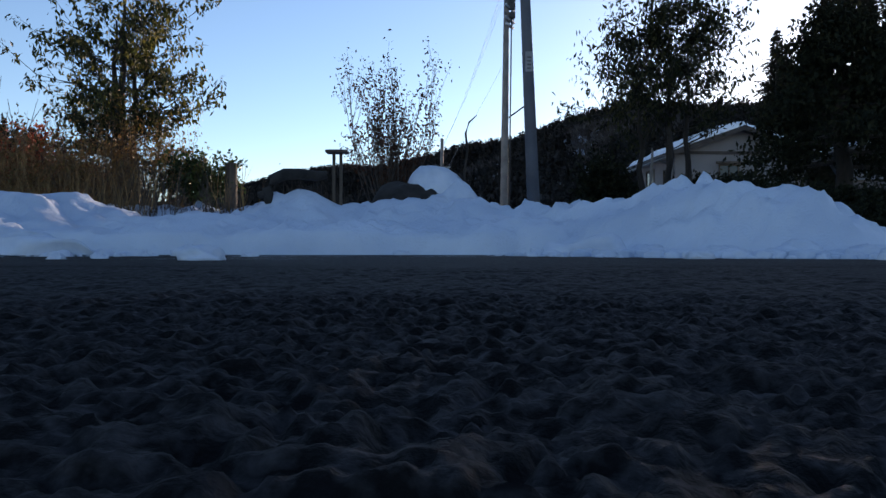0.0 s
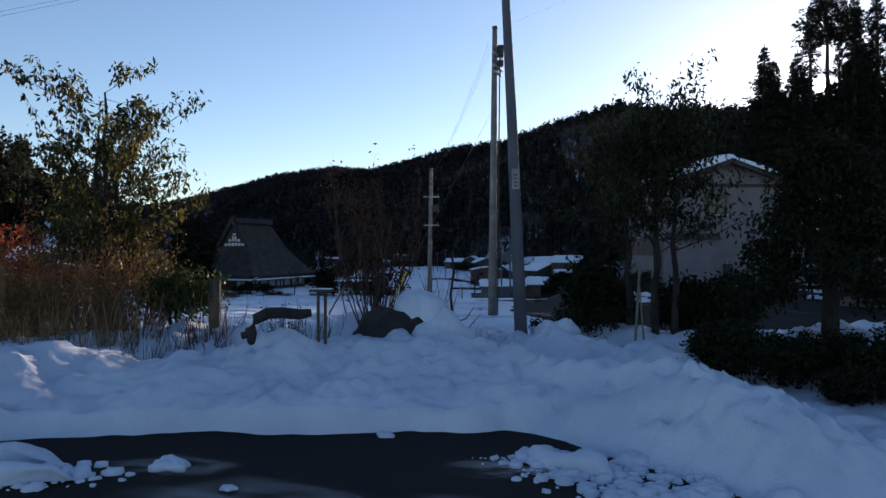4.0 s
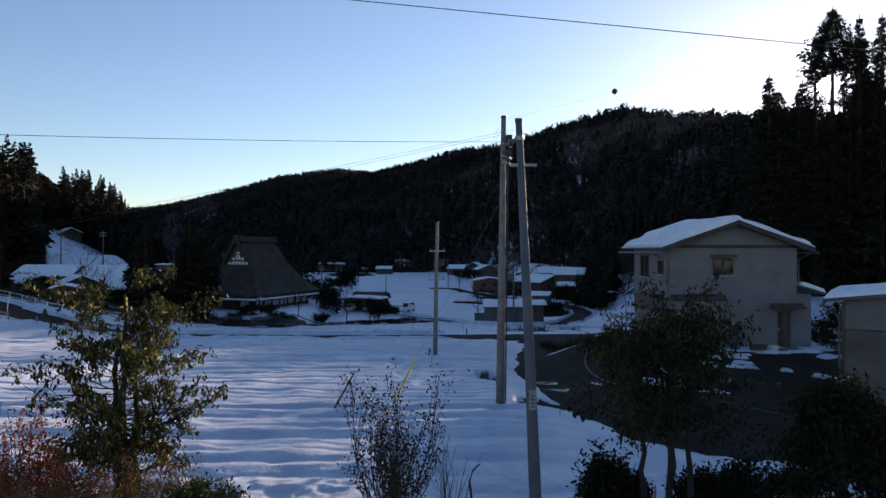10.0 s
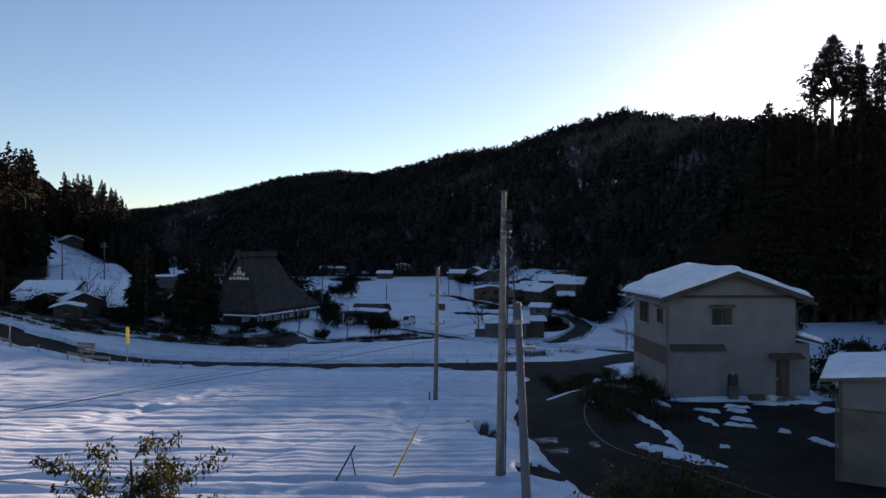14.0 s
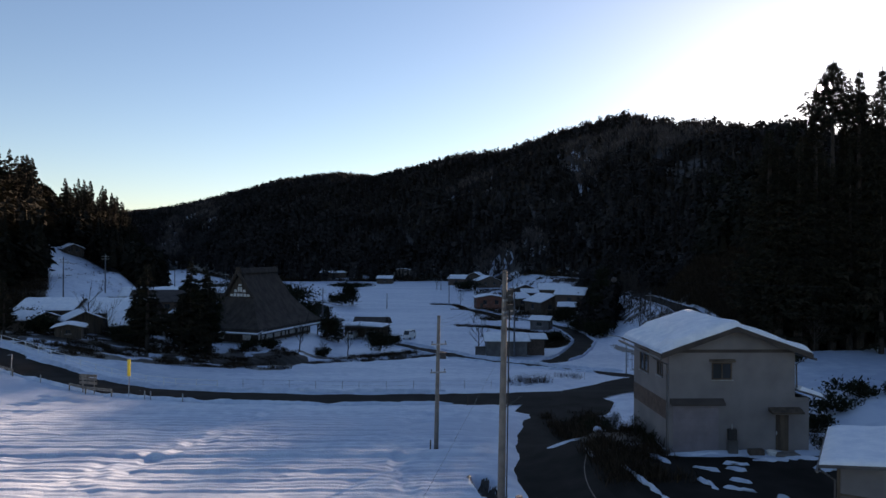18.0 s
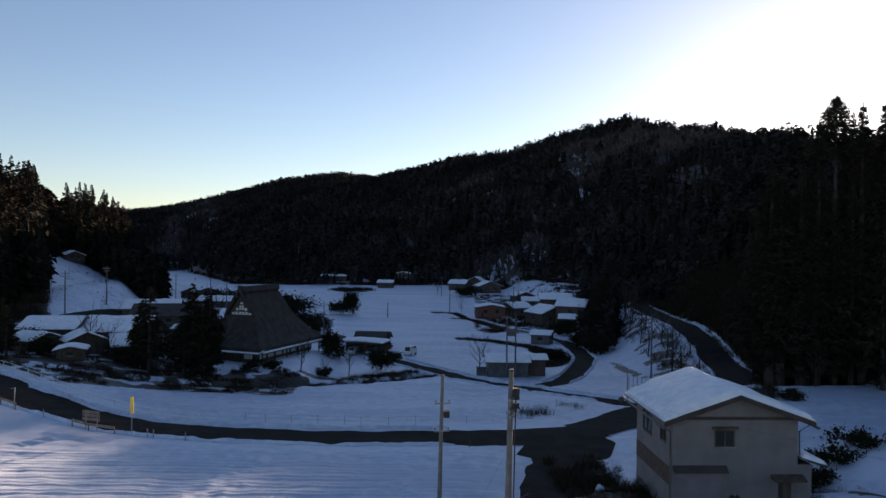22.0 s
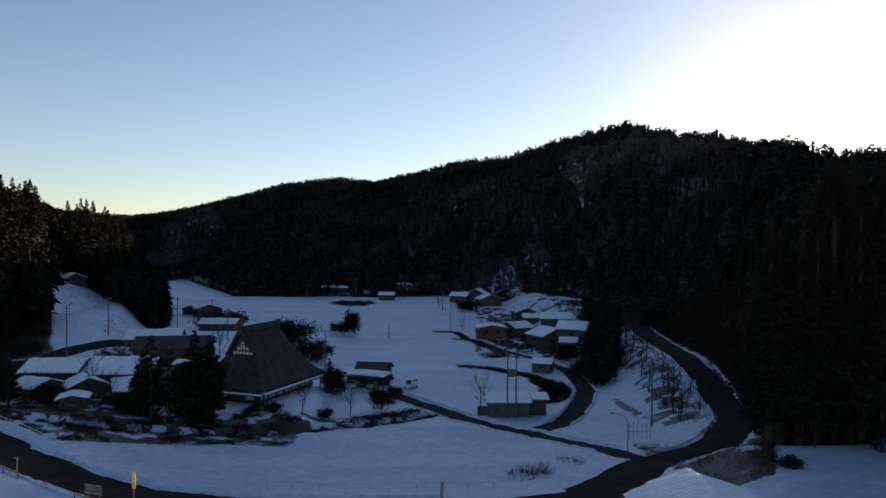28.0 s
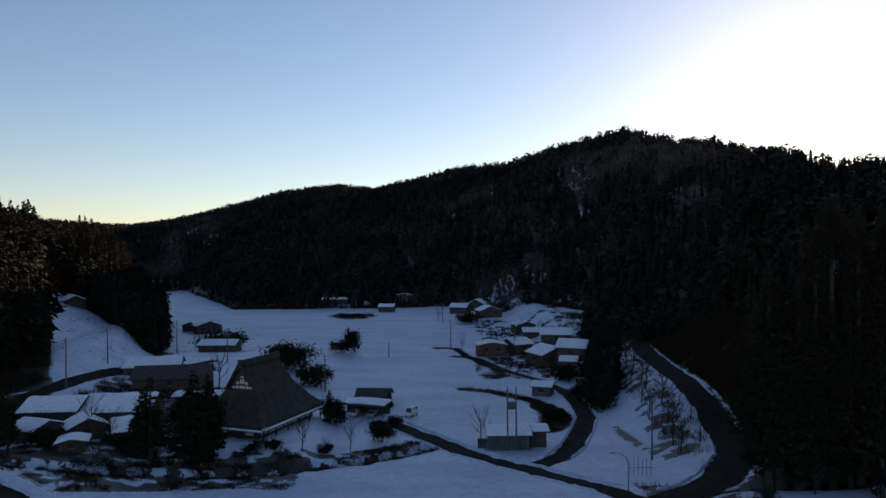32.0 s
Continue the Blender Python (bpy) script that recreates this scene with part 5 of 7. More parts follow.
        if nm == "side":
            part("snow_cover", Geo().add([(x0 + 0.6, y0, E - 0.10), (x1 - 0.03, y0, E - 0.62), (x1 - 0.03, y1, E - 0.62), (x0 + 0.6, y1, E - 0.10), (x0 + 0.6, y0, E - 0.20), (x1 - 0.03, y0, E - 0.735), (x1 - 0.03, y1, E - 0.735), (x0 + 0.6, y1, E - 0.20)],
                                         ((0, 1, 2, 3), (7, 6, 5, 4), (0, 4, 5, 1), (1, 5, 6, 2), (2, 6, 7, 3), (3, 7, 4, 0))), LIT_SNOW, lt, "strip of snow along the lean-to eave")
        else:
            part("snow_cover", Geo().add([(x0, y0 + 0.03, E - 0.63), (x1 - 0.35, y0 + 0.03, E - 0.63), (x1 - 0.35, y1 - 0.9, E - 0.14), (x0, y1 - 0.9, E - 0.14), (x0, y0 + 0.03, E - 0.74), (x1 - 0.35, y0 + 0.03, E - 0.74), (x1 - 0.35, y1 - 0.9, E - 0.29), (x0, y1 - 0.9, E - 0.29)],
                                         ((0, 1, 2, 3), (7, 6, 5, 4), (0, 4, 5, 1), (1, 5, 6, 2), (2, 6, 7, 3), (3, 7, 4, 0))), LIT_SNOW, lt, "strip of snow along the lean-to eave")
    for k in range(7):
        y = A + 2.2 + k * 2.35
        part("screen", Geo().box(W - 1.695, y, 0.9, W - 1.64, y + 1.7, 2.0), PLASTER, t, "pale sliding screen")
    for k in range(4):
        x = -W + 2.4 + k * 2.7
        part("screen", Geo().box(x, A + 1.545, 0.9, x + 1.6, A + 1.59, 2.0), PLASTER if k % 2 else TIMBER, t)
    for k in range(6):
        y = A + 1.0 + k * 3.6
        part("post", Geo().box(W - 0.45, y, -0.8, W - 0.28, y + 0.17, E - 0.75), TIMBER, t)


farmhouse()


# ---- poles and wires ----
def utility_pole(name, label, foot, head, r0, r1, mat):
    t = thing(name, label, "utility pole", Matrix.Translation(foot), "utility poles")
    d = Vector(head) - Vector(foot)
    part("shaft", Geo().tube([(0, 0, -0.6), tuple(d * 0.5), tuple(d)], [r0, (r0 + r1) / 2, r1], 14), mat, t, smooth=True)
    part("cap", Geo().tube([tuple(d * 0.996), tuple(d * 1.004)], [r1 + 0.012, r1 + 0.004], 12), SHEET, t)
    return t, d


def crossarm(t, d, f, length, angle, mat=METAL, pins=4):
    c = d * f
    m = Matrix.Translation(c) @ Matrix.Rotation(radians(angle), 4, "Z")
    arm = part("crossarm", Geo().box(-length / 2, -0.17, -0.04, length / 2, -0.10, 0.04), mat, t)
    arm.matrix_local = m
    for k in range(pins):
        x = -length / 2 + 0.08 + k * (length - 0.16) / max(1, pins - 1)
        part("insulator", Geo().tube([(x, -0.135, 0.045), (x, -0.135, 0.12), (x, -0.135, 0.13), (x, -0.135, 0.20)], [0.018, 0.018, 0.05, 0.035], 8), STEEL, arm)
    return arm


P1, d1 = utility_pole("steel_pole", "grey steel pole leaning by the snow bank with a small plate", (1.42, 10.7, 0.35), (1.08, 10.55, 7.08), 0.105, 0.05, STEEL)
lp = part("label_plate", Geo().box(-0.055, -0.112, -0.15, 0.055, -0.096, 0.15, Matrix.Translation(d1 * 0.375)), PLATE, P1, "pale plate with unreadable marks")
for k in range(4):
    part("mark", Geo().box(-0.03, -0.1165, 0.05 - 0.055 * k, 0.03, -0.1125, 0.075 - 0.055 * k, Matrix.Translation(d1 * 0.375)), SHEET, lp)
part("band", Geo().tube([tuple(d1 * 0.955), tuple(d1 * 0.965)], 0.07, 12), METAL, P1)
part("bracket", Geo().box(-0.16, -0.03, -0.02, 0.24, 0.03, 0.02, Matrix.Translation(d1 * 0.90)), METAL, P1)
part("hook", Geo().tube([tuple(d1 * 0.955), tuple(d1 * 0.955 + Vector((-0.16, 0, 0.0))), tuple(d1 * 0.955 + Vector((-0.18, 0, -0.06)))], 0.02, 6), METAL, P1)
P2, d2 = utility_pole("concrete_pole", "tall concrete utility pole with wires and fittings, standing in snow", (2.26, 26.4, -1.0), (2.38, 26.2, 10.1), 0.17, 0.095, CONCRETE)
for f, ln, an in ((0.905, 0.9, 62), (0.865, 0.9, 62), (0.845, 0.7, 62)):
    crossarm(P2, d2, f, ln, an, pins=3)
for f in (0.88, 0.91, 0.93):
    part("fitting", Geo().box(0.10, -0.14, -0.10, 0.32, 0.08, 0.10, Matrix.Translation(d2 * f)), BLACK, P2)
part("cable_run", Geo().tube([tuple(d2 * 0.9 + Vector((0.19, -0.05, 0))), tuple(d2 * 0.5 + Vector((0.19, -0.05, 0))), tuple(d2 * 0.03 + Vector((0.2, -0.05, 0)))], 0.028, 6), BLACK, P2)
part("step_bolt", Geo().tube([tuple(d2 * 0.53), tuple(d2 * 0.56 + Vector((0.75, -0.1, 0.2)))], 0.03, 6), BLACK, P2)
P3, d3 = utility_pole("concrete_pole", "concrete utility pole at the field's edge", (-0.2, 43.1, -1.85), (-0.05, 43.1, 6.8), 0.15, 0.10, CONCRETE)
for f in (0.80, 0.60):
    crossarm(P3, d3, f, 1.0, 15, pins=3)
part("transformer_box", Geo().box(0.12, -0.2, -0.2, 0.5, 0.15, 0.2, Matrix.Translation(d3 * 0.72)), BLACK, P3)


def wire(name, a, b, sag, r, label, n=24):
    a, b = Vector(a), Vector(b)
    pts = [a.lerp(b, i / n) - Vector((0, 0, 4 * sag * (i / n) * (1 - i / n))) for i in range(n + 1)]
    return tagged(part(name, Geo().tube(pts, r, 5), BLACK), label, "cable")


top1 = (1.0, 10.55, 6.9)
wire("overhead_wire", top1, (-15.0, 11.2, 3.9), 0.10, 0.0022, "thin black wire from the steel pole")
wire("overhead_wire", (1.0, 10.5, 6.93), (-15.0, 11.2, 3.99), 0.10, 0.002, "thin black wire from the steel pole")
wire("overhead_wire", (1.0, 10.5, 6.75), (-16.0, -0.5, 5.9), 0.25, 0.0032, "thin black wire sagging over the car park")
wire("overhead_wire", (-18.0, 3.7, 8.08), (14.0, 3.7, 5.1), 0.02, 0.0025, "thin black wire crossing above the car park")
wire("overhead_cable", (-22.0, -1.0, 8.05), (26.0, 8.0, 6.0), 0.60, 0.011, "thick black cable crossing above the snow bank")


for k in range(3):
    wire("overhead_wire", (2.2, 26.3, 9.2 + 0.25 * k), (-0.1 + 0.1 * k, 43.0, 6.2 + 0.2 * k), 0.35, 0.004, "thin black wire between two concrete poles")
wire("overhead_wire", (2.4, 26.2, 10.0), (14.0, 8.0, 10.4), 0.12, 0.0018, "thin black wire carrying a marker ball")
mk = part("marker_ball", Geo().tube([(0, 0, -0.09), (0, 0, -0.06), (0, 0, 0), (0, 0, 0.06), (0, 0, 0.09)], [0.01, 0.065, 0.09, 0.065, 0.01], 10), BLACK, None, smooth=True)
mk.location = (5.35, 21.57, 10.02)
tagged(mk, "small dark marker ball hanging on a wire", "marker ball")


# ---- bare and leafy plants ----
def twigs(geo, rng, base, d, length, r, depth, spread=0.6, up=0.25, sides=4, ends=None):
    """A branch that forks into finer ones."""
    p = Vector(base)
    pts, rr, n = [p.copy()], [r], 4
    for k in range(n):
        d = (d + Vector((rng.uniform(-1, 1), rng.uniform(-1, 1), rng.uniform(-0.6, 1) * 0.8)) * 0.16 + Vector((0, 0, up * 0.12))).normalized()
        p = p + d * (length / n)
        pts.append(p.copy())
        rr.append(r * (1 - 0.55 * (k + 1) / n))
    geo.tube(pts, rr, sides if r > 0.006 else 3, False)
    if depth == 0:
        if ends is not None:
            ends.extend(pts[2:])
        return
    for k in range(rng.randint(3, 4)):
        q = pts[rng.randint(1, n)]
        e = (d + Vector((rng.uniform(-1, 1), rng.uniform(-1, 1), rng.uniform(-0.7, 1))) * spread + Vector((0, 0, up))).normalized()
        twigs(geo, rng, q, e, length * rng.uniform(0.5, 0.78), r * 0.5, depth - 1, spread, up, sides, ends)
    if ends is not None:
        ends.append(p.copy())


def leaves_at(ends, per, size, rng, spread, mat, droop=0.3, slim=0.24):
    """Pointed leaves round the ends of twigs."""
    e = np.array([tuple(p) for p in ends])
    c = np.repeat(e, per, axis=0)
    n = len(c)
    c = c + rng.normal(0, spread, (n, 3))
    d = rng.normal(0, 1, (n, 3))
    d[:, 2] -= droop * 2
    d /= np.linalg.norm(d, axis=1)[:, None]
    s = np.cross(d, rng.normal(0, 1, (n, 3)))
    s /= np.linalg.norm(s, axis=1)[:, None]
    k = np.cross(d, s)
    ln = (size * rng.uniform(0.6, 1.3, n))[:, None]
    v = np.stack([c, c + d * ln * 0.5 + s * ln * slim + k * ln * 0.06, c + d * ln, c + d * ln * 0.5 - s * ln * slim + k * ln * 0.06], 1).reshape(-1, 3)
    i = np.arange(n) * 4
    f = np.concatenate([np.stack([i, i + 1, i + 2], -1), np.stack([i, i + 2, i + 3], -1)])
    me = array_mesh("foliage", v, f)
    me.materials.append(mat)
    return me


def leafy_tree(name, label, base, tall, stems, leaf, mat, per, seed, r=0.07, spread=0.14, reach=1.0, lean=0.12, depth=3, start=0.25, category="tree", limbs_each=34, rise=(0.0, 0.7)):
    """Stems that carry branches all the way up, and their leaves."""
    rng = random.Random(seed)
    t = thing(name, label, category, Matrix.Translation(base))
    for sx, sy, h in stems:
        ends, limbs = [], []
        pts = [Vector((sx, sy, -0.3))]
        n = 9
        wx, wy = rng.uniform(-1, 1) * lean + sx * 0.15, rng.uniform(-1, 1) * lean
        for k in range(1, n + 1):
            pts.append(Vector((sx + wx * h * (k / n) + rng.uniform(-0.04, 0.04), sy + wy * h * (k / n) + rng.uniform(-0.04, 0.04), h * tall * k / n)))
        rad = [r * (1 - 0.85 * k / n) for k in range(n + 1)]
        trunk = Geo().tube(pts, rad, 9)
        for k in range(limbs_each):
            f = start + (1 - start) * k / (limbs_each - 1)
            i = min(n - 1, int(f * n))
            q = pts[i].lerp(pts[i + 1], f * n - i)
            a = rng.uniform(0, 6.283)
            ln = reach * (0.35 + 0.75 * math.sin(math.pi * min(1, max(0.04, 1.12 - f))) ** 0.8) * rng.uniform(0.55, 1.2)
            g = Geo()
            limbs.append(g)
            twigs(g, rng, q, Vector((math.cos(a), math.sin(a), rng.uniform(*rise))).normalized(), ln, max(0.006, r * 0.28 * (1.1 - f)), depth - 2, 0.7, 0.15, 4, ends)
        part("trunk", trunk, BARK, t, smooth=True)
        for g in limbs:
            part("limb", g, BARK, t)
        if mat:
            part("foliage", leaves_at(ends, per, leaf, np.random.default_rng(seed + 1), spread, mat, 0.75, 0.19), mat, t)
    return t


def thicket(name, label, base, n, tall, seed, mat=TWIG, r=0.012, spread=0.45, depth=1, leaf=None, leaf_size=0.05, per=4, open_=0.35, category="shrub"):
    """Many thin stems out of one root."""
    rng = random.Random(seed)
    t = thing(name, label, category, Matrix.Translation(base))
    ends = []
    for k in range(n):
        g = Geo()
        a, q = rng.uniform(0, 6.283), rng.uniform(0, 1) ** 0.5
        b = (math.cos(a) * q * spread, math.sin(a) * q * spread, -0.25)
        d = Vector((math.cos(a) * q * open_, math.sin(a) * q * open_, 1)).normalized()
        twigs(g, rng, b, d, tall * rng.uniform(0.55, 1.0) * (0.62 if depth else 1), r, depth, 0.35, 0.35, 4, ends)
        part("stem", g, mat, t)
    if leaf:
        part("foliage", leaves_at(ends, per, leaf_size, np.random.default_rng(seed), 0.06, leaf), leaf, t)
    return t


def clump(name, label, base, rx, ry, tall, n, leaf, mat, seed, stems=5, low=0.1, category="shrub", group=""):
    """A dense shrub: short stems and an uneven cloud of leaves with gaps."""
    rng = np.random.default_rng(seed)
    t = thing(name, label, category, Matrix.Translation(base), group)
    r2 = random.Random(seed)
    for k in range(stems):
        a = r2.uniform(0, 6.283)
        q = r2.uniform(0.2, 0.8)
        part("stem", Geo().tube([(math.cos(a) * rx * 0.12, math.sin(a) * ry * 0.12, -0.25), (math.cos(a) * rx * q * 0.6, math.sin(a) * ry * q * 0.6, tall * 0.45), (math.cos(a) * rx * q, math.sin(a) * ry * q, tall * 0.85)],
                               [0.018 + tall * 0.008, 0.012 + tall * 0.004, 0.004], 5), BARK, t)
    m = max(9, n // 55)
    d = rng.normal(0, 1, (m, 3))
    d /= np.linalg.norm(d, axis=1)[:, None]
    rad = rng.uniform(0.25, 1.2, m)[:, None]
    c = d * rad * np.array([rx, ry, tall * (0.5 - low / 2)]) * 0.82 + np.array([0, 0, tall * (0.5 + low / 2)])
    pts = np.repeat(c, n // m, axis=0) + rng.normal(0, 1, (m * (n // m), 3)) * np.repeat(rng.uniform(0.06, 0.24, m), n // m)[:, None] * np.array([rx, ry, tall * 0.6])
    pts[:, 2] = np.maximum(pts[:, 2], 0.02)
    part("foliage", leaves_at(pts, 1, leaf, rng, leaf * 0.3, mat, 0.0), mat, t)
    return t


def snow_lump(name, label, base, rx, ry, rz, seed, category="snow", group="", mat=None, uneven=0.32):
    """A rounded, uneven lump resting on the ground."""
    n, k = 26, 13
    th, ph = np.meshgrid(np.linspace(0, 2 * math.pi, n, endpoint=False), np.linspace(0.02, math.pi * 0.62, k), indexing="ij")
    w = 1 + uneven * fbm(np.cos(th) * np.sin(ph) * 1.6 + seed, np.sin(th) * np.sin(ph) * 1.6 + np.cos(ph), 3, seed)
    v = np.stack([np.cos(th) * np.sin(ph) * rx * w, np.sin(th) * np.sin(ph) * ry * w, np.cos(ph) * rz * w], -1)
    idx = np.arange(n * k).reshape(n, k)
    nx = np.roll(idx, -1, axis=0)
    f = np.stack([idx[:, :-1], idx[:, 1:], nx[:, 1:], nx[:, :-1]], -1).reshape(-1, 4)
    me = array_mesh(name, v.reshape(-1, 3), f, True)
    me.materials.append(mat or SHADED_SNOW)
    ob = new(name, me)
    ob.location = base
    return tagged(ob, label, category, group)


# ---- beside the car park ----
leafy_tree("evergreen_tree", "young evergreen tree with hanging yellow-green leaves by the snow bank", at(-5.25, 11.6), 3.85, ((0, 0, 1.0), (-0.16, 0.05, 0.86), (0.12, 0.1, 0.72)), 0.105, LEAF_TREE, 11, 7, 0.105, 0.05, 0.92, lean=0.05, start=0.30, limbs_each=26, rise=(-0.15, 0.45))
leafy_tree("twin_stemmed_tree", "dark evergreen tree with bare stems and hanging leaves beside the bank", at(3.72, 11.55), 3.42, ((0, 0, 1.0), (0.33, 0.1, 0.94), (-0.35, 0.3, 0.85), (0.1, 0.4, 0.9)), 0.10, LEAF_OLIVE, 9, 9, 0.065, 0.07, 1.0, start=0.42, lean=0.08, limbs_each=24, rise=(0.2, 1.1))
thicket("seed_head_shrub", "bare multi-stemmed shrub carrying dark seed heads", at(-0.88, 11.2), 24, 2.65, 3, r=0.014, spread=0.15, depth=2, leaf=SEED_HEAD, leaf_size=0.06, per=4, open_=0.26)
thicket("slender_shrub", "slender bare shrub with upright twigs", at(0.05, 12.7), 9, 2.6, 4, r=0.011, spread=0.10, open_=0.13)
thicket("bare_sapling", "thin leafless tree at the edge of the car park", at(-7.15, 11.6), 6, 3.6, 6, r=0.018, spread=0.12, open_=0.10)
for x, y, h, sd in ((-6.9, 11.7, 2.0, 11), (-6.1, 12.1, 1.6, 12), (-7.7, 11.5, 2.4, 13), (-7.2, 12.0, 2.4, 14), (-6.6, 11.2, 1.3, 15)):
    thicket("red_leaved_shrub", "twiggy shrub with rusty red winter leaves", at(x, y), 16, h * 1.1, sd, r=0.009, spread=0.4, leaf=LEAF_RED, leaf_size=0.075, per=10, open_=0.42)
# the ochre leaf tone is raised as well, to stand for sun on the shrubs
for x, y, h, sd in ((-6.3, 10.35, 1.1, 21), (-5.6, 10.15, 1.35, 22), (-5.0, 10.4, 1.35, 23), (-4.55, 10.9, 1.3, 24), (-6.9, 10.3, 0.9, 25)):
    thicket("dry_shrub", "tangle of dry straw-coloured twigs rising from snow", at(x, y), 46, h * 1.25, sd, TWIG if sd == 23 else STRAW, 0.007, 0.42, depth=2, leaf=leafy("ochre_leaf", (0.07, 0.035, 0.012), (0.19, 0.10, 0.032), (0.11, 0.085, 0.026)) if sd == 21 else bpy.data.materials["ochre_leaf"], leaf_size=0.06, per=1, open_=0.5)
for x, y, h, sd, n in ((-4.15, 9.55, 0.62, 31, 12), (-3.05, 9.75, 0.75, 32, 11), (-3.65, 9.9, 0.6, 33, 9), (-4.6, 9.2, 0.35, 34, 6), (-3.75, 9.35, 0.95, 38, 14), (-3.4, 9.55, 0.8, 39, 12), (-4.35, 9.75, 0.95, 40, 14), (-4.9, 9.65, 0.8, 42, 12), (-2.9, 9.4, 0.6, 43, 9), (-3.1, 10.1, 1.0, 44, 10), (0.85, 10.3, 0.5, 36, 4), (0.35, 10.15, 0.4, 37, 6)):
    thicket("bare_twigs", "small tuft of bare twigs poking out of snow", at(x, y), n, h, sd, r=0.006, spread=0.14, open_=0.5)
for x, y, h, sd, n in ((-4.7, 10.3, 1.25, 301, 16), (-4.25, 10.1, 1.15, 302, 16), (-4.45, 9.5, 0.9, 303, 14), (-3.9, 9.75, 1.05, 304, 16), (-3.2, 9.9, 1.1, 305, 16), (-2.95, 10.2, 0.95, 306, 12), (-1.75, 9.3, 0.75, 307, 12), (-1.6, 9.9, 0.9, 308, 12), (-5.3, 9.7, 0.9, 309, 16), (-6.1, 9.6, 0.8, 310, 14)):
    thicket("bare_twigs", "clump of upright bare twigs rising from snow", at(x, y), n, h, sd, STRAW if sd % 3 == 0 else TWIG, 0.0075, 0.22, 1, open_=0.42)
thicket("bare_bush", "low bare bush behind the bent log", at(-1.95, 9.75), 14, 0.95, 35, r=0.007, spread=0.2, leaf=LEAF_DARK, leaf_size=0.04, per=1, open_=0.55)
clump("glossy_shrub", "low shrub of glossy green leaves beside a post", at(-3.85, 11.0), 0.78, 0.6, 0.85, 3600, 0.085, LEAF_GREEN, 41)
post = thing("wooden_post", "short round weathered post standing in snow", "post", Matrix.Translation(at(-3.27, 10.85)))
part("shaft", Geo().tube([(0, 0, -0.3), (0, 0, 0.74), (0, 0, 0.76)], [0.095, 0.092, 0.08], 12), TIMBER, post)
feeder = thing("small_stand", "small stand: flat snowy top on two thin posts", "stand", Matrix.Translation(at(-1.36, 9.05)))
for x in (-0.045, 0.045):
    part("leg", Geo().box(x - 0.018, -0.02, -0.25, x + 0.018, 0.02, 0.66), TIMBER, feeder)
part("top", Geo().box(-0.14, -0.12, 0.662, 0.14, 0.12, 0.69), TIMBER, feeder)
part("snow_cover", gable_slab(0.26, 0.22, 0.692, 0.002, 0.0, 0.02, 0, 0.3, 3), LIT_SNOW, feeder)
lg = thing("bent_log", "dark bent log arching out of the snow", "log", Matrix.Translation(at(-2.3, 9.0, 0.15)))
part("bark_body", Geo().tube([(0.16, 0, -0.30), (0.07, 0, -0.12), (0.05, 0.0, 0.02), (0.12, 0.02, 0.15), (0.26, 0.03, 0.22), (0.45, 0.05, 0.225), (0.66, 0.08, 0.20), (0.80, 0.1, 0.22)], [0.06, 0.068, 0.072, 0.076, 0.076, 0.072, 0.070, 0.05], 9), ROCK, lg, smooth=True)
part("stub", Geo().tube([(0.09, 0.0, -0.02), (-0.06, -0.04, -0.06)], [0.055, 0.045], 8), ROCK, lg)
rock = snow_lump("boulder", "dark boulder half buried in the snow bank", at(-0.42, 9.98, -0.30), 0.66, 0.40, 0.64, 5, "rock", mat=ROCK, uneven=0.10)
snow_lump("snow_pillow", "rounded cap of snow lying on the boulder", at(-0.10, 10.08, 0.33), 0.40, 0.38, 0.36, 9, uneven=0.16)
snow_lump("snow_mound", "rounded mound of snow piled against the boulder", at(0.22, 9.75, -0.22), 0.66, 0.45, 0.46, 12)
sap = thing("crooked_sapling", "single crooked leafless sapling rising from snow", "tree", Matrix.Translation(at(0.36, 10.25)))
part("stem", Geo().tube([(0, 0, -0.2), (-0.02, 0, 0.3), (-0.05, 0, 0.62), (0.0, 0.02, 0.95), (-0.03, 0.02, 1.2), (0.02, 0, 1.36), (0.13, 0, 1.46)], [0.022, 0.021, 0.019, 0.018, 0.016, 0.014, 0.008], 7), BARK, sap)
for sgn, z, ln in ((-1, 0.12, 0.28), (1, 0.08, 0.38), (1, 0.2, 0.3)):
    part("twig", Geo().tube([(0, 0, z), (sgn * ln * 0.6, 0, z + 0.08), (sgn * ln, 0.03, z + 0.25)], [0.011, 0.009, 0.004], 5), BARK, sap)
for i, (x, y, rx, h) in enumerate(((1.95, 11.3, 0.42, 0.42), (2.45, 11.4, 0.45, 0.42), (2.95, 11.5, 0.42, 0.45))):
    clump("clipped_shrub", "low dark clipped shrub behind the snow bank", at(x, y, -0.08), rx, 0.35, h, 700, 0.06, LEAF_DARK, 50 + i)
snow_lump("snow_mound", "rounded mound of fresh snow", at(1.88, 10.7, -0.12), 0.34, 0.3, 0.36, 6)
for i, (x, y, rx, h) in enumerate(((2.75, 12.1, 0.5, 1.3), (3.2, 12.4, 0.5, 1.0), (4.3, 12.0, 0.45, 0.95), (4.75, 12.1, 0.5, 1.05), (5.3, 12.6, 0.55, 1.2))):
    clump("dark_shrub", "dark evergreen shrub under the trees", at(x, y, -0.1), rx, 0.5, h, 4800, 0.09, LEAF_DARK, 60 + i)
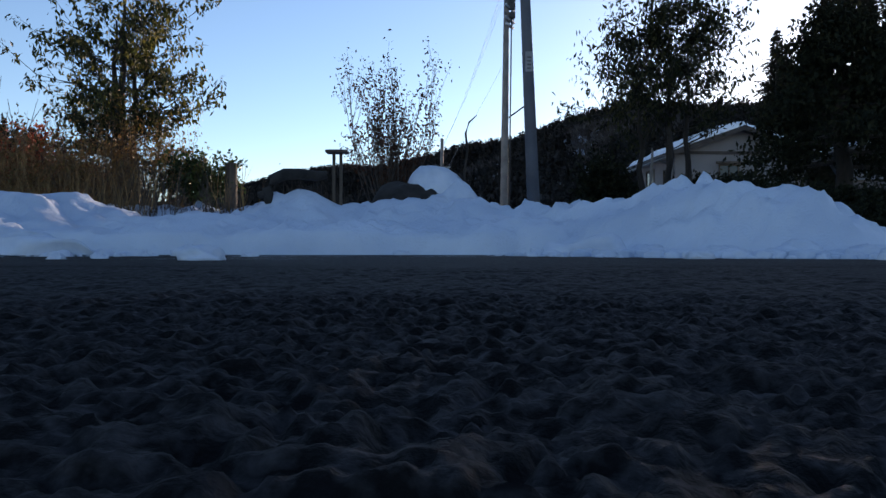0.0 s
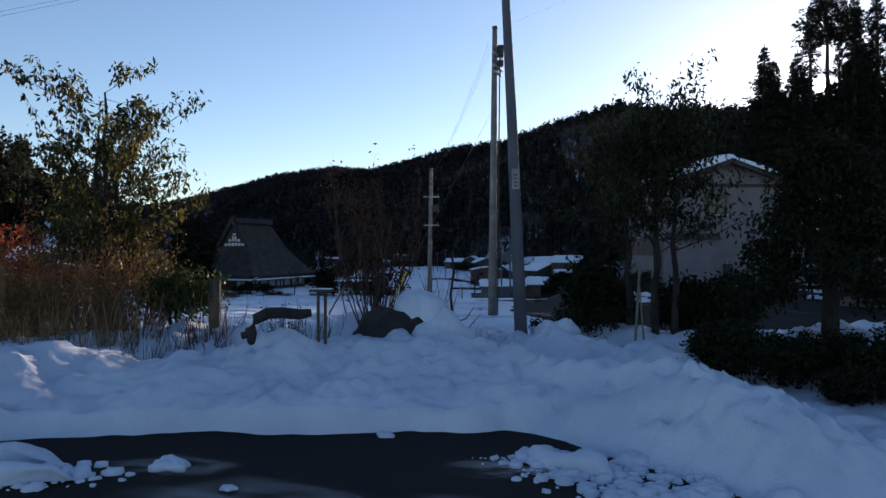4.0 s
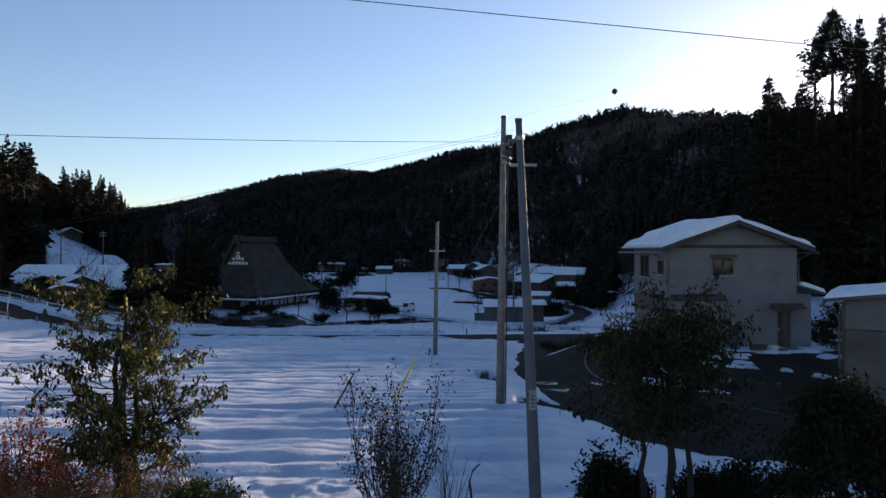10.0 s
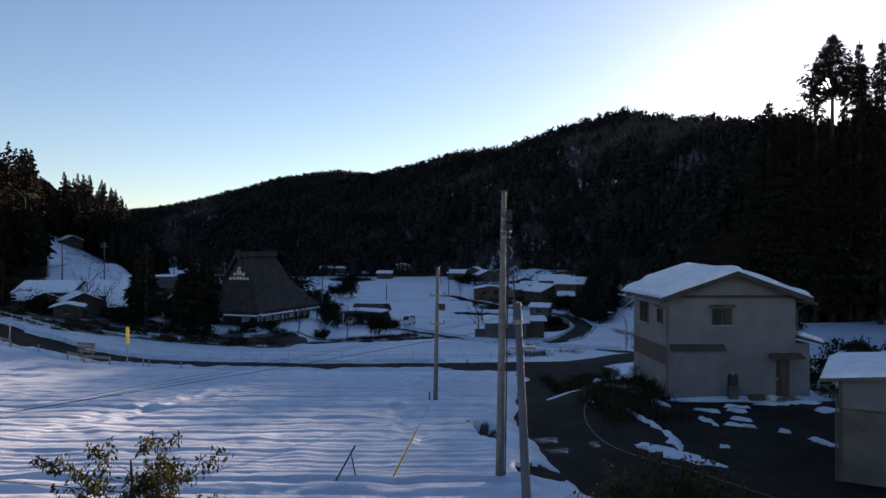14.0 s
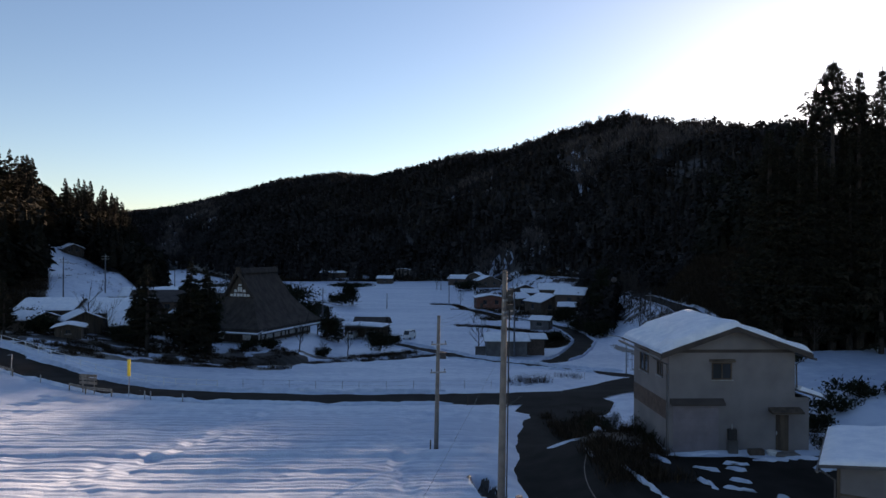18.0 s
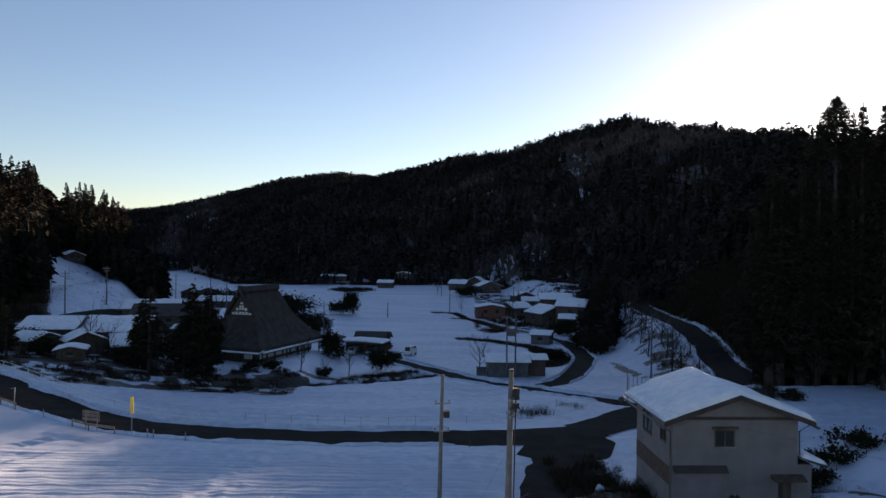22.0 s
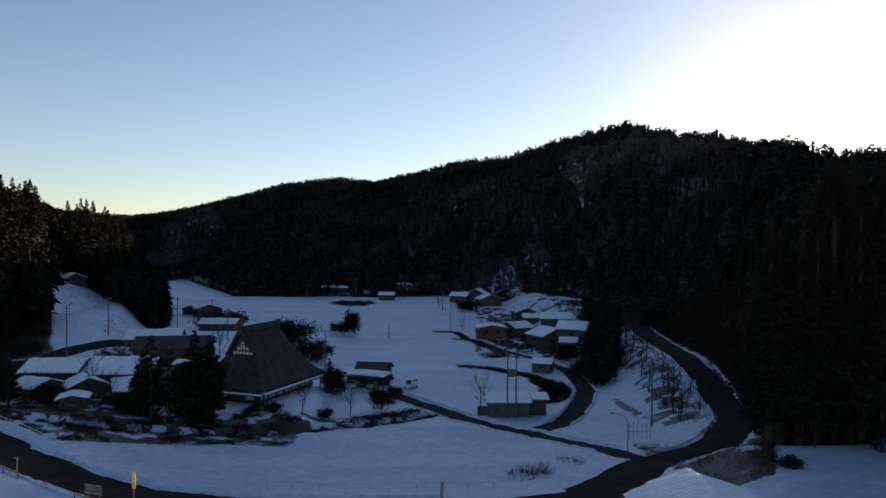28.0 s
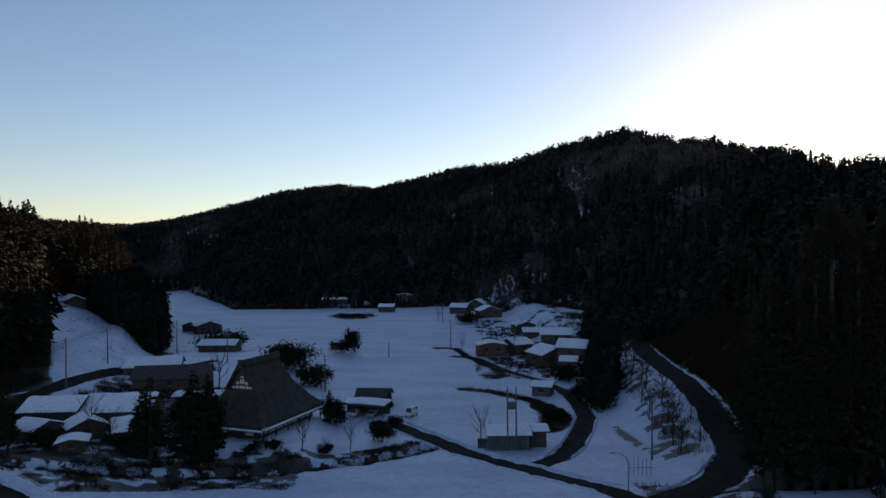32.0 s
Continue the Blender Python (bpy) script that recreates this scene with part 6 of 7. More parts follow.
for i, (x, y, rx, h) in enumerate(((3.62, 8.6, 0.40, 0.58), (4.2, 8.25, 0.42, 0.56), (4.9, 8.4, 0.40, 0.46), (5.1, 7.85, 0.42, 0.52), (5.7, 8.2, 0.55, 0.65), (4.5, 7.5, 0.30, 0.32), (6.4, 8.5, 0.55, 0.65), (3.8, 8.9, 0.4, 0.5), (5.2, 7.4, 0.42, 0.42))):
    clump("snowy_shrub", "dark low evergreen shrub dusted with snow", at(x, y, 0.0), rx * 1.05, rx * 0.95, h * 1.12, 6500, 0.06, LEAF_DARK, 70 + i)
stk = thing("stake_tripod", "thin tripod of bamboo stakes", "stakes", Matrix.Translation(at(3.12, 10.55)))
for dx, dy, tx in ((-0.06, 0, 0.03), (0.12, 0.05, 0.02), (0.0, 0.15, 0.04)):
    part("stake", Geo().tube([(dx, dy, -0.15), (tx, 0.02, 1.12 - dx)], [0.014, 0.011], 6), WEATHERED, stk)
pine = thing("garden_pine", "dark garden pine with drooping pads of needles", "tree", Matrix.Translation(at(5.55, 9.75)))
part("trunk", Geo().tube([(0, 0, -0.3), (0.03, 0, 0.6), (-0.05, 0.05, 1.3), (0.05, 0, 2.8)], [0.125, 0.11, 0.085, 0.03], 10), BARK, pine, smooth=True)
rg = random.Random(8)
for k in range(26):
    a, z = k * 2.4 + rg.uniform(-0.4, 0.4), 0.75 + 2.1 * k / 25
    ln = (1.45 - 0.45 * (z - 0.7)) * rg.uniform(0.8, 1.1)
    e = Vector((math.cos(a) * ln, math.sin(a) * ln, z - 0.30))
    lb = part("limb", Geo().tube([(0, 0, z - 0.1), tuple(e * 0.5 + Vector((0, 0, z * 0.5 + 0.02))), tuple(e)], [0.035, 0.025, 0.01], 6), BARK, pine)
    pts = [e * f + Vector((0, 0, (z - 0.1) * (1 - f))) + Vector((rg.gauss(0, 0.10), rg.gauss(0, 0.10), rg.gauss(0.03, 0.06))) for f in (0.5, 0.62, 0.75, 0.88, 1.0, 1.05) for _ in range(5)]
    part("foliage", leaves_at(pts, 26, 0.085, np.random.default_rng(k), 0.10, LEAF_DARK, 0.5), LEAF_DARK, lb)
rail = thing("timber_rail", "low dark timber rail behind the shrubs", "fence", Matrix.Translation(at(-7.2, 11.0)))
for x in (-1.6, -0.2, 1.0):
    part("post", Geo().box(x, -0.04, -0.3, x + 0.08, 0.04, 0.55), TIMBER, rail)
for z in (0.22, 0.46):
    part("bar", Geo().box(-2.0, -0.07, z, 1.3, -0.042, z + 0.08), TIMBER, rail)

# ---- snow thrown on the asphalt, ice and chunks ----
rg = np.random.default_rng(31)
vs, fs, o = [], [], 0
for cx, cy, rx, ry, cnt in ((-4.4, 5.85, 1.0, 0.35, 260), (-3.2, 5.8, 0.7, 0.28, 200), (0.95, 6.15, 0.45, 0.2, 130), (1.3, 5.75, 0.5, 0.35, 240), (1.75, 5.15, 0.5, 0.3, 260), (2.25, 4.75, 0.6, 0.3, 300), (2.8, 4.4, 0.7, 0.3, 320), (3.4, 4.2, 0.8, 0.35, 320), (2.4, 5.6, 0.9, 0.5, 340), (3.2, 5.2, 0.9, 0.5, 340), (4.4, 4.0, 0.8, 0.4, 260)):
    for i in range(cnt):
        x, y = cx + rg.normal(0, 0.5) * rx, cy + rg.normal(0, 0.5) * ry
        r = 0.009 + 0.07 * rg.uniform(0, 1) ** 3.5
        n = 7
        a = np.arange(n) * 2 * math.pi / n + rg.uniform(0, 6)
        z = max(at(x, y)[2], 0)
        if z > 0.06:
            continue
        rr = r * rg.uniform(0.7, 1.3, n)
        lift = 0.02 * max(0, 1 - math.hypot((x - cx) / rx, (y - cy) / ry)) * rg.uniform(0, 1)
        lo = np.stack([x + rr * np.cos(a) * 1.15, y + rr * np.sin(a), np.full(n, z - 0.03)], -1)
        md = np.stack([x + rr * np.cos(a), y + rr * np.sin(a) * 0.9, z + lift + r * rg.uniform(0.3, 0.7, n)], -1)
        vs.append(np.vstack([lo, md, [[x, y, z + lift + r * 0.8]]]))
        k = np.arange(n)
        q = (k + 1) % n
        fs += [np.stack([o + k, o + q, o + n + q], -1), np.stack([o + k, o + n + q, o + n + k], -1), np.stack([o + n + k, o + n + q, np.full(n, o + 2 * n)], -1)]
        o += 2 * n + 1
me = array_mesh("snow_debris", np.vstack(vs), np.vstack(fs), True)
me.materials.append(SHADED_SNOW)
tagged(new("snow_debris", me), "broken crumbs of snow thrown onto the asphalt", "snow", kind="stuff")
for i, (x, y, r) in enumerate(((-2.15, 6.0, 0.13), (-1.5, 5.45, 0.05), (-2.15, 4.4, 0.045), (-2.25, 4.1, 0.04), (1.55, 4.25, 0.07), (-1.3, 3.75, 0.09), (-0.4, 6.95, 0.07), (1.25, 5.9, 0.12), (1.75, 6.0, 0.14), (2.1, 5.2, 0.12), (2.5, 5.0, 0.15), (2.9, 4.7, 0.12), (1.45, 6.2, 0.1), (1.1, 6.35, 0.08), (3.2, 4.3, 0.14))):
    snow_lump("snow_chunk", "loose chunk of snow lying on asphalt", (x, y, 0.0), r * 1.3, r, r * 0.75, 20 + i, group="chunks of snow on the asphalt")
ICE, n_, l_, b_ = material("ice_film", 0.22)
b_.inputs["Base Color"].default_value = (0.30, 0.33, 0.37, 1)
tn, rp, tr, mx = n_.new("ShaderNodeTexNoise"), n_.new("ShaderNodeValToRGB"), n_.new("ShaderNodeBsdfTransparent"), n_.new("ShaderNodeMixShader")
tc, ge = n_.new("ShaderNodeTexCoord"), n_.new("ShaderNodeTexGradient")
ge.gradient_type = "SPHERICAL"
mm = n_.new("ShaderNodeMath")
mm.operation = "MULTIPLY"
l_.new(tc.outputs["Object"], ge.inputs[0]), l_.new(tc.outputs["Object"], tn.inputs["Vector"])
tn.inputs["Scale"].default_value, tn.inputs["Detail"].default_value = 2.2, 7
rp.color_ramp.elements[0].position, rp.color_ramp.elements[1].position = 0.40, 0.75
l_.new(tn.outputs[0], rp.inputs[0]), l_.new(rp.outputs[0], mm.inputs[0]), l_.new(ge.outputs[0], mm.inputs[1])
l_.new(mm.outputs[0], mx.inputs[0]), l_.new(tr.outputs[0], mx.inputs[1]), l_.new(b_.outputs[0], mx.inputs[2]), l_.new(mx.outputs[0], n_["Material Output"].inputs[0])
for i, (x, y, rx, ry) in enumerate(((-1.4, 5.25, 1.1, 0.55), (0.1, 4.9, 0.9, 0.45), (-1.2, 3.65, 0.7, 0.3), (1.6, 4.2, 0.6, 0.3), (-2.2, 6.0, 0.7, 0.4), (0.9, 5.9, 0.9, 0.4))):
    k = 28
    g = Geo().add([(0, 0, 0)] + [(math.cos(6.2832 * j / k) * (0.9 + 0.1 * math.sin(j * 2.3)), math.sin(6.2832 * j / k) * (0.9 + 0.1 * math.cos(j * 1.7)), 0) for j in range(k)], [(0, 1 + j, 1 + (j + 1) % k) for j in range(k)])
    ob = part("ice_patch", g, ICE)
    ob.matrix_world = Matrix.Translation((x, y, 0.006 + 0.0015 * i)) @ Matrix.Diagonal((rx, ry, 1, 1))
    tagged(ob, "thin film of ice and slush on asphalt", "ice")

for i, (x, y, rx, ry) in enumerate(((5.5, 33.4, 1.5, 0.7), (5.6, 31.2, 1.1, 0.6), (7.0, 30.9, 0.5, 0.8))):
    ob = new("slush_patch", bpy.data.objects["ice_patch"].data)
    ob.matrix_world = Matrix.Translation((x, y, float(land(np.array([x]), np.array([y]))[0]) + 0.05)) @ Matrix.Rotation(0.024, 4, "X") @ Matrix.Diagonal((rx, ry, 1, 1))
    tagged(ob, "thin grey slush melting on the side road", "slush")

# ---- the near field and the yard ----
pr = thing("prop_sticks", "two dark sticks propped together in the field", "sticks", Matrix.Translation(at(-3.9, 26.0)))
part("stick", Geo().tube([(-0.1, 0, -0.2), (0.72, 0.1, 1.28)], 0.035, 6), TIMBER, pr)
part("stick", Geo().tube([(0.78, 0.3, -0.2), (0.55, 0.1, 1.05)], 0.025, 6), TIMBER, pr)
yl = thing("yellow_guy_guard", "slanting yellow guy-wire guard in the snow", "guard", Matrix.Translation(at(-1.85, 26.3)))
part("sleeve", Geo().tube([(0, 0, -0.2), (0.95, 0, 1.72)], 0.035, 8), YELLOW, yl)
part("guy_wire", Geo().tube([(0.95, 0, 1.72), (4.1, 0.0, 7.6)], 0.004, 5), METAL, yl)
for x, y, h in ((1.9, 36.3, 0.35), (-0.55, 43.2, 0.6), (2.5, 60.0, 1.0)):
    st = thing("marker_stake", "short dark marker stake in the snow", "stake", Matrix.Translation(at(x, y)))
    part("shaft", Geo().tube([(0, 0, -0.2), (0.02, 0, h)], 0.05, 6), TIMBER, st)
gy = thing("guy_wire", "guy wire of the concrete pole with a yellow sleeve", "guy wire", Matrix.Translation((2.38, 26.2, 8.4)))
part("wire", Geo().tube([(0, 0.08, 0), (0.62, 6.8, -9.7)], 0.006, 5), METAL, gy)
part("sleeve", Geo().tube([(0.205, 2.25, -3.15), (0.305, 3.35, -4.75)], 0.035, 8), YELLOW, gy)


def snow_patch(x0, y0, x1, y1, w, seed, label="dirty remnant of snow melting on the yard", group="snow remnants on the yard", lift=0.0):
    """A long irregular remnant of snow on the yard."""
    n, k = 26, 9
    u, v = np.meshgrid(np.linspace(0, 1, n), np.linspace(-1, 1, k), indexing="ij")
    dx, dy = x1 - x0, y1 - y0
    ln = math.hypot(dx, dy)
    ww = w * np.clip(1 - (2 * u - 1) ** 4, 0, 1) * np.maximum(0.08, 0.8 + 0.9 * fbm(u * ln / 0.6 + seed, v * 0.8 + seed, 4, seed))
    off = 0.3 * w * fbm(u * ln / 1.3, v * 0 + 5 + seed, 2, seed + 1)
    xx, yy = x0 + dx * u - dy / ln * (v * ww + off), y0 + dy * u + dx / ln * (v * ww + off)
    zz = land(xx, yy) + 0.012 + lift * (1 - v ** 2) + 0.15 * (1 - v ** 2) * sstep(0, 0.15, u) * (1 - sstep(0.85, 1, u)) * (1 + 0.4 * fbm(xx * 2, yy * 2, 2, seed))
    idx = np.arange(n * k).reshape(n, k)
    f = np.stack([idx[:-1, :-1], idx[1:, :-1], idx[1:, 1:], idx[:-1, 1:]], -1).reshape(-1, 4)
    me = array_mesh("snow_remnant", np.stack([xx, yy, zz], -1).reshape(-1, 3), f, True)
    me.materials.append(SHADED_SNOW)
    return tagged(new("snow_remnant", me), label, "snow", group=group)


for i, a in enumerate(((-5.6, 5.95, -3.1, 5.95, 0.42), (-4.2, 5.55, -2.75, 5.72, 0.16), (0.85, 6.25, 1.5, 5.6, 0.16))):
    snow_patch(*a, 60 + i, "ragged patch of snow lying on the asphalt", "chunks of snow on the asphalt")
for i, a in enumerate(((11.1, 39.6, 12.3, 36.75, 0.30), (12.4, 38.2, 15.9, 38.35, 0.16), (16.9, 37.2, 20.9, 37.9, 0.42), (13.2, 36.2, 14.4, 35.4, 0.16), (14.8, 35.9, 15.8, 35.5, 0.14), (15.0, 36.8, 16.4, 36.5, 0.12), (9.5, 36.7, 10.3, 31.6, 0.16), (10.3, 32.0, 9.8, 28.0, 0.26), (8.2, 29.7, 10.7, 25.7, 0.42), (12.9, 34.5, 13.2, 32.7, 0.18), (13.5, 33.1, 14.8, 32.2, 0.17),
                       (11.6, 28.9, 12.0, 28.6, 0.12), (14.3, 34.2, 15.2, 33.6, 0.12), (16.0, 30.3, 16.8, 28.0, 0.36), (19.5, 36.2, 21.1, 35.7, 0.5), (15.4, 31.6, 15.9, 31.3, 0.12))):
    snow_patch(*a, 80 + i)
for i, a in enumerate(((-101, 163.5, -83.5, 157, 0.35), (-96, 141, -82, 146.5, 0.5), (-88, 128, -81, 139, 0.5))):
    snow_patch(*a, 120 + i, "strip of snow along the edge of the upper road", "snow berms by the road")
for road, sides, first, last in ((HILL_ROAD, (-3.35,), 4, 14), (HILL_ROAD, (3.5,), 7, 10), (MAIN_ROAD, (-3.4, 3.4), 2, 8), (VILLAGE_ROAD, (-2.5, 2.5), 1, 7), (LANE, (2.2, -2.2), 1, 8)):
    p = np.array(road, float)
    d = np.gradient(p, axis=0)
    d /= np.hypot(d[:, 0], d[:, 1])[:, None]
    for off in sides:
        e = p + np.stack([d[:, 1], -d[:, 0]], -1) * off
        for k in range(first, last):
            snow_patch(*e[k], *e[k + 1], 0.34, 140 + k, "ploughed berm of snow along the road edge", "snow berms by the road", 0.30)
for i, (x, y, rx, h) in enumerate(((11.6, 45.0, 0.9, 1.5), (10.6, 43.5, 0.8, 1.2), (11.9, 41.6, 0.6, 1.3), (11.8, 39.2, 0.5, 1.1), (10.4, 47.5, 1.0, 1.6), (21.6, 38.6, 0.8, 1.0), (12.0, 48.6, 0.9, 1.9))):
    clump("garden_shrub", "dark shrub growing beside the house wall", at(x, y, -0.1), rx, rx, h, 900, 0.09, LEAF_DARK, 90 + i)
for x, y, r in ((9.9, 43.4, 0.34), (10.6, 44.2, 0.3)):
    snow_lump("snow_mound", "mound of snow between dark shrubs", at(x, y, 0.05), r, r, r * 0.9, int(x * 10))


def edge_line(name, line, off, w, label):
    p = np.array(line, float)
    s = np.concatenate([[0], np.cumsum(np.hypot(*np.diff(p, axis=0).T))])
    q = np.arange(0, s[-1], 0.8)
    cx, cy = np.interp(q, s, p[:, 0]), np.interp(q, s, p[:, 1])
    for _ in range(8):
        cx[1:-1], cy[1:-1] = (cx[:-2] + 2 * cx[1:-1] + cx[2:]) / 4, (cy[:-2] + 2 * cy[1:-1] + cy[2:]) / 4
    tx, ty = np.gradient(cx), np.gradient(cy)
    ln = np.hypot(tx, ty)
    xx = np.stack([cx + ty / ln * (off - w / 2), cx + ty / ln * (off + w / 2)], -1)
    yy = np.stack([cy - tx / ln * (off - w / 2), cy - tx / ln * (off + w / 2)], -1)
    n = len(q)
    i = np.arange(n - 1) * 2
    me = array_mesh(name, np.stack([xx, yy, land(xx, yy) + 0.022], -1).reshape(-1, 3), np.stack([i, i + 1, i + 3, i + 2], -1))
    me.materials.append(WEATHERED)
    return tagged(new(name, me), label, "road marking", kind="structure")


edge_line("trim_road_line", ((12.0, 20.6), (10.8, 22.5), (9.75, 24.4), (8.5, 26.6), (7.65, 28.8), (7.3, 31.2), (7.3, 34.4), (7.6, 37), (8.4, 39.6), (9.5, 42.2), (10.4, 45.5), (11.1, 50.0), (12.2, 55.5)), 0, 0.05, "worn white edge line on the asphalt")

# ---- along the main road ----
def along(line, x):
    p = np.array(line, float)
    y = np.interp(x, p[:, 0], p[:, 1])
    e = 0.5
    t = Vector((2 * e, float(np.interp(x + e, p[:, 0], p[:, 1]) - np.interp(x - e, p[:, 0], p[:, 1])), 0)).normalized()
    return Vector((x, float(y), 0)), t, Vector((-t.y, t.x, 0))


def railing(name, label, xs, off, tall, rails, mat, r_post, r_rail, category="guard rail"):
    t = thing(name, label, category)
    pts = []
    for x in xs:
        p, tt, nn = along(MAIN_ROAD, x)
        p = p + nn * off
        z = at(p.x, p.y)[2]
        pts.append(Vector((p.x, p.y, z)))
        part("post", Geo().tube([(p.x, p.y, z - 0.3), (p.x, p.y, z + tall)], r_post, 6), mat, t)
    for h in rails:
        part("rail", Geo().tube([tuple(p + Vector((0, 0, h))) for p in pts], r_rail, 5), mat, t)
    return t


railing("pipe_railing", "white pipe railing along the far side of the road", np.arange(-60, -23, 2.3), 4.6, 0.85, (0.35, 0.82), WHITE, 0.04, 0.03)
railing("wire_fence", "low wire fence on thin posts along the field", np.arange(-21, 8.5, 2.7), 5.6, 0.85, (0.4, 0.8), METAL, 0.022, 0.008, "fence")
railing("roadside_barrier", "weathered steel roadside barrier half in snow", np.arange(-46.5, -39.5, 2.2), -4.0, 0.75, (0.55, 0.68), WEATHERED, 0.06, 0.06)
railing("roadside_barrier", "weathered steel roadside barrier half in snow", np.arange(-32.5, -27.5, 2.0), -4.0, 0.70, (0.5, 0.64), WEATHERED, 0.06, 0.06)
for x in (-36.2, -25.2, -24.6, -21.5):
    p, tt, nn = along(MAIN_ROAD, x)
    st = thing("delineator_post", "short grey roadside post", "post", Matrix.Translation(at(p.x - nn.x * 4, p.y - nn.y * 4)))
    part("shaft", Geo().tube([(0, 0, -0.2), (0, 0, 0.75)], 0.05, 6), METAL, st)
p, tt, nn = along(MAIN_ROAD, -40.3)
st = thing("marker_pole", "tall thin pole standing by the barrier", "pole", Matrix.Translation(at(p.x - nn.x * 3.9, p.y - nn.y * 3.9)))
part("shaft", Geo().tube([(0, 0, -0.2), (0.1, 0, 2.1)], 0.05, 6), METAL, st)
part("arm", Geo().tube([(-0.35, 0, 2.0), (0.15, 0, 2.05)], 0.03, 5), METAL, st)
ys_ = thing("yellow_sign", "tall narrow yellow snow-pole sign beside the road", "road sign", Matrix.Translation(at(-28.0, 63.4)))
part("pole", Geo().tube([(0, 0, -0.3), (0.06, 0, 3.3)], 0.045, 8), METAL, ys_)
part("panel", Geo().box(-0.10, -0.09, 1.95, 0.20, -0.05, 3.45), YELLOW, ys_)
sb = thing("sign_board", "back of a weathered notice board on two posts", "sign", Matrix.Translation(at(-32.2, 64.6)) @ Matrix.Rotation(radians(-18), 4, "Z"))
for x in (-0.65, 0.65):
    part("post", Geo().tube([(x, 0, -0.3), (x, 0, 1.75)], 0.05, 6), WEATHERED, sb)
for z in (0.85, 1.2, 1.5):
    part("board", Geo().box(-1.0, -0.09, z, 1.0, -0.055, z + 0.25), WEATHERED, sb)


# ---- the village ----
def gabled(name, label, x, y, w, d, eave, rise, rot, mat, wins=2, snow=0.25, seed=1, dz=0.0, roof=None, group=""):
    ws = tuple(("f", -w / 2 + w * (k + 0.7) / (wins + 0.4), eave * 0.45, min(1.2, w * 0.22), eave * 0.35) for k in range(wins))
    ws += (("l", 0.0, eave * 0.45, 1.2, eave * 0.35), ("r", 0.0, eave * 0.45, 1.2, eave * 0.35)) if wins > 1 else ()
    return house(name, label, Matrix.Translation(at(x, y, dz - 0.1)) @ Matrix.Rotation(radians(rot), 4, "Z"), w, d, eave, rise, mat, snow, 0.55, ws, (-w * 0.33, 0.9, min(2.0, eave - 0.3)) if wins else None, roof, seed, group)


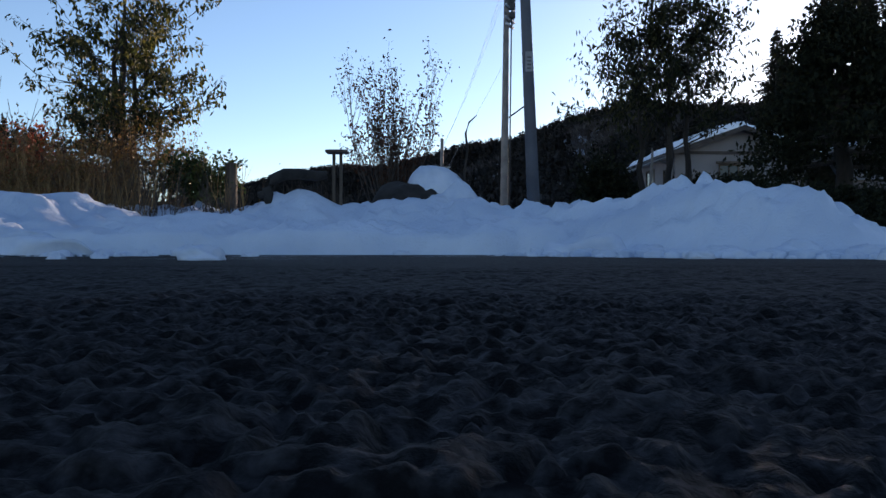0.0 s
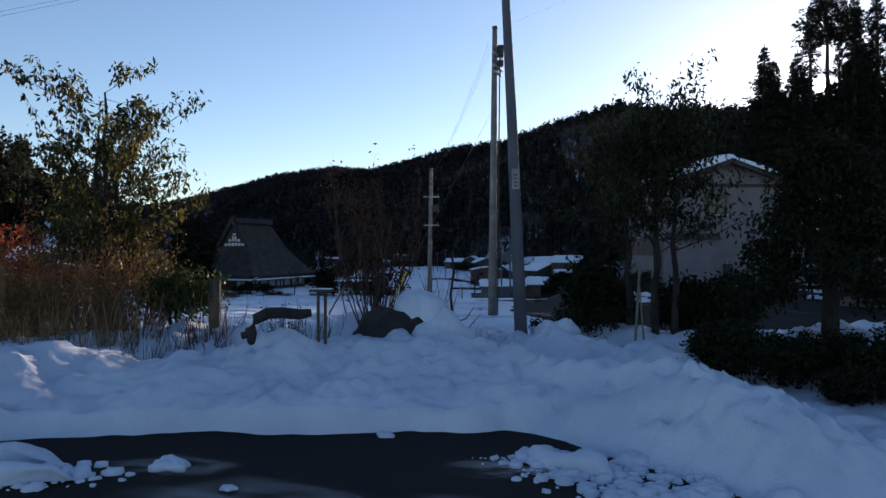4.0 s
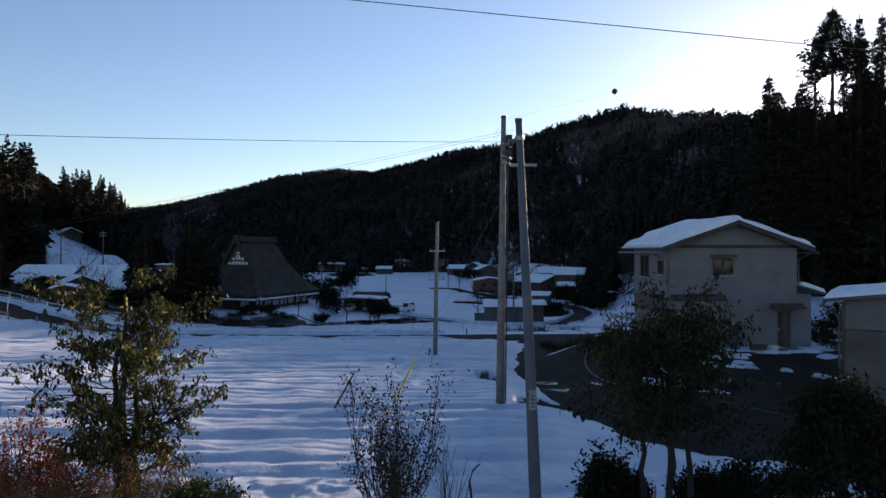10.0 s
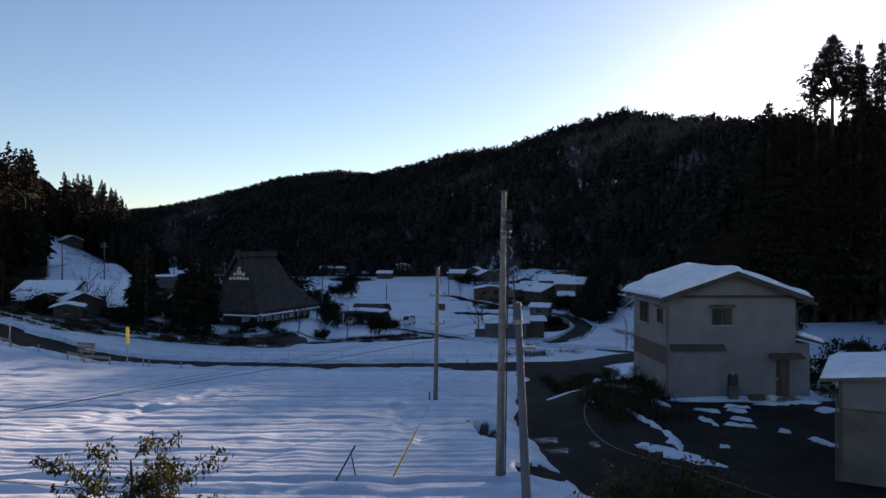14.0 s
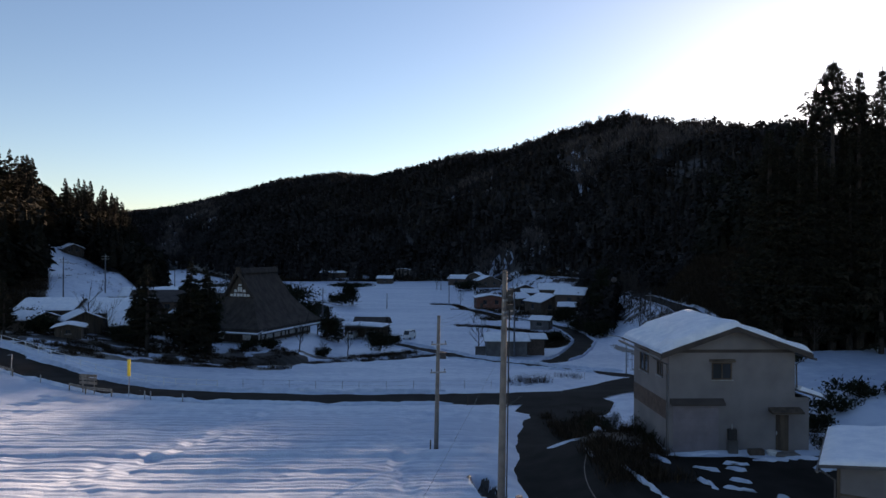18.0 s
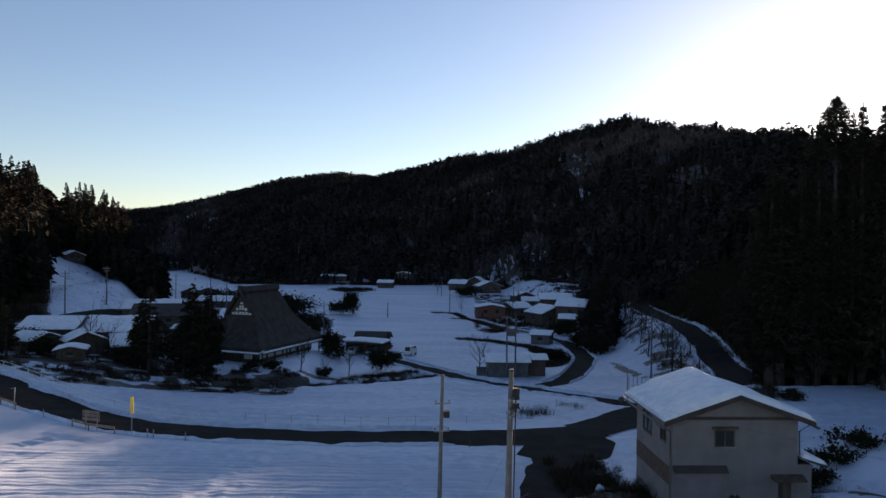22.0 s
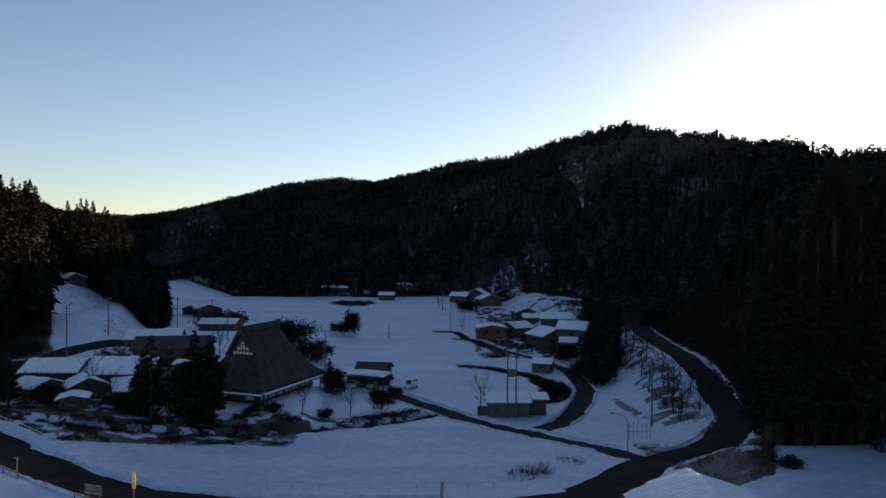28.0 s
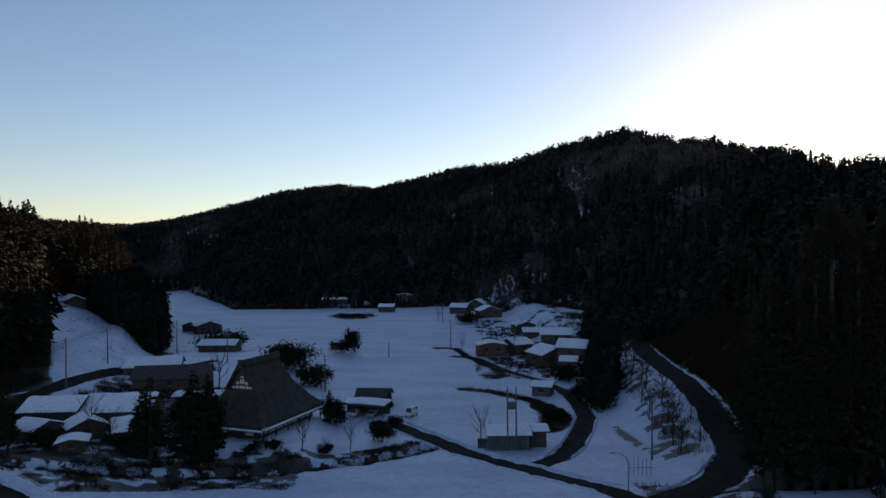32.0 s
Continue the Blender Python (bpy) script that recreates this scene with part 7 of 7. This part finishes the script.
gabled("shed", "low grey shed with a snow-covered roof by the lane", 11.5, 117.6, 5.2, 6.6, 2.7, 0.8, 90, SHEET, 1, seed=3)
gabled("shed", "small lean-to shed against the grey shed", 16.4, 118.4, 3.4, 3.0, 2.9, 0.5, 90, BROWN, 0, seed=4)
RED = mottled("red_brown_wall", (0.12, 0.05, 0.035), (0.20, 0.085, 0.06), 1.5, 0.85, 0.2, 20.0)
for i, (nm, lb, x, y, w, d, e, r, rot, mt) in enumerate((
        ("village_house", "red-brown house under snow at the bend of the lane", 17, 227, 9, 7, 3.7, 0.8, 4, RED),
        ("village_house", "dark timber house with a snowy roof", 26, 231.5, 8, 7, 3.4, 1.5, -62, TIMBER),
        ("village_house", "dark timber house with a wide snowy gable roof", 32.4, 205, 10, 9, 3.9, 2.0, 24, TIMBER),
        ("village_house", "brown house with a snowy roof beside the lane", 39, 201.5, 9, 8, 4.4, 1.7, 68, BROWN),
        ("village_house", "low brown house with a snow-covered porch", 36.4, 195, 5.5, 4.5, 2.6, 0.9, 78, BROWN),
        ("village_house", "house with a long snowy roof below the wooded slope", 39.5, 235, 7, 10, 3.8, 1.6, 82, TIMBER),
        ("village_house", "small dark house behind the lane", 34.5, 284, 8, 7, 3.6, 1.4, 15, TIMBER),
        ("village_house", "small brown house with a snow-covered roof", 36.5, 268, 6, 8, 2.4, 1.2, 86, BROWN),
        ("village_house", "house with a snowy gable at the foot of the woods", 25, 347, 11, 9, 3.6, 2.2, 14, TIMBER),
        ("village_house", "house with a snowy gable at the foot of the woods", 21.5, 381, 9, 8, 4.0, 2.2, -20, TIMBER),
        ("village_house", "dark house at the edge of the far woods", 11.6, 366, 8, 9, 3.6, 1.7, 70, BROWN),
        ("field_hut", "small grey field hut beside the lane", 24.3, 162.5, 5.2, 4.2, 2.4, 0.6, 70, SHEET),
        ("field_hut", "small dark hut at the far end of the fields", -27.5, 378, 6, 8, 3.0, 1.2, 84, TIMBER),
        ("field_hut", "pale hut below the far woods", -20.3, 416, 9, 6, 3.4, 0.9, 0, WEATHERED),
        ("field_hut", "long low shed at the far end of the fields", -60, 411, 6, 15, 2.6, 0.8, 88, TIMBER),
        ("old_house", "single-storey house with a broad snowy roof", -63.2, 116.5, 8.0, 8.5, 3.2, 1.5, -86, TIMBER),
        ("old_house", "single-storey house with a broad snowy roof", -53.6, 119.2, 9.0, 10.5, 3.2, 1.9, -84, TIMBER),
        ("outhouse", "small outhouse with a snowy roof", -61, 106, 5, 4.5, 2.0, 0.9, 70, TIMBER),
        ("outhouse", "small outhouse with a snowy roof", -55, 108.5, 5, 4, 2.2, 1.1, 40, TIMBER),
        ("outhouse", "small outhouse with a snowy roof", -48.5, 110, 6, 5, 2.4, 1.3, -60, BROWN),
        ("outhouse", "tiny store under a slab of snow", -52.6, 100.5, 3.4, 3, 1.6, 0.4, 20, TIMBER),
        ("barn", "long brown barn with a bare dark roof", -57, 151, 8, 15, 3.0, 2.0, -82, BROWN),
        ("old_house", "house with a snowy roof behind the barn", -66.5, 164, 7, 12, 3.0, 1.6, -78, TIMBER),
        ("old_house", "low house with a flat snowy roof", -67.5, 217, 7, 11, 2.6, 1.2, 88, TIMBER),
        ("hillside_house", "house high on the snowy slope", -119, 229, 6, 7, 1.8, 1.4, 40, TIMBER),
        ("hillside_house", "house at the head of the side valley", -96, 292, 10, 8, 3.6, 1.6, 30, TIMBER),
        ("hillside_house", "house at the head of the side valley", -104, 300, 8, 6, 2.6, 1.4, -10, BROWN),
        ("annex", "dark-roofed annex behind the carport", -14.2, 154, 4.5, 6.8, 2.2, 1.2, 84, TIMBER),
        ("white_roof_store", "small store under a white roof", -46.5, 137, 4, 9, 2.6, 0.5, 88, TIMBER))):
    gabled(nm, lb, x, y, w, d, e, r, rot, mt, 2 if w > 5 else 1, 0.0 if nm in ("annex", "barn") else 0.22, 100 + i, roof=DARK_ROOF if nm in ("annex", "barn") else None, group="houses of the village" if "house" in nm else "")

cp = thing("carport", "open carport with a snow-laden roof", "carport", Matrix.Translation(at(-15.2, 142.6)) @ Matrix.Rotation(radians(-14), 4, "Z"))
for x in (-4.6, -1.5, 1.5, 4.6):
    for y in (-2.2, 2.2):
        part("post", Geo().box(x - 0.07, y - 0.07, -0.4, x + 0.07, y + 0.07, 2.5), TIMBER, cp)
cr = part("roof", Geo().box(-5.1, -2.8, 2.503, 5.1, 2.8, 2.65), SLATE, cp)
part("snow_cover", gable_slab(10.0, 5.4, 2.66, 0.25, 0.0, 0.28, 0.0, 0.3, 7), LIT_SNOW, cr)
part("back_wall", Geo().box(-4.6, 2.28, -0.4, 4.6, 2.36, 2.5), TIMBER, cp)


def car(label, m, mat, tall=1.45):
    t = thing("parked_car", label, "car", m, "parked cars")
    prof = [(-1.65, 0.32), (-1.68, 0.80), (-1.35, 0.92), (-0.95, tall), (1.35, tall), (1.62, 0.95), (1.66, 0.32)]
    g = Geo()
    n = len(prof)
    hw = 0.72
    g.add([(x, -hw * (0.9 if z > 1 else 1), z) for x, z in prof] + [(x, hw * (0.9 if z > 1 else 1), z) for x, z in prof], [tuple(range(n)), tuple(reversed(range(n, 2 * n)))] + [((k + 1) % n, k, k + n, (k + 1) % n + n) for k in range(n)])
    b = part("body", g, mat, t)
    for s in (-1, 1):
        part("side_window", Geo().add([(-1.1, s * 0.69, 0.98), (1.3, s * 0.69, 0.98), (1.18, s * 0.665, tall - 0.1), (-0.85, s * 0.665, tall - 0.1)], ((0, 1, 2, 3),)), GLASS, b)
        for x in (-1.05, 1.05):
            w = part("wheel", Geo().tube([(x, s * 0.60, 0.28), (x, s * 0.75, 0.28)], 0.28, 12), BLACK, t)
            part("rim", Geo().tube([(x, s * 0.752, 0.28), (x, s * 0.765, 0.28)], 0.17, 10), METAL, w)
    part("windscreen", Geo().add([(-1.36, -0.6, 0.98), (-1.36, 0.6, 0.98), (-1.01, 0.56, tall - 0.08), (-1.01, -0.56, tall - 0.08)], ((0, 1, 2, 3),)), GLASS, b)
    for s in (-1, 1):
        part("headlight", Geo().box(-1.70, s * 0.5 - 0.12, 0.62, -1.675, s * 0.5 + 0.12, 0.76), WHITE, b)
    return t


car("small white van parked on the snowy track", Matrix.Translation(at(-5.6, 141.5)) @ Matrix.Rotation(radians(65), 4, "Z"), WHITE, 1.85)
car("pale car parked under the carport", Matrix.Translation(at(-17.2, 142.2)) @ Matrix.Rotation(radians(80), 4, "Z"), WHITE)
car("grey car parked under the carport", Matrix.Translation(at(-13.4, 141.2)) @ Matrix.Rotation(radians(78), 4, "Z"), METAL)

# trees and shrubs round the village
for x, y, tall, wide in ((-41.5, 100.5, 12.6, 1.8), (-43.2, 102, 10.5, 1.7), (-36.4, 103.6, 14.2, 1.8), (-34.2, 104.6, 12.6, 1.7), (-35.4, 107, 13, 1.6), (-37.2, 102.2, 9.0, 1.9), (-34.6, 102.4, 7.5, 1.9), (-59.5, 96.5, 7.5, 1.8), (-62.5, 100.5, 8.5, 1.8), (-20.6, 131.5, 6.8, 2.0), (-18.9, 134, 5.2, 2.0), (-66, 104, 8, 1.8), (-10.6, 148.5, 4.5, 1.4), (44, 186, 8, 1.5), (30, 214, 6, 1.5), (36, 178, 7, 1.9), (40, 176, 8, 1.8), (33, 166, 4.5, 2.0)):
    plant_cedar(x, y, tall, None, wide)
for i, (nm, lb, x, y, rx, h, n, lf) in enumerate((
        ("dark_evergreen", "broad black-green evergreen before the farmhouse", -43.0, 102.5, 2.0, 8.5, 1300, 0.42), ("dark_evergreen", "broad black-green evergreen before the farmhouse", -36.2, 104.5, 2.3, 11.0, 1500, 0.42), ("dark_evergreen", "broad black-green evergreen before the farmhouse", -34.2, 105.5, 1.9, 9.8, 1300, 0.42), ("dark_evergreen", "broad black-green evergreen before the farmhouse", -37.6, 107, 2.0, 7.5, 1200, 0.42),
        ("dark_evergreen", "round dark evergreen at the corner of the farmhouse", -20.0, 132.5, 2.4, 5.5, 1200, 0.4), ("field_bush", "dark bushes at the edge of the snowy field", 26.0, 47.5, 1.8, 1.2, 500, 0.25), ("field_bush", "dark bushes at the edge of the snowy field", 28.6, 50.5, 2.0, 1.3, 500, 0.25), ("field_bush", "dark bushes at the edge of the snowy field", 31.5, 52.5, 2.0, 1.3, 500, 0.25), ("field_bush", "dark bushes at the edge of the snowy field", 34.5, 51.5, 2.0, 1.3, 500, 0.25), ("field_bush", "dark bushes at the edge of the snowy field", 33.8, 67.5, 1.8, 1.2, 400, 0.25),
        ("garden_bush", "dark bushes in the snowy garden", -26.5, 110.5, 1.6, 1.5, 500, 0.3), ("garden_bush", "dark bushes in the snowy garden", -18.6, 114.2, 1.3, 1.6, 500, 0.3), ("garden_bush", "dark bushes in the snowy garden", -29, 108.5, 1.8, 1.8, 500, 0.3),
        ("yard_bush", "dark bushes round the old houses", -46, 104, 2.5, 2.5, 700, 0.4), ("yard_bush", "dark bushes round the old houses", -57, 101, 2.2, 3.0, 700, 0.4), ("yard_bush", "dark bushes round the old houses", -64, 108, 2.6, 3.5, 700, 0.4), ("yard_bush", "dark bushes round the old houses", -46, 128, 2.8, 4.5, 900, 0.4), ("yard_bush", "dark bushes round the old houses", -44, 120, 2.8, 5.0, 900, 0.4),
        
        ("dark_thicket", "dark trees where the valley narrows", 39, 168, 3.6, 6.5, 900, 0.5), ("dark_thicket", "dark trees where the valley narrows", 42.5, 180, 4.0, 7.5, 900, 0.5), ("dark_thicket", "dark trees where the valley narrows", 46, 192, 4.2, 8.0, 900, 0.5), ("dark_thicket", "dark trees where the valley narrows", 37.5, 156, 2.6, 3.6, 700, 0.4),
        ("bamboo_clump", "dark clump of bamboo in the snowy field", -28.6, 233, 3.2, 8.5, 1100, 0.55), ("bamboo_clump", "low dark bamboo in the snowy field", -32.6, 231.5, 4.0, 4.6, 900, 0.5), ("dark_thicket", "dark thicket behind the farmhouse", -40, 186, 7.0, 7.5, 1800, 0.7), ("dark_thicket", "dark thicket behind the farmhouse", -31, 172, 5.0, 5.0, 1200, 0.6),
        ("dark_bush", "dark bush at the end of the track", -10.2, 121, 2.4, 3.6, 1100, 0.35), ("dark_bush", "dark bush beside the carport", -8.6, 134, 1.6, 2.2, 700, 0.3), ("dark_thicket", "dark hedge by the side valley", -70, 228, 9.0, 6.0, 1200, 0.8),
        ("dark_thicket", "dark bushes on the bank below the lane", 22.5, 137, 3.4, 2.0, 900, 0.4), ("dark_thicket", "dark bushes by the bend of the lane", 33.5, 146, 3.6, 3.6, 1000, 0.5), ("dark_thicket", "dark bushes by the bend of the lane", 32.5, 158, 3.6, 3.2, 1000, 0.5), ("dark_thicket", "dark bushes among the houses", 33, 180, 4.0, 4.0, 900, 0.6),
        ("dark_thicket", "dark bushes below the far woods", 14, 320, 6, 4.5, 800, 0.8), ("dark_thicket", "bushes along the far field edge", -42, 350, 13, 1.6, 1000, 0.7))):
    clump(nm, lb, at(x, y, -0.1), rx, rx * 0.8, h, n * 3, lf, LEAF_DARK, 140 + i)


def bare_tree(x, y, tall, seed, label="leafless tree standing in snow"):
    rng = random.Random(seed)
    t = thing("bare_tree", label, "tree", Matrix.Translation(at(x, y)), "bare winter trees")
    r = tall * 0.02
    part("trunk", Geo().tube([(0, 0, -0.3), (0.03 * tall, 0, tall * 0.35), (0.02 * tall, 0.02 * tall, tall * 0.8)], [r, r * 0.8, r * 0.25], 6), BARK, t)
    for k in range(9):
        z = tall * (0.25 + 0.5 * k / 8)
        a = k * 2.4 + rng.uniform(-0.5, 0.5)
        g = Geo()
        twigs(g, rng, (0.025 * tall, 0, z), Vector((math.cos(a), math.sin(a), 0.9)).normalized(), tall * 0.38 * rng.uniform(0.7, 1.1), r * 0.45, 2, 0.6, 0.25, 3)
        part("limb", g, BARK, t)
    return t


for i, (x, y, h) in enumerate(((-21.8, 110.7, 5.0), (-14.8, 115.6, 4.6), (6.9, 118.9, 5.6), (-18.5, 112.5, 3.0), (-53.8, 108, 6.0), (-50, 106, 5.0), (-49, 156, 7.0), (-28, 166, 5.0), (22, 215, 6.0), (8, 238, 5), (37.5, 112, 6.5), (39.5, 118, 7.0), (41, 125, 6.0), (37, 106.8, 6.2), (45, 124.8, 5.0), (43.5, 149.7, 6.5), (45.3, 162.9, 7.0), (38.5, 128, 6.5), (42.5, 133, 6.5), (40, 138, 6), (43, 145, 7), (42, 153, 6), (44.5, 160, 7), (45, 168, 7), (47, 176, 8), (36.5, 106.5, 4.0), (41.5, 111, 5.5), (24, 250, 6), (30, 262, 7), (38, 255, 7), (45, 235, 7), (-85, 262, 7), (0, 330, 6), (16, 300, 6), (40, 74, 3.5), (47, 71, 4.0))):
    bare_tree(x, y, h, 200 + i)


def far_pole(x, y, tall, seed, arms=1):
    t = thing("village_pole", "slender utility pole beside the village road", "utility pole", Matrix.Translation(at(x, y)), "utility poles")
    part("shaft", Geo().tube([(0, 0, -0.5), (0, 0, tall)], [0.16, 0.10], 8), STEEL, t)
    for k in range(arms):
        part("crossarm", Geo().box(-0.8, -0.16, tall - 0.6 - 0.6 * k, 0.8, -0.11, tall - 0.5 - 0.6 * k), METAL, t)


for i, (x, y, h, a) in enumerate(((-75.6, 142.3, 10.5, 2), (-76.4, 162, 9.0, 2), (-27, 166, 9.0, 2), (4.2, 238.6, 10.5, 1), (11.2, 114.6, 10.5, 1), (12.6, 114.4, 10.5, 0), (32.6, 106.8, 10.5, 1), (-77.5, 208, 10, 1), (-73, 226, 10, 1), (-15.8, 222.6, 5, 0), (25, 230, 10, 1), (2, 322, 9, 1), (-56, 186, 8, 1))):
    far_pole(x, y, h, i, a)
part("cabinet", Geo().box(11.15, 114.2, 0.2, 12.7, 114.8, 1.4), SHEET, [o for o in bpy.data.objects if o.name.startswith("village_pole")][4]).matrix_parent_inverse = Matrix.Translation(at(11.2, 114.6)).inverted()
lamp = thing("street_lamp", "curved steel street lamp at the road junction", "street lamp", Matrix.Translation(at(24.7, 91.3)))
part("pole", Geo().tube([(0, 0, -0.4), (0, 0, 3.6), (-0.25, 0, 4.4), (-0.9, 0, 4.85), (-1.7, 0, 5.0)], [0.09, 0.07, 0.06, 0.05, 0.04], 7), METAL, lamp)
part("lamp_head", Geo().box(-2.4, -0.13, 4.94, -1.7, 0.13, 5.08), METAL, lamp)

ub = thing("utility_box", "low dark metal box standing in snow by the village road", "box", Matrix.Translation(at(7.2, 117.0)))
part("body", Geo().box(-0.8, -0.5, -0.3, 0.8, 0.5, 1.25), SHEET, ub)
part("lid", Geo().box(-0.86, -0.56, 1.253, 0.86, 0.56, 1.34), DARK_ROOF, ub)
rk = thing("drying_rack", "row of thin bare poles standing in the snow", "rack", Matrix.Translation(at(28.5, 98.6)))
for k in range(6):
    part("pole", Geo().tube([(-1.6 + 0.6 * k, 0, -0.3), (-1.55 + 0.6 * k, 0.05, 2.2 + 0.3 * (k % 3))], 0.035, 5), TIMBER, rk)
part("rail", Geo().tube([(-1.9, -0.06, 1.1), (1.7, -0.06, 1.2)], 0.03, 5), TIMBER, rk)

# the low sun itself, far behind the wooded ridge
az, el, far = radians(SUN_AZ), radians(11.7), 3500.0
k = 24
g = Geo().add([(0, 0, 0)] + [(math.cos(6.2832 * j / k) * 30, 0, math.sin(6.2832 * j / k) * 30) for j in range(k)], [(0, 1 + j, 1 + (j + 1) % k) for j in range(k)])
SUNLIGHT, n_, l_, b_ = material("sun_surface")
b_.inputs["Emission Color"].default_value, b_.inputs["Emission Strength"].default_value = (1.0, 0.93, 0.80, 1), 60.0
ob = part("backdrop_sun", g, SUNLIGHT)
ob.matrix_world = Matrix.Translation((math.sin(az) * math.cos(el) * far, math.cos(az) * math.cos(el) * far, math.sin(el) * far)) @ Matrix.Rotation(-az, 4, "Z")
tagged(ob, "bright disc of the low winter sun", "sun", kind="structure")

# a far mountain beyond the valley's mouth, blue haze put into its base colour
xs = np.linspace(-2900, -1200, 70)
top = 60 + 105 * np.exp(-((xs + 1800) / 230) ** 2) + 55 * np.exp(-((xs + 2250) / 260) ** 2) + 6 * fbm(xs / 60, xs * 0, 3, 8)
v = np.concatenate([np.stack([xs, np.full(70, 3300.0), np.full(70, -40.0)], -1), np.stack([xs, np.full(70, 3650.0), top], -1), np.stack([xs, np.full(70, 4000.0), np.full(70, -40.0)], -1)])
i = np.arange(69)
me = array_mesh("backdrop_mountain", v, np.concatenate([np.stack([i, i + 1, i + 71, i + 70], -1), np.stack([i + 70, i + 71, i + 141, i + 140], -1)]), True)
me.materials.append(mottled("haze_tinted_slope", (0.20, 0.25, 0.32), (0.30, 0.35, 0.42), 0.01, 0.95, 0.0))
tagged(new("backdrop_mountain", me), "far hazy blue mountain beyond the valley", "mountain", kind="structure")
